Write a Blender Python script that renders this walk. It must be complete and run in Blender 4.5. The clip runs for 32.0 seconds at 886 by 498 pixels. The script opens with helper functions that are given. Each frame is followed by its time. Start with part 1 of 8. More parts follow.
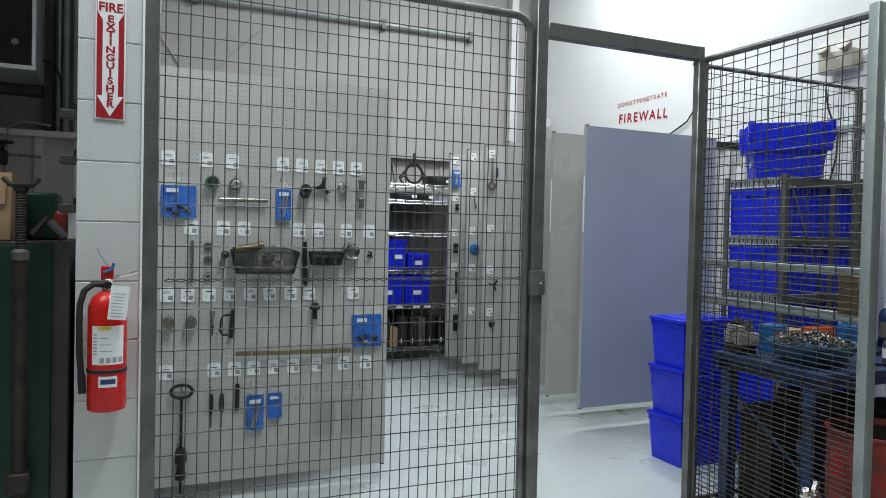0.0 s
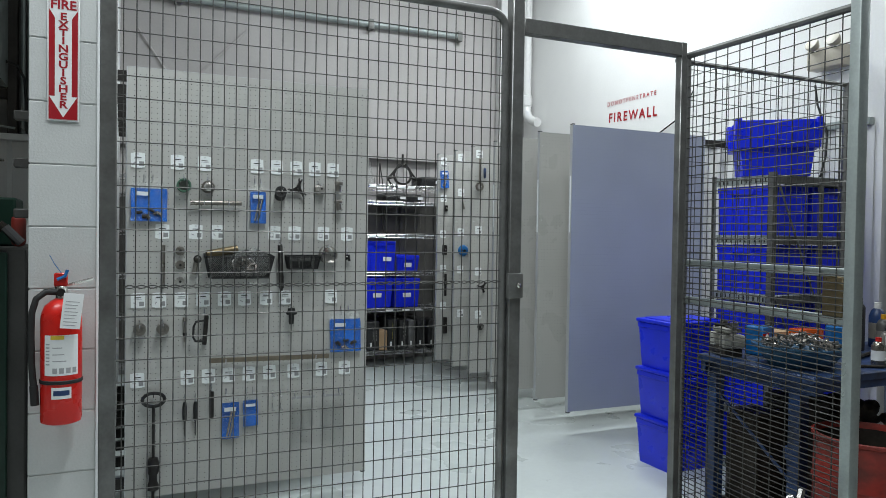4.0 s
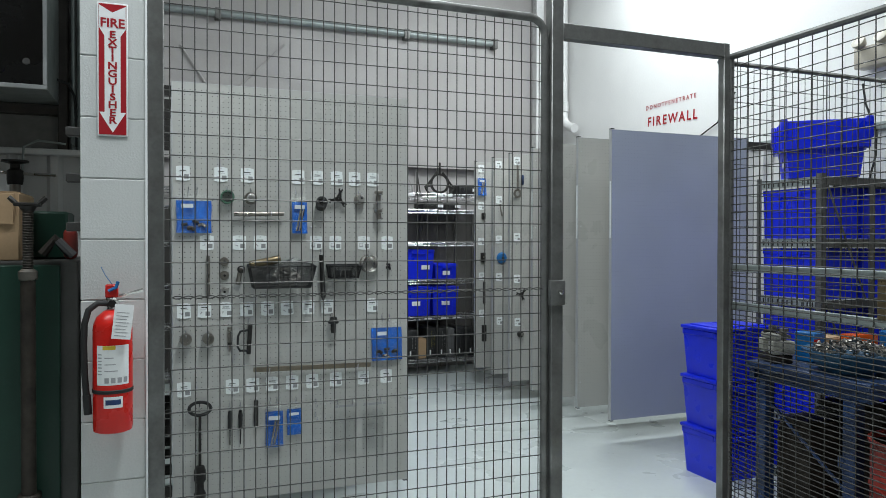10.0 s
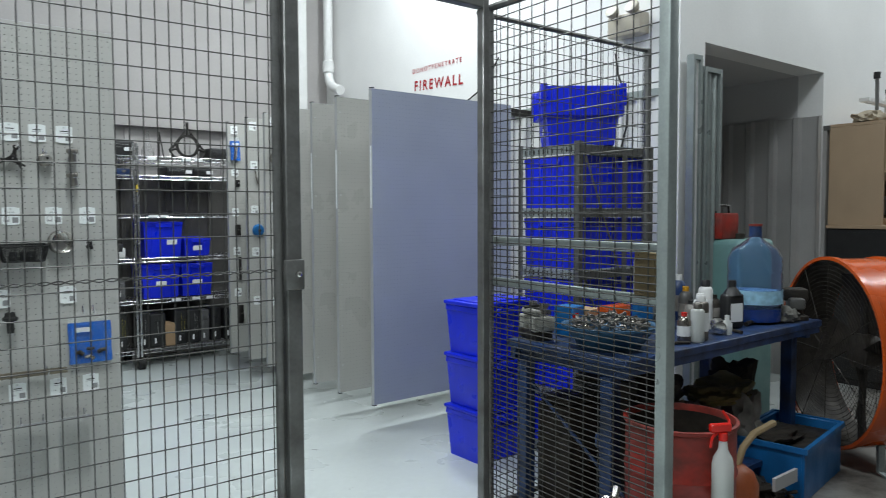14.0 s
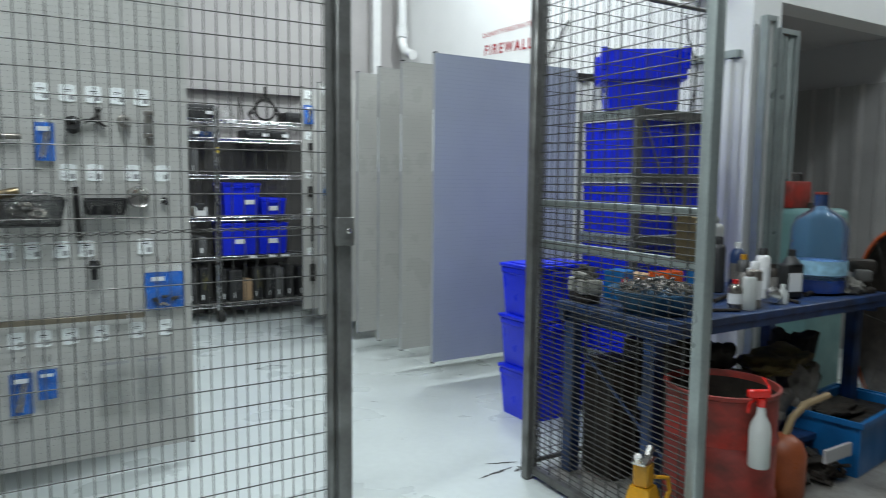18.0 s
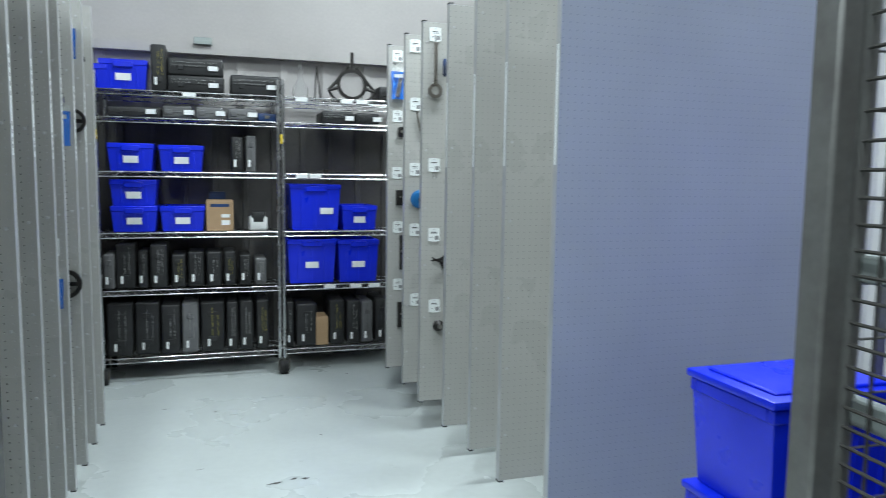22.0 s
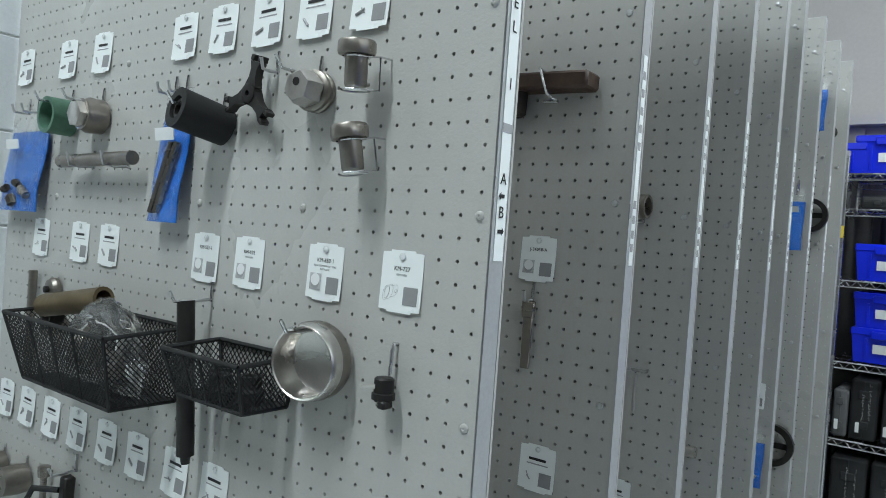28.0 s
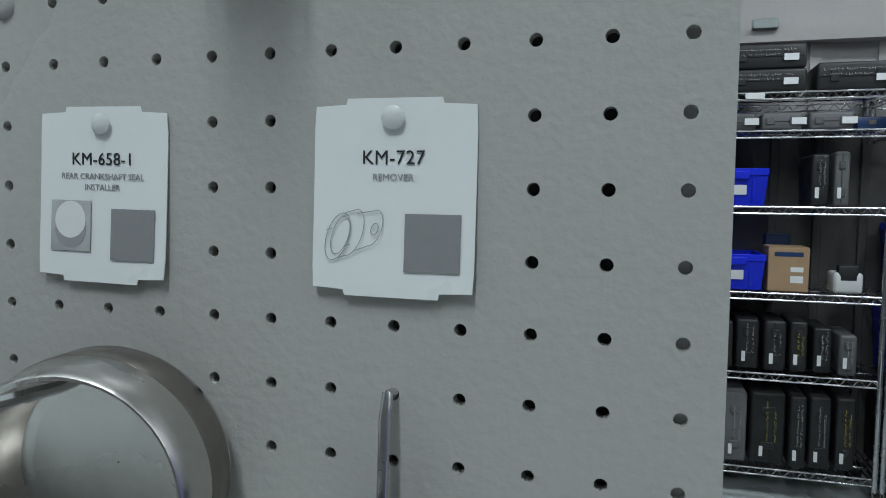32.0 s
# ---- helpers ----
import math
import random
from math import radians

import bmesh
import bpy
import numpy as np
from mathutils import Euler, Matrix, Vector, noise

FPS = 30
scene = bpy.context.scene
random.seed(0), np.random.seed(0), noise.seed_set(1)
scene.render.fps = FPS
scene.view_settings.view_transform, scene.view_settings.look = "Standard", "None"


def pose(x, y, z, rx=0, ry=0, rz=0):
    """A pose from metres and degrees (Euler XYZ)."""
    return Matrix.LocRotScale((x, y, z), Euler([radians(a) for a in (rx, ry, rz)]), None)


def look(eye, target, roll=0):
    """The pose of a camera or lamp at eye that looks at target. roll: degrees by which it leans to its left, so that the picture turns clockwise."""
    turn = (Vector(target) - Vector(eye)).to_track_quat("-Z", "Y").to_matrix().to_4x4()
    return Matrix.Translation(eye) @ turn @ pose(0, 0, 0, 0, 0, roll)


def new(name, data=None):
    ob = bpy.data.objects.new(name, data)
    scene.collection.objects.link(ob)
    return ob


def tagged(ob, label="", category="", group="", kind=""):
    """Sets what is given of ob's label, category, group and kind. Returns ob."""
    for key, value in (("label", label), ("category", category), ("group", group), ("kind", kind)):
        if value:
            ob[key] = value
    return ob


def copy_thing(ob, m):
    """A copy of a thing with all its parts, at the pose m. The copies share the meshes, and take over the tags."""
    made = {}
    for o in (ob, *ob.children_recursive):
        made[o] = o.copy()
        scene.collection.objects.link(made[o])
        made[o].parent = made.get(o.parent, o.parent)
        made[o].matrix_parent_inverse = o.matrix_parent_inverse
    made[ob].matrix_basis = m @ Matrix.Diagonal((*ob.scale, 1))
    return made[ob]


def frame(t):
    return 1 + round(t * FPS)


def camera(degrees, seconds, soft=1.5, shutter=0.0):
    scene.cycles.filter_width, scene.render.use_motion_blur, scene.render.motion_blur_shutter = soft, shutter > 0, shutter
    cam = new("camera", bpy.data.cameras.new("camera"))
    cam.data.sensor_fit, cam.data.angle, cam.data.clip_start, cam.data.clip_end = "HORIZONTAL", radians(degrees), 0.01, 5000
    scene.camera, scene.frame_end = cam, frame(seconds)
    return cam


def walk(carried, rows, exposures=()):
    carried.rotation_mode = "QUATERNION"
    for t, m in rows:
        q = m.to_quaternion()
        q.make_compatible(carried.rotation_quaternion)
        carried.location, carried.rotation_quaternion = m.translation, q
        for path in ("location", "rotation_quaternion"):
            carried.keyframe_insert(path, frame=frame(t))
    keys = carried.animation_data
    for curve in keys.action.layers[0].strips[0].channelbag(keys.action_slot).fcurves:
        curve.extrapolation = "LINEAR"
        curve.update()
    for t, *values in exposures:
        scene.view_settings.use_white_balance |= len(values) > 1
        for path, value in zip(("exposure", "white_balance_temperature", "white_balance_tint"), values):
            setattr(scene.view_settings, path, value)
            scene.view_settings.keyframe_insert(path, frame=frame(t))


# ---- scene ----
cam = camera(63.5, 32.0, 0.8, 0.25)
METRES, EYE, TILT, LEAN, TURN = 5.8, 1.42, 0.0, 0.0, -26.5
PATH = [
    (0, (0.108, -0.137, 1.376), (0.921, 1.69, 1.332), 1.3),
    (0.5, (0.124, -0.132, 1.372), (0.958, 1.685, 1.326), 1.8),
    (1, (0.192, -0.122, 1.389), (1.001, 1.707, 1.371), -0.0),
    (1.5, (0.233, -0.114, 1.383), (1.054, 1.71, 1.411), -0.5),
    (2, (0.242, -0.113, 1.392), (1.054, 1.714, 1.455), -0.8),
    (2.5, (0.234, -0.102, 1.39), (1.049, 1.724, 1.379), 1.1),
    (4.5, (0.239, -0.104, 1.383), (1.052, 1.723, 1.338), 0.8),
    (5, (0.238, -0.107, 1.382), (1.025, 1.731, 1.336), 1.5),
    (5.5, (0.231, -0.095, 1.38), (0.955, 1.769, 1.334), 1.2),
    (6, (0.218, -0.085, 1.387), (0.898, 1.796, 1.342), 2.0),
    (6.5, (0.21, -0.074, 1.381), (0.854, 1.819, 1.341), 1.8),
    (7, (0.209, -0.063, 1.388), (0.83, 1.837, 1.341), 1.5),
    (7.5, (0.211, -0.064, 1.388), (0.844, 1.832, 1.348), 0.5),
    (8, (0.211, -0.067, 1.39), (0.858, 1.825, 1.369), 0.3),
    (8.5, (0.217, -0.073, 1.393), (0.885, 1.812, 1.375), -0.3),
    (9, (0.216, -0.081, 1.389), (0.898, 1.8, 1.372), 0.5),
    (9.5, (0.222, -0.089, 1.391), (0.926, 1.783, 1.373), 0.6),
    (10, (0.221, -0.089, 1.383), (0.942, 1.776, 1.363), 0.1),
    (10.5, (0.224, -0.089, 1.394), (0.953, 1.774, 1.366), 0.7),
    (11, (0.224, -0.088, 1.391), (0.963, 1.77, 1.36), 0.6),
    (11.5, (0.229, -0.08, 1.387), (0.978, 1.774, 1.352), 0.0),
    (12, (0.254, -0.074, 1.383), (0.995, 1.783, 1.343), 0.5),
    (12.5, (0.33, -0.034, 1.384), (0.993, 1.853, 1.333), 1.6),
    (13, (0.412, 0.061, 1.377), (1.064, 1.95, 1.298), -0.2),
    (13.5, (0.514, 0.224, 1.386), (1.459, 1.985, 1.325), 0.9),
    (14, (0.613, 0.272, 1.391), (1.855, 1.836, 1.285), -0.2),
    (14.5, (0.649, 0.283, 1.393), (1.939, 1.809, 1.3), -0.8),
    (15, (0.552, 0.327, 1.394), (1.435, 2.119, 1.316), -0.3),
    (15.5, (0.448, 0.354, 1.389), (1.005, 2.272, 1.286), 0.8),
    (17.5, (0.598, 0.054, 1.39), (1.249, 1.936, 1.204), 1.2),
    (18, (0.67, 0.12, 1.372), (1.725, 1.808, 1.173), 0.6),
    (18.5, (0.736, 0.19, 1.339), (2.066, 1.665, 1.107), -2.1),
    (19, (0.885, 0.342, 1.311), (2.303, 1.726, 1.042), -0.2),
    (19.5, (1.115, 0.536, 1.303), (2.443, 2.023, 1.14), 2.6),
    (20, (1.308, 0.783, 1.301), (2.743, 2.16, 1.093), 2.6),
    (20.5, (1.487, 1.022, 1.314), (2.792, 2.515, 1.049), 1.3),
    (21, (1.686, 1.31, 1.338), (2.585, 3.087, 1.155), 2.1),
    (21.5, (1.849, 1.667, 1.361), (2.706, 3.462, 1.151), 1.8),
    (22, (1.982, 1.919, 1.366), (2.59, 3.814, 1.165), 0.8),
    (22.5, (2.173, 2.197, 1.356), (2.343, 4.179, 1.146), 1.1),
    (23, (2.246, 2.444, 1.354), (2.2, 4.439, 1.23), 2.3),
    (23.5, (2.312, 2.65, 1.37), (1.87, 4.594, 1.208), -0.7),
    (24, (2.33, 2.805, 1.378), (1.498, 4.614, 1.189), 1.7),
    (24.5, (2.313, 2.826, 1.373), (1.239, 4.506, 1.22), 2.6),
    (25, (2.195, 2.861, 1.37), (0.976, 4.441, 1.238), 1.7),
    (25.5, (2.027, 2.909, 1.398), (0.878, 4.545, 1.333), 3.1),
    (26, (1.949, 2.946, 1.414), (0.692, 4.5, 1.343), 4.7),
    (26.5, (1.926, 2.955, 1.405), (0.51, 4.365, 1.395), 3.5),
    (28.5, (1.823, 2.954, 1.435), (0.654, 4.576, 1.402), 4.3),
    (29, (1.784, 3.075, 1.412), (0.432, 4.548, 1.404), 4.1),
    (29.5, (1.73, 3.189, 1.383), (0.292, 4.578, 1.35), 4.7),
    (30, (1.632, 3.231, 1.356), (0.308, 4.73, 1.317), 5.3),
    (30.5, (1.498, 3.274, 1.377), (0.521, 5.016, 1.286), 0.9),
    (31, (1.447, 3.323, 1.365), (0.691, 5.173, 1.295), 2.3),
    (32, (1.411, 3.338, 1.376), (0.857, 5.255, 1.244), 0.7),
]
walk(cam, [(t, look(eye, target, roll)) for t, eye, target, roll in PATH], [(0.0, -0.79, 6480, 10), (13.0, -0.77, 6450, 9), (15.0, -0.55, 6420, 9), (17.5, -0.55, 6400, 8), (18.0, -0.6, 6350, 8), (19.0, -0.18, 6300, 7), (20.0, -0.1, 6250, 7), (22.0, -0.32, 6200, 6), (24.5, -0.06, 6250, 6), (26.0, -0.29, 6300, 7), (29.0, -0.54, 6250, 7), (30.0, -0.66, 6220, 8), (31.0, -1.02, 6200, 8), (32.0, -1.07, 6180, 8)])

# ---- light: ceiling fittings over the aisle and over the shop floor ----
world = bpy.data.worlds.new("world")
scene.world = world
world.use_nodes = True
world.node_tree.nodes["Background"].inputs[0].default_value = (0.9, 0.95, 1.0, 1)
world.node_tree.nodes["Background"].inputs[1].default_value = 0.03


def ceiling_lamp(x, y, z, length, along_y, watts):
    data = bpy.data.lights.new("strip_light", "AREA")
    data.shape, data.energy, data.color = "RECTANGLE", watts, (0.90, 0.975, 1.0)
    data.size, data.size_y = (0.25, length) if along_y else (length, 0.25)
    ob = new("strip_light", data)
    ob.location = (x, y, z)
    return ob


CEIL = 4.9
LAMPS = [(1.15, 1.35, 2.2, True, 205), (2.4, 4.64, 1.2, False, 90), (3.9, 4.9, 1.2, True, 160),
         (4.9, 1.2, 2.0, False, 50), (7.8, 1.0, 2.4, False, 100), (11.0, 1.2, 2.4, False, 140), (-1.4, 1.5, 1.6, False, 130)]
for lx, ly, ll, al, w in LAMPS:
    ceiling_lamp(lx, ly, CEIL - 0.22, ll, al, w)


# ---- materials ----
def mat(name, base, rough=0.5, metal=0.0, vary=0.12, scale=6.0, bump=0.1, bscale=120.0, tint=None, spec=0.5, rvary=0.15, jitter=0.0):
    """A plain surface with large stains, fine grain and relief; jitter: brightness differs from object to object."""
    m = bpy.data.materials.new(name)
    m.use_nodes = True
    nt = m.node_tree
    N, L = nt.nodes, nt.links
    bs = N["Principled BSDF"]
    tc = N.new("ShaderNodeTexCoord")
    big = N.new("ShaderNodeTexNoise")
    big.inputs["Scale"].default_value, big.inputs["Detail"].default_value = scale, 5
    L.new(tc.outputs["Object"], big.inputs["Vector"])
    fine = N.new("ShaderNodeTexNoise")
    fine.inputs["Scale"].default_value, fine.inputs["Detail"].default_value = bscale, 3
    L.new(tc.outputs["Object"], fine.inputs["Vector"])
    ramp = N.new("ShaderNodeMapRange")
    ramp.inputs[1].default_value, ramp.inputs[2].default_value = 0.3, 0.7
    L.new(big.outputs["Fac"], ramp.inputs[0])
    mix = N.new("ShaderNodeMix")
    mix.data_type = "RGBA"
    c2 = tint or tuple(max(0.0, c * (1 - vary * 2)) for c in base)
    mix.inputs[6].default_value, mix.inputs[7].default_value = (*base, 1), (*c2, 1)
    L.new(ramp.outputs[0], mix.inputs[0])
    hsv = N.new("ShaderNodeHueSaturation")
    L.new(mix.outputs[2], hsv.inputs["Color"])
    val = N.new("ShaderNodeMapRange")
    val.inputs[1].default_value, val.inputs[2].default_value = 0.25, 0.75
    val.inputs[3].default_value, val.inputs[4].default_value = 1 - vary * 0.6, 1 + vary * 0.6
    L.new(fine.outputs["Fac"], val.inputs[0])
    if jitter:
        info = N.new("ShaderNodeObjectInfo")
        mul = N.new("ShaderNodeMath")
        mul.operation = "MULTIPLY_ADD"
        mul.inputs[1].default_value, mul.inputs[2].default_value = 2 * jitter, 1 - jitter
        L.new(info.outputs["Random"], mul.inputs[0])
        mm = N.new("ShaderNodeMath")
        mm.operation = "MULTIPLY"
        L.new(mul.outputs[0], mm.inputs[0])
        L.new(val.outputs[0], mm.inputs[1])
        L.new(mm.outputs[0], hsv.inputs["Value"])
    else:
        L.new(val.outputs[0], hsv.inputs["Value"])
    L.new(hsv.outputs["Color"], bs.inputs["Base Color"])
    rr = N.new("ShaderNodeMapRange")
    rr.inputs[1].default_value, rr.inputs[2].default_value = 0.3, 0.7
    rr.inputs[3].default_value, rr.inputs[4].default_value = max(0.03, rough - rvary), min(1.0, rough + rvary)
    L.new(big.outputs["Fac"], rr.inputs[0])
    L.new(rr.outputs[0], bs.inputs["Roughness"])
    bs.inputs["Metallic"].default_value = metal
    bs.inputs["Specular IOR Level"].default_value = spec
    if bump:
        bp = N.new("ShaderNodeBump")
        bp.inputs["Strength"].default_value, bp.inputs["Distance"].default_value = bump, 0.002
        L.new(fine.outputs["Fac"], bp.inputs["Height"])
        L.new(bp.outputs["Normal"], bs.inputs["Normal"])
    return m


def clear_mat(name, color, rough=0.1, trans=0.9, ior=1.3):
    m = bpy.data.materials.new(name)
    m.use_nodes = True
    bs = m.node_tree.nodes["Principled BSDF"]
    bs.inputs["Base Color"].default_value = (*color, 1)
    bs.inputs["Roughness"].default_value = rough
    bs.inputs["Transmission Weight"].default_value = trans
    bs.inputs["IOR"].default_value = ior
    return m


def glow_mat(name, color, power):
    m = bpy.data.materials.new(name)
    m.use_nodes = True
    bs = m.node_tree.nodes["Principled BSDF"]
    bs.inputs["Emission Color"].default_value = (*color, 1)
    bs.inputs["Emission Strength"].default_value = power
    return m


M_wall = mat("white_wall_paint", (0.80, 0.80, 0.79), 0.6, vary=0.04, scale=1.3, bump=0.15, bscale=60)
# base lowered well below white_wall_paint: weaker light here is in the colour
M_backwall = mat("dimmed_back_wall_paint", (0.43, 0.41, 0.40), 0.65, vary=0.06, scale=1.6, bump=0.15, bscale=50)
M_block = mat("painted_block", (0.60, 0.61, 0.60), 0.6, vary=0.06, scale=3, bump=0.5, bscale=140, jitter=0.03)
# lighter copy of painted_block: strong light on the inner face, put into colour
M_blockin = mat("lit_painted_block", (0.80, 0.83, 0.84), 0.5, vary=0.05, scale=3, bump=0.5, bscale=140, jitter=0.03)
M_mortar = mat("painted_mortar", (0.66, 0.67, 0.66), 0.7, vary=0.08, scale=9, bump=0.5)
M_galv = mat("galvanised_steel", (0.21, 0.212, 0.205), 0.45, 0.6, vary=0.14, scale=9, bump=0.12, bscale=90, tint=(0.12, 0.118, 0.112))
M_galvdoor = mat("galvanised_pale_steel", (0.36, 0.40, 0.39), 0.42, 0.5, vary=0.12, scale=7, bump=0.1, bscale=90)
M_wire = mat("mesh_wire", (0.075, 0.073, 0.068), 0.5, 0.4, vary=0.1, scale=20, bump=0)
M_peg = mat("pegboard_paint", (0.47, 0.465, 0.44), 0.34, vary=0.04, scale=2.2, bump=0.25, bscale=230, jitter=0.02)
M_pegblue = mat("blue_grey_panel_paint", (0.36, 0.39, 0.47), 0.42, vary=0.06, scale=2.0, bump=0.2, bscale=230)
M_alu = mat("brushed_aluminium", (0.62, 0.63, 0.64), 0.38, 0.75, vary=0.08, scale=4, bump=0.08, bscale=200)
M_chrome = mat("chrome_wire", (0.62, 0.62, 0.63), 0.22, 1.0, vary=0.06, scale=12, bump=0)
M_black = mat("black_plastic", (0.02, 0.02, 0.021), 0.5, vary=0.15, scale=8, bump=0.35, bscale=260, jitter=0.25)
M_rubber = mat("black_rubber", (0.014, 0.014, 0.014), 0.7, vary=0.1, bump=0.2)
M_caseg = mat("grey_plastic", (0.12, 0.12, 0.122), 0.5, vary=0.1, scale=8, bump=0.3, bscale=260, jitter=0.3)
M_tote = mat("blue_tote_plastic", (0.004, 0.022, 0.72), 0.38, vary=0.08, scale=5, bump=0.15, bscale=300, jitter=0.06)
M_label = mat("white_label", (0.82, 0.83, 0.83), 0.5, vary=0.03, bump=0)
M_ink = mat("black_ink", (0.02, 0.02, 0.022), 0.6, vary=0.05, bump=0)
M_card = mat("cardboard", (0.42, 0.28, 0.16), 0.85, vary=0.08, scale=7, bump=0.25, bscale=90)
M_red = mat("red_enamel", (0.62, 0.018, 0.012), 0.28, vary=0.06, scale=5, bump=0.03)
M_redold = mat("worn_red_drum_paint", (0.36, 0.028, 0.018), 0.5, vary=0.25, scale=11, bump=0.35, bscale=45, tint=(0.13, 0.03, 0.022))
M_sign = mat("red_print", (0.36, 0.008, 0.016), 0.45, vary=0.04, bump=0)
M_green = mat("dark_green_paint", (0.006, 0.042, 0.026), 0.45, vary=0.15, scale=3, bump=0.1)
M_steel = mat("machined_steel", (0.30, 0.275, 0.245), 0.34, 0.9, vary=0.12, scale=14, bump=0.1, bscale=160)
M_steelbright = mat("bright_machined_aluminium", (0.66, 0.64, 0.61), 0.26, 1.0, vary=0.08, scale=10, bump=0.08, bscale=200)
M_steelpale = mat("pale_machined_steel", (0.52, 0.50, 0.47), 0.36, 0.75, vary=0.1, scale=12, bump=0.1, bscale=160)
M_greenring = mat("aged_green_plastic", (0.075, 0.175, 0.115), 0.5, vary=0.2, scale=22, bump=0.15)
M_dark = mat("dark_oxide_steel", (0.035, 0.032, 0.03), 0.45, 0.5, vary=0.2, scale=18, bump=0.15)
M_grime = mat("greasy_iron", (0.045, 0.036, 0.028), 0.6, 0.3, vary=0.3, scale=14, bump=0.5, bscale=60)
M_brass = mat("brass_plate", (0.19, 0.145, 0.08), 0.4, 0.7, vary=0.15, scale=16, bump=0.15)
M_blue = mat("blue_bench_paint", (0.014, 0.05, 0.17), 0.45, vary=0.25, scale=9, bump=0.2, tint=(0.02, 0.025, 0.04))
M_bluebag = mat("blue_plastic_pouch", (0.006, 0.095, 0.40), 0.28, vary=0.12, scale=20, bump=0.5, bscale=45)
M_crate = mat("blue_crate_plastic", (0.01, 0.15, 0.42), 0.42, vary=0.12, scale=6, bump=0.2)
M_orange = mat("orange_enamel", (0.56, 0.085, 0.010), 0.26, vary=0.14, scale=5, bump=0.05)
M_yellow = mat("yellow_enamel", (0.62, 0.30, 0.012), 0.4, vary=0.15, scale=10, bump=0.1)
M_wood = mat("pale_laminate_wood", (0.44, 0.32, 0.21), 0.5, vary=0.06, scale=3, bump=0.05)
M_corr = mat("white_corrugated_sheet", (0.74, 0.74, 0.73), 0.4, 0.1, vary=0.05, scale=1.5, bump=0.05)
M_corrgrey = mat("grey_corrugated_sheet", (0.44, 0.43, 0.42), 0.45, 0.3, vary=0.12, scale=1.7, bump=0.05)
M_soffit = mat("grey_soffit", (0.52, 0.515, 0.52), 0.7, vary=0.05, scale=1.2)
M_pvc = mat("white_pipe", (0.72, 0.72, 0.71), 0.35, vary=0.05, bump=0.02)
M_white = mat("white_plastic", (0.72, 0.72, 0.71), 0.35, vary=0.05, bump=0.03)
M_greencloth = mat("bright_green_plastic", (0.10, 0.55, 0.05), 0.5, vary=0.1)
M_yellowtag = mat("yellow_tag", (0.75, 0.55, 0.05), 0.5, vary=0.05, bump=0)
M_darkglass = mat("dark_glass_screen", (0.012, 0.011, 0.01), 0.25, vary=0.5, scale=4, bump=0)
M_darkframe = mat("dark_grey_frame", (0.075, 0.072, 0.068), 0.5, vary=0.12, scale=6, bump=0.1)
# near-black liner colour stands in for the shade inside the leaf
M_hole = mat("hole_shade_liner", (0.05, 0.05, 0.05), 0.8, vary=0.05, bump=0)
M_diff = glow_mat("lamp_diffuser", (0.93, 0.98, 1.0), 6.0)
M_clear = clear_mat("clear_plastic_film", (0.97, 0.98, 0.98), 0.10, 0.985, 1.10)
M_shell = mat("plain_grey_wall_paint", (0.42, 0.42, 0.41), 0.7, vary=0.08, scale=1.5, bump=0.1)
M_deck = mat("grey_roof_deck", (0.24, 0.24, 0.24), 0.7, vary=0.12, scale=1.2, bump=0.1)
M_edge = mat("painted_steel_edge", (0.48, 0.49, 0.50), 0.38, 0.25, vary=0.08, scale=5, bump=0.08, bscale=200)
M_bottleblue = clear_mat("blue_clear_plastic", (0.66, 0.77, 0.98), 0.05, 0.98, 1.10)
M_milkjug = mat("cloudy_white_plastic", (0.42, 0.42, 0.40), 0.4, vary=0.12, scale=9, bump=0.1)
M_milky = clear_mat("milky_plastic", (0.80, 0.82, 0.80), 0.35, 0.45, 1.25)


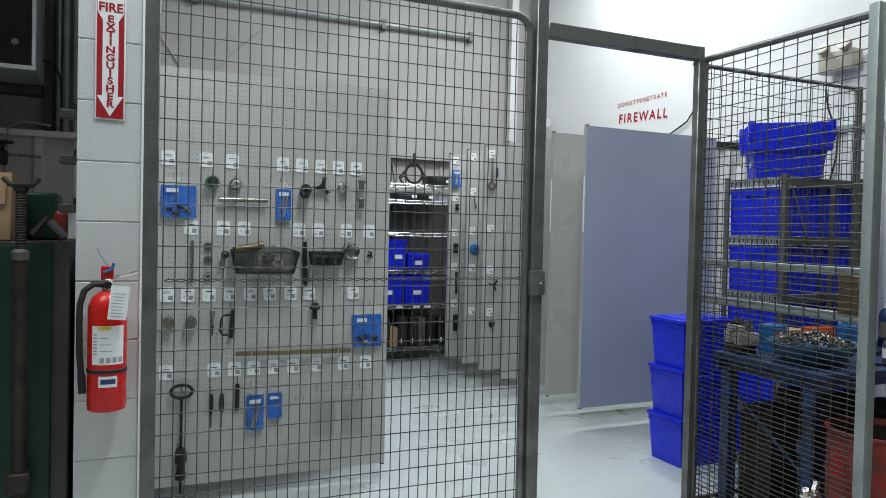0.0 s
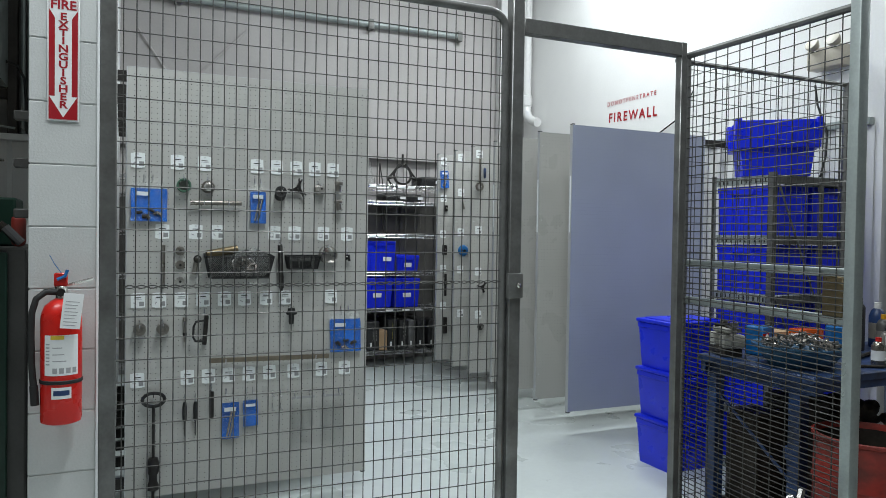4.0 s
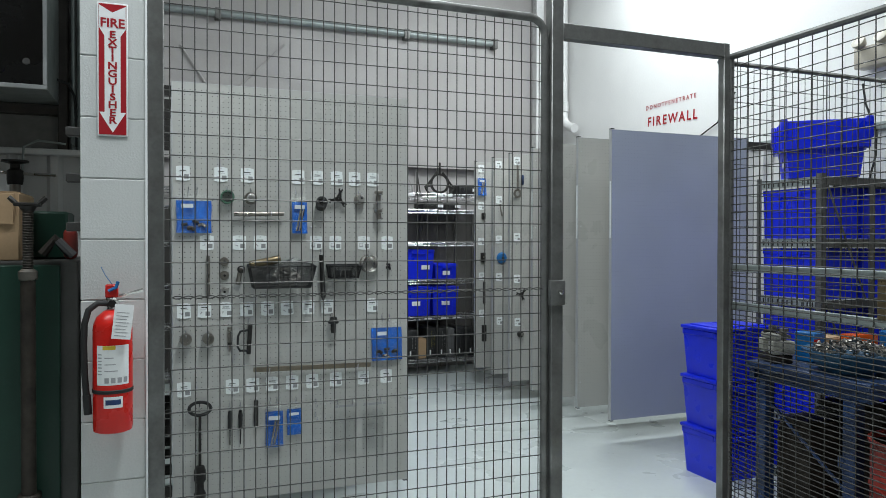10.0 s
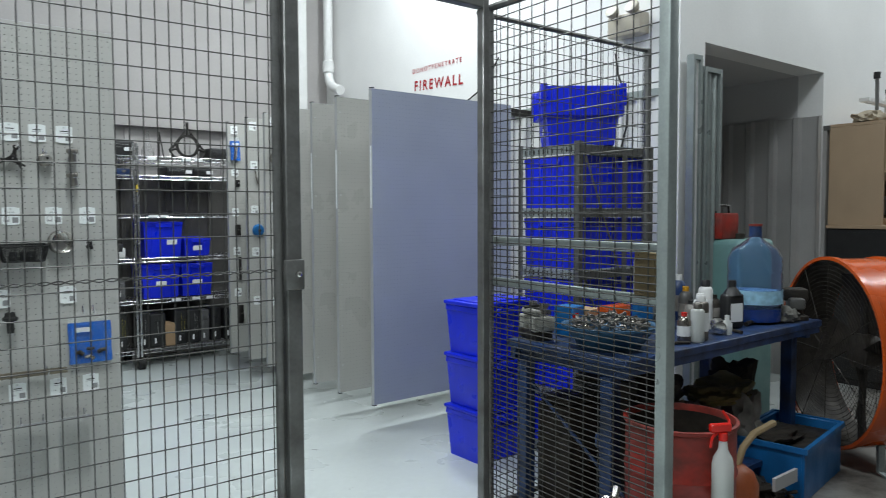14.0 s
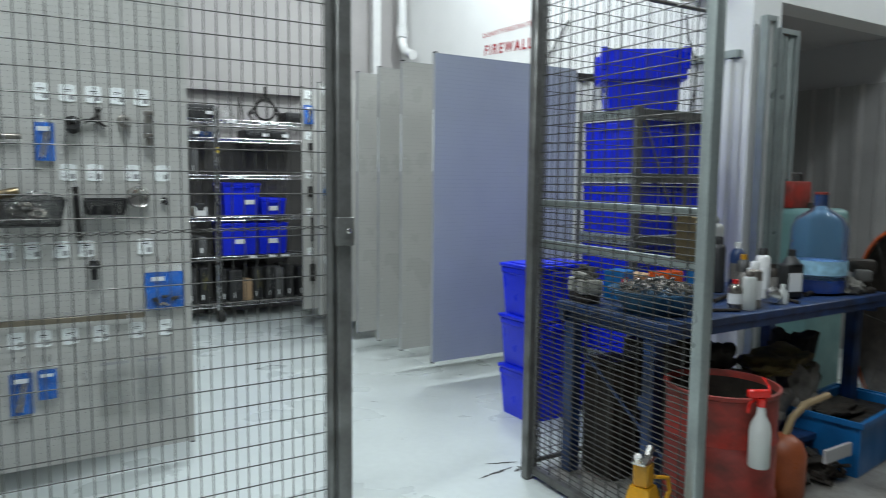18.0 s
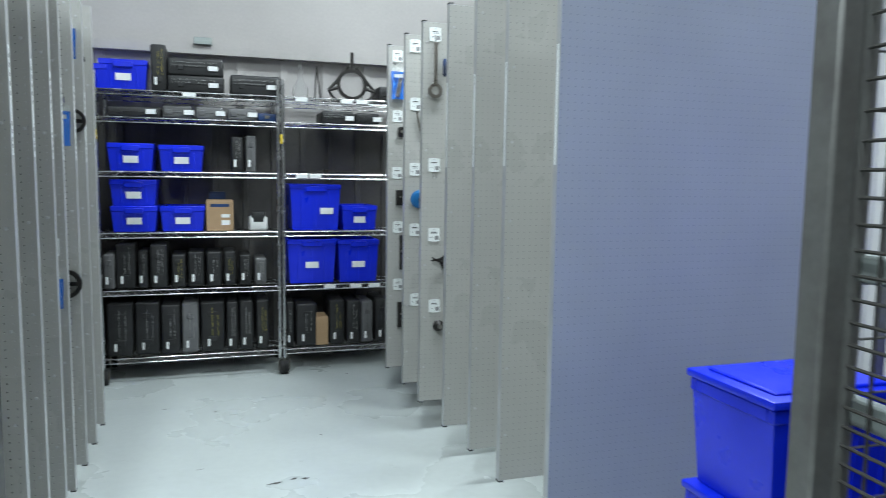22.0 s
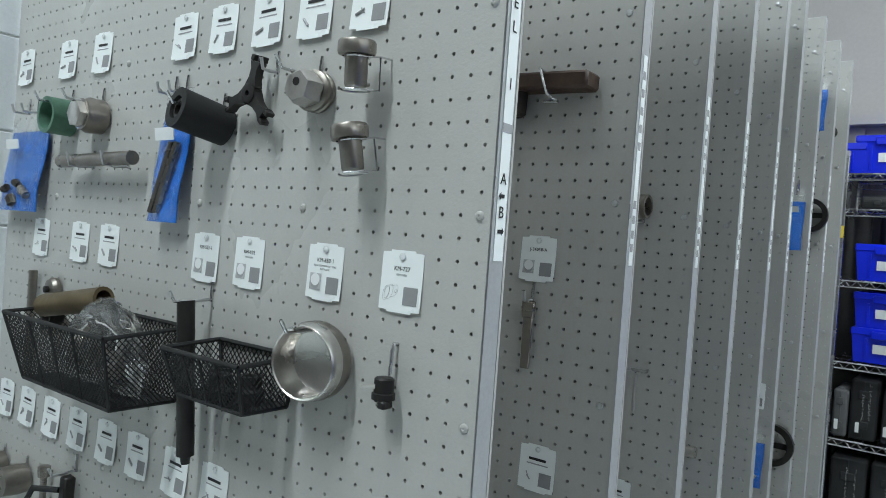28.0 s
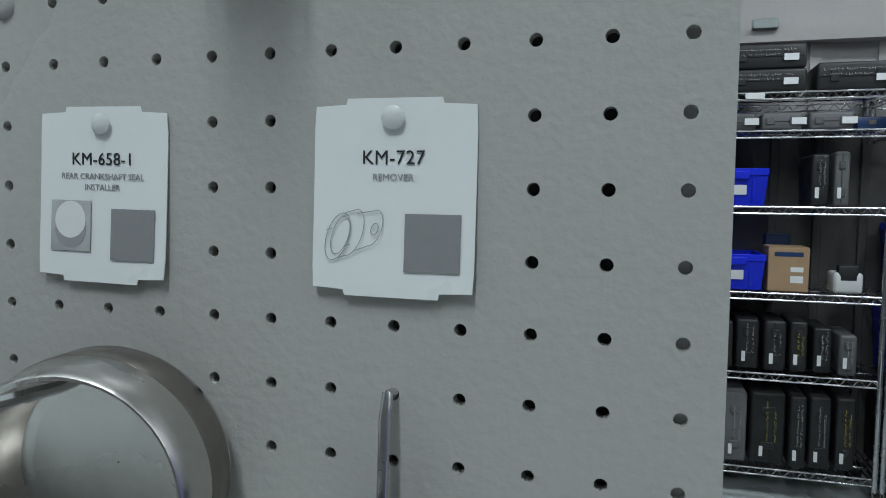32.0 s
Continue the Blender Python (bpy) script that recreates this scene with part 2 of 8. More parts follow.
def floor_mat():
    """Pale floor paint with scuffs; bare stained concrete beyond the paint's ragged edge."""
    m = mat("painted_concrete", (0.59, 0.635, 0.625), 0.30, vary=0.05, scale=1.4, bump=0.05, bscale=25, rvary=0.1)
    N, L = m.node_tree.nodes, m.node_tree.links
    bs = N["Principled BSDF"]
    src = bs.inputs["Base Color"].links[0].from_socket
    tc = next(n for n in N if n.type == "TEX_COORD")
    sep = N.new("ShaderNodeSeparateXYZ")
    L.new(tc.outputs["Object"], sep.inputs[0])

    def math_node(op, a, b):
        n = N.new("ShaderNodeMath")
        n.operation = op
        for i, v in enumerate((a, b)):
            if isinstance(v, (int, float)):
                n.inputs[i].default_value = v
            else:
                L.new(v, n.inputs[i])
        return n.outputs[0]

    wob = N.new("ShaderNodeTexNoise")
    wob.inputs["Scale"].default_value, wob.inputs["Detail"].default_value = 2.6, 9
    L.new(tc.outputs["Object"], wob.inputs["Vector"])
    w = math_node("MULTIPLY", math_node("SUBTRACT", wob.outputs["Fac"], 0.5), 1.1)
    ex = math_node("ADD", math_node("SUBTRACT", sep.outputs[0], 2.9), w)
    ey = math_node("ADD", math_node("SUBTRACT", 2.66, sep.outputs[1]), math_node("MULTIPLY", w, 0.08))
    edge = math_node("MINIMUM", ex, ey)
    fac = N.new("ShaderNodeMapRange")
    fac.inputs[1].default_value, fac.inputs[2].default_value = -0.12, 0.12
    L.new(edge, fac.inputs[0])
    st = N.new("ShaderNodeTexNoise")
    st.inputs["Scale"].default_value, st.inputs["Detail"].default_value = 2.3, 12
    L.new(tc.outputs["Object"], st.inputs["Vector"])
    cr = N.new("ShaderNodeValToRGB")
    st.inputs["Roughness"].default_value = 0.74
    cr.color_ramp.elements[0].position, cr.color_ramp.elements[0].color = 0.36, (0.085, 0.08, 0.074, 1)
    cr.color_ramp.elements[1].position, cr.color_ramp.elements[1].color = 0.60, (0.31, 0.30, 0.28, 1)
    mid = cr.color_ramp.elements.new(0.46)
    mid.color = (0.20, 0.187, 0.168, 1)
    L.new(st.outputs["Fac"], cr.inputs[0])
    # scuffs and grime specks on the paint
    sp = N.new("ShaderNodeTexNoise")
    sp.inputs["Scale"].default_value, sp.inputs["Detail"].default_value = 5.0, 12
    sp.inputs["Roughness"].default_value = 0.75
    L.new(tc.outputs["Object"], sp.inputs["Vector"])
    sr = N.new("ShaderNodeMapRange")
    sr.inputs[1].default_value, sr.inputs[2].default_value = 0.63, 0.75
    L.new(sp.outputs["Fac"], sr.inputs[0])
    m1 = N.new("ShaderNodeMix")
    m1.data_type = "RGBA"
    m1.inputs[7].default_value = (0.30, 0.31, 0.30, 1)
    L.new(sr.outputs[0], m1.inputs[0])
    L.new(src, m1.inputs[6])
    mx = N.new("ShaderNodeMix")
    mx.data_type = "RGBA"
    L.new(fac.outputs[0], mx.inputs[0])
    L.new(m1.outputs[2], mx.inputs[6])
    L.new(cr.outputs[0], mx.inputs[7])
    L.new(mx.outputs[2], bs.inputs["Base Color"])
    return m


M_floor = floor_mat()


def dotted(base_mat, name, hole):
    """Pegboard paint with its one-inch grid of holes, for boards that stay far off."""
    m = base_mat.copy()
    m.name = name
    N, L = m.node_tree.nodes, m.node_tree.links
    bs = N["Principled BSDF"]
    src = bs.inputs["Base Color"].links[0].from_socket
    tc = next(n for n in N if n.type == "TEX_COORD")
    vm = N.new("ShaderNodeVectorMath")
    vm.operation = "SCALE"
    vm.inputs["Scale"].default_value = 1 / 0.0254
    L.new(tc.outputs["Object"], vm.inputs[0])
    fr = N.new("ShaderNodeVectorMath")
    fr.operation = "FRACTION"
    L.new(vm.outputs[0], fr.inputs[0])
    sub = N.new("ShaderNodeVectorMath")
    sub.operation = "SUBTRACT"
    sub.inputs[1].default_value = (0.5, 0.5, 0.5)
    L.new(fr.outputs[0], sub.inputs[0])
    mul = N.new("ShaderNodeVectorMath")
    mul.operation = "MULTIPLY"
    mul.inputs[1].default_value = (1, 0, 1)
    L.new(sub.outputs[0], mul.inputs[0])
    ln = N.new("ShaderNodeVectorMath")
    ln.operation = "LENGTH"
    L.new(mul.outputs[0], ln.inputs[0])
    mr = N.new("ShaderNodeMapRange")
    mr.inputs[1].default_value, mr.inputs[2].default_value = 0.065, 0.10
    L.new(ln.outputs["Value"], mr.inputs[0])
    mx = N.new("ShaderNodeMix")
    mx.data_type = "RGBA"
    mx.inputs[6].default_value = (*hole, 1)
    L.new(mr.outputs[0], mx.inputs[0])
    L.new(src, mx.inputs[7])
    L.new(mx.outputs[2], bs.inputs["Base Color"])
    return m


M_pegdot = dotted(M_peg, "pegboard_paint_with_holes", (0.25, 0.25, 0.24))
M_pegbluedot = dotted(M_pegblue, "blue_grey_panel_paint_with_holes", (0.22, 0.24, 0.30))


# ---- builders ----
def part(name, bm, material, parent, label="", smooth=False):
    me = bpy.data.meshes.new(name)
    bm.to_mesh(me)
    bm.free()
    me.materials.append(material)
    me.polygons.foreach_set("use_smooth", [True] * len(me.polygons))
    me.set_sharp_from_angle(angle=radians(38))
    ob = new(name, me)
    if parent is not None:
        ob.parent = parent
    if label:
        ob["label"] = label
    return ob


def thing(name, label, category, m=None, group="", kind=""):
    ob = new(name)
    ob.empty_display_size = 0.05
    if m is not None:
        ob.matrix_basis = m
    return tagged(ob, label, category, group, kind)


def box(bm, x0, y0, z0, x1, y1, z1, bevel=0.0, seg=1):
    vs = [bm.verts.new(p) for p in ((x0, y0, z0), (x1, y0, z0), (x1, y1, z0), (x0, y1, z0), (x0, y0, z1), (x1, y0, z1), (x1, y1, z1), (x0, y1, z1))]
    fs = [bm.faces.new([vs[i] for i in q]) for q in ((3, 2, 1, 0), (4, 5, 6, 7), (0, 1, 5, 4), (1, 2, 6, 5), (2, 3, 7, 6), (3, 0, 4, 7))]
    if bevel:
        es = {e for f in fs for e in f.edges}
        bmesh.ops.bevel(bm, geom=list(es), offset=bevel, segments=seg, profile=0.5, affect="EDGES")
    return vs


def boxm(x0, y0, z0, x1, y1, z1, bevel=0.0, seg=1):
    bm = bmesh.new()
    box(bm, x0, y0, z0, x1, y1, z1, bevel, seg)
    return bm


def taper(bm, w0, d0, w1, d1, z0, z1, cx=0.0, cy=0.0):
    """An open-or-closed tapered box, w0 x d0 at the bottom and w1 x d1 on top."""
    a = [(cx + s * w0 / 2, cy + t * d0 / 2, z0) for s, t in ((-1, -1), (1, -1), (1, 1), (-1, 1))]
    b = [(cx + s * w1 / 2, cy + t * d1 / 2, z1) for s, t in ((-1, -1), (1, -1), (1, 1), (-1, 1))]
    va, vb = [bm.verts.new(p) for p in a], [bm.verts.new(p) for p in b]
    bm.faces.new(va[::-1])
    bm.faces.new(vb)
    for i in range(4):
        j = (i + 1) % 4
        bm.faces.new((va[i], va[j], vb[j], vb[i]))


def tube(bm, pts, r, seg=8, cap=True, r_end=None):
    pts = [Vector(p) for p in pts]
    rings = []
    n = len(pts)
    up = None
    for i, p in enumerate(pts):
        d = (pts[min(i + 1, n - 1)] - pts[max(i - 1, 0)]).normalized()
        if up is None or abs(up.dot(d)) > 0.97:
            up = Vector((0, 0, 1)) if abs(d.z) < 0.9 else Vector((1, 0, 0))
        u = d.cross(up).normalized()
        v = u.cross(d).normalized()
        up = v
        rr = r if r_end is None else r + (r_end - r) * i / (n - 1)
        rings.append([bm.verts.new(p + u * rr * math.cos(2 * math.pi * k / seg) + v * rr * math.sin(2 * math.pi * k / seg)) for k in range(seg)])
    for a, b in zip(rings, rings[1:]):
        for k in range(seg):
            j = (k + 1) % seg
            bm.faces.new((a[k], a[j], b[j], b[k]))
    if cap:
        bm.faces.new(rings[0][::-1])
        bm.faces.new(rings[-1])


def tubem(pts, r, seg=8, r_end=None):
    bm = bmesh.new()
    tube(bm, pts, r, seg, True, r_end)
    return bm


def lathe(bm, prof, seg=24, m=None, close=False):
    """Turns (radius, height) pairs round the z axis; m places the result."""
    rings = []
    for r, z in prof:
        ring = []
        for k in range(seg):
            a = 2 * math.pi * k / seg
            p = Vector((max(r, 0.0004) * math.cos(a), max(r, 0.0004) * math.sin(a), z))
            ring.append(bm.verts.new(m @ p if m is not None else p))
        rings.append(ring)
    pairs = list(zip(rings, rings[1:]))
    if close:
        pairs.append((rings[-1], rings[0]))
    for a, b in pairs:
        for k in range(seg):
            j = (k + 1) % seg
            bm.faces.new((a[k], a[j], b[j], b[k]))
    if not close:
        bm.faces.new(rings[0][::-1])
        bm.faces.new(rings[-1])


def lathem(prof, seg=24, m=None, close=False):
    bm = bmesh.new()
    lathe(bm, prof, seg, m, close)
    bmesh.ops.recalc_face_normals(bm, faces=bm.faces)
    return bm


def text_mesh(body, size, depth=0.0001, align="CENTER", spacing=1.0, bold=0.0):
    cu = bpy.data.curves.new("text", "FONT")
    cu.space_character, cu.offset = spacing, bold / size
    cu.body, cu.size, cu.extrude, cu.align_x, cu.align_y, cu.resolution_u = body, 1.0, depth / size, align, "CENTER", 3
    ob = bpy.data.objects.new("text", cu)
    me = bpy.data.meshes.new_from_object(ob)
    bpy.data.objects.remove(ob)
    me.transform(Matrix.Diagonal((size, size, size, 1)))
    return me


def lettering(name, body, size, material, parent, m, bold=0.0, spacing=1.0):
    me = text_mesh(body, size, 0.0001, "CENTER", spacing, bold)
    me.materials.append(material)
    ob = new(name, me)
    ob.parent = parent
    ob.matrix_basis = m
    return ob


FACE = pose(0, 0, 0, 90, 0, 0)          # text that faces -y
EAST = pose(0, 0, 0, 90, 0, 90)         # text that faces +x
WEST = pose(0, 0, 0, 90, 0, -90)        # text that faces -x


# ---- structure ----
XL, XF, YB = 0.20, 4.60, 7.36      # block wall face, firewall face, back wall face
floor = tagged(part("floor", boxm(-6, -7, -0.15, 16, 8, 0.0), M_floor, None), "pale painted concrete floor, bare and stained past the cage", "floor", kind="structure")
ceiling = tagged(part("ceiling", boxm(-6, -7, CEIL, 16, 8, CEIL + 0.15), M_deck, None), "grey roof deck", "ceiling", kind="structure")
wall_back = tagged(part("wall_back", boxm(-6, YB, 0, XF, YB + 0.2, CEIL), M_backwall, None), "off-white back wall, base darkened for its weaker light", "wall", kind="structure")
tagged(part("wall_firewall", boxm(XF, 2.9, 0, XF + 0.2, YB + 0.2, CEIL), M_wall, None), "white painted firewall with red lettering", "wall", kind="structure")
tagged(part("wall_shell_south", boxm(-6.2, -7.2, 0, 16.2, -7, CEIL), M_shell, None), "plain grey wall", "wall", kind="structure")
tagged(part("wall_shell_west", boxm(-6.2, -7, 0, -6, 8, CEIL), M_shell, None), "plain grey wall", "wall", kind="structure")
tagged(part("wall_shell_east", boxm(16, -7, 0, 16.2, 8, CEIL), M_shell, None), "plain grey wall", "wall", kind="structure")

# red lettering on the firewall
fw = thing("wall_lettering", "red stencilled lettering on the white firewall", "lettering", pose(XF - 0.003, 5.38, 2.53), kind="structure")
lettering("word", "FIREWALL", 0.125, M_sign, fw, pose(0, -0.02, 0.0, 2.5, 0, 0) @ WEST, 0.003, 1.32)
lettering("word", "DONOTPENETRATE", 0.058, M_sign, fw, pose(0, 0.0, 0.155) @ WEST, 0.001, 1.5)

def pier_core():
    bm = boxm(-0.035, 2.5065, 0, 0.154, 2.66, CEIL)
    box(bm, -0.035, 2.66, 0, XL - 0.003, YB, CEIL)
    return bm


# block wall beside the cage: single blocks on its end and near its inner face
wall_block = tagged(part("wall_block", pier_core(), M_mortar, None), "painted concrete block wall", "wall", kind="structure")

# gate: fixed mesh panel, post, header, hinge post
GY = 2.6


def mesh_wires(bm, xs, zs, r, z0, z1, x0, x1, y=0.0):
    for x in xs:
        tube(bm, [(x, y, z0), (x, y, z1)], r, 5, False)
    for z in zs:
        tube(bm, [(x0, y - 2 * r, z), (x1, y - 2 * r, z)], r, 5, False)


def arange(a, b, s):
    out = []
    while a < b - 1e-6:
        out.append(a)
        a += s
    return out


fence = thing("mesh_fence_panel", "fixed galvanised wire mesh panel beside the gate opening", "fence", pose(0, GY, 0))
bm = boxm(0.16, -0.03, 0.0, 0.215, 0.025, 2.75, 0.004)
part("post", bm, M_galv, fence)
bm = bmesh.new()
cor = [(1.722, 0, 0.05), (1.722, 0, 1.2), (1.722, 0, 2.26)] + [(1.722 - 0.07 * (1 - math.cos(a)), 0, 2.26 + 0.07 * math.sin(a)) for a in (0.4, 0.8, 1.2, 1.57)] + [(1.2, 0, 2.33), (0.214, 0, 2.33)]
tube(bm, cor, 0.017, 10)
part("frame_tube", bm, M_galv, fence, smooth=True)
part("post", boxm(1.742, -0.028, 0.0, 1.80, 0.028, 2.42, 0.004), M_galv, fence)
bm = bmesh.new()
tube(bm, [(0.214, 0, 0.06), (1.722, 0, 0.06)], 0.016, 8)
part("bottom_rail", bm, M_galv, fence)
bm = bmesh.new()
zs = arange(0.10, 2.30, 0.0755)
mesh_wires(bm, arange(0.2332, 1.70, 0.0418), [z for z in zs], 0.0022, 0.05, 2.31, 0.214, 1.72)
part("wire_mesh", bm, M_wire, fence)["kind"] = "stuff"
bm = bmesh.new()
for s in (0, math.pi):
    tube(bm, [(0.24 + i * 0.0105, 0.006 * math.cos(i * 0.9 + s) - 0.006, 1.185 + 0.005 * math.sin(i * 0.9 + s)) for i in range(141)], 0.0022, 5, False)
part("twisted_wire", bm, M_wire, fence)
lp = part("latch_plate", boxm(1.728, -0.05, 1.115, 1.80, -0.02, 1.222, 0.006, 2), M_galv, fence, "galvanised latch plate with a bolt")
part("bolt", lathem([(0.010, 0), (0.010, 0.012), (0.006, 0.016)], 10, pose(1.772, -0.05, 1.172, 90)), M_steelbright, lp)
part("header", boxm(1.80, -0.025, 2.252, 2.667, 0.025, 2.316, 0.003), M_galv, fence)
part("hinge_post", boxm(2.668, -0.02, 0.0, 2.704, 0.022, 2.32, 0.004), M_galv, fence)

# fence that goes on past the hinge post
fence2 = thing("mesh_fence_panel", "galvanised wire mesh fence beside the rack of totes", "fence", pose(2.70, GY + 0.05, 0))
bm = bmesh.new()
mesh_wires(bm, arange(0.05, 1.20, 0.0418), arange(0.1, 2.25, 0.0755), 0.0019, 0.05, 2.25, 0, 1.22)
part("wire_mesh", bm, M_wire, fence2)["kind"] = "stuff"
for z in (0.05, 2.25):
    part("rail", tubem([(0, 0, z), (1.22, 0, z)], 0.012, 8), M_galv, fence2)
part("post", tubem([(1.22, 0, 0), (1.22, 0, 2.26)], 0.02, 8), M_galv, fence2)

# open gate leaf, hinged on the hinge post
gate = thing("mesh_gate", "open galvanised wire mesh gate with a brass lock box", "gate", pose(2.722, GY + 0.01, 0, 0, 0, -93.6))
GW = 0.965
part("hinge_stile", tubem([(0.012, 0, 0.03), (0.012, 0, 2.27)], 0.018, 10), M_galv, gate)
part("lock_stile", boxm(GW - 0.041, -0.024, 0.0, GW + 0.005, 0.024, 2.27, 0.006, 2), M_galvdoor, gate, "pale grey-green steel lock stile")
part("top_rail", tubem([(0.01, 0, 2.262), (GW - 0.03, 0, 2.235)], 0.016, 8), M_galv, gate)
part("bottom_rail", boxm(0.01, -0.018, 0.02, GW - 0.03, 0.018, 0.055, 0.003), M_galv, gate)
for z in (1.262, 1.085):
    part("cross_rail", boxm(0.0, 0.004, z - 0.017, GW - 0.04, 0.026, z + 0.017, 0.003), M_galvdoor, gate)
bm = bmesh.new()
zs, z, s = [], 0.075, 0.0215
while z < 2.23:
    zs.append(z)
    z += 0.0225 if z < 1.0 else 0.0225 + 0.027 * min(1.0, (z - 1.0) / 0.9)
mesh_wires(bm, arange(0.06, GW - 0.05, 0.074), zs, 0.0025, 0.04, 2.25, 0.0, GW - 0.03)
part("wire_mesh", bm, M_wire, gate)["kind"] = "stuff"
lock = part("lock_box", boxm(GW - 0.155, 0.0, 1.095, GW - 0.06, 0.04, 1.25, 0.005), M_brass, gate, "worn brass lock box")
part("keyhole_plate", lathem([(0.016, 0), (0.016, 0.005), (0.010, 0.009), (0.002, 0.009)], 16, pose(GW - 0.105, 0.04, 1.205, -90)), M_steelbright, lock)
part("keyhole_plate", lathem([(0.013, 0), (0.013, 0.004), (0.003, 0.004)], 12, pose(GW - 0.105, 0.04, 1.125, -90)), M_steelbright, lock)

# recess and shop wall to the east
EY = 2.9
for nm, b in (("wall_east_low", (XF + 0.2, EY, 0, 4.88, EY + 0.2, 2.48)), ("wall_east_top", (XF + 0.2, EY, 2.48, 16, EY + 0.2, CEIL)), ("wall_east_far", (6.58, EY, 0, 16, EY + 0.2, 2.48)),
              ("wall_recess_back", (XF + 0.2, 5.4, 0, 6.78, 5.6, 2.6)), ("wall_recess_side", (6.58, EY + 0.2, 0, 6.78, 5.4, 2.6)), ("recess_soffit", (XF + 0.2, EY + 0.2, 2.48, 6.58, 5.4, 2.6))):
    tagged(part(nm, boxm(*b), M_soffit if "rec" in nm else M_wall, None), "grey recess lining" if "rec" in nm else "white painted shop wall", "wall", kind="structure")


def corrugated(bm, x0, x1, z0, z1, pitch=0.2, depth=0.03, y=0.0):
    """Trapezoid-ribbed sheet along x, facing -y."""
    pts, x = [], x0
    while x < x1 - 1e-6:
        for dx, dy in ((0, 0), (0.6, 0), (0.7, -depth), (0.9, -depth)):
            px = x + dx * pitch
            if px < x1:
                pts.append((px, y + dy))
        x += pitch
    pts.append((x1, y))
    rows = [[bm.verts.new((a, b + dy, z)) for a, b in pts] for dy, z in ((0, z0), (0, z1), (0.004, z1), (0.004, z0))]
    for r0, r1 in zip(rows, rows[1:] + rows[:1]):
        for i in range(len(pts) - 1):
            bm.faces.new((r0[i], r0[i + 1], r1[i + 1], r1[i]))
    bmesh.ops.recalc_face_normals(bm, faces=bm.faces)


def sheet(name, label, length, z0, z1, m, material, pitch=0.2, depth=0.03):
    bm = bmesh.new()
    corrugated(bm, 0, length, z0, z1, pitch, depth)
    ob = tagged(part(name, bm, material, None), label, "cladding", kind="structure")
    ob.matrix_basis = m
    return ob


sheet("cladding_white", "white ribbed metal sheet on the cage wall", 1.55, 0.0, 2.12, pose(XF - 0.012, 4.50, 0, 0, 0, -90), M_corr, 0.15, 0.03)
sheet("cladding_grey", "grey ribbed metal doors in the recess", 0.95, 0.0, 2.14, pose(6.56, 3.85, 0, 0, 0, -90), M_corrgrey, 0.2, 0.03)
tagged(part("cladding_cap", boxm(XF - 0.05, 2.96, 2.122, XF - 0.001, 4.50, 2.17, 0.003), M_galvdoor, None), "grey steel cap rail over the ribbed sheet", "trim", kind="structure")


# ---- pegboard panels ----
PZ0, PZ1, PT = 0.10, 2.15, 0.036
INCH = 0.0254


def hole_sheet(bm_name, w, z0, z1, ox, oz, seg, r=0.0026, depth=0.006):
    """A sheet facing -y at y = 0 with a one-inch grid of round holes; (ox, oz) is one hole."""
    i0, i1 = math.ceil((0.012 - ox) / INCH), math.floor((w - 0.012 - ox) / INCH)
    j0, j1 = math.ceil((z0 + 0.012 - oz) / INCH), math.floor((z1 - 0.012 - oz) / INCH)
    verts, faces = [], []
    h = INCH / 2
    for i in range(i0, i1 + 1):
        for j in range(j0, j1 + 1):
            cx, cz = ox + i * INCH, oz + j * INCH
            xa, xb = (0 if i == i0 else cx - h), (w if i == i1 else cx + h)
            za, zb = (z0 if j == j0 else cz - h), (z1 if j == j1 else cz + h)
            b = len(verts)
            corner = [(xa, za), (xb, za), (xb, zb), (xa, zb)]
            verts.extend((x, 0, z) for x, z in corner)
            ring = [(cx + r * math.cos(2 * math.pi * (k + 0.5) / seg - math.pi * 0.75), cz + r * math.sin(2 * math.pi * (k + 0.5) / seg - math.pi * 0.75)) for k in range(seg)]
            verts.extend((x, 0, z) for x, z in ring)
            verts.extend((x, depth, z) for x, z in ring)
            q = seg // 4
            for c in range(4):
                ks = [(c * q + k - q // 2) % seg for k in range(q + 1)]
                faces.append([b + c] + [b + 4 + (ks[0] + k) % seg for k in range(q + 1)][::-1])
                nk = (ks[0] + q) % seg
                faces.append([b + c, b + 4 + nk, b + (c + 1) % 4])
            for k in range(seg):
                n = (k + 1) % seg
                faces.append([b + 4 + k, b + 4 + seg + k, b + 4 + seg + n, b + 4 + n])
    me = bpy.data.meshes.new(bm_name)
    me.from_pydata(verts, [], faces)
    bm = bmesh.new()
    bm.from_mesh(me)
    bmesh.ops.remove_doubles(bm, verts=bm.verts, dist=1e-5)
    bm.to_mesh(me)
    bm.free()
    me.update()
    return me


PW = 1.1865


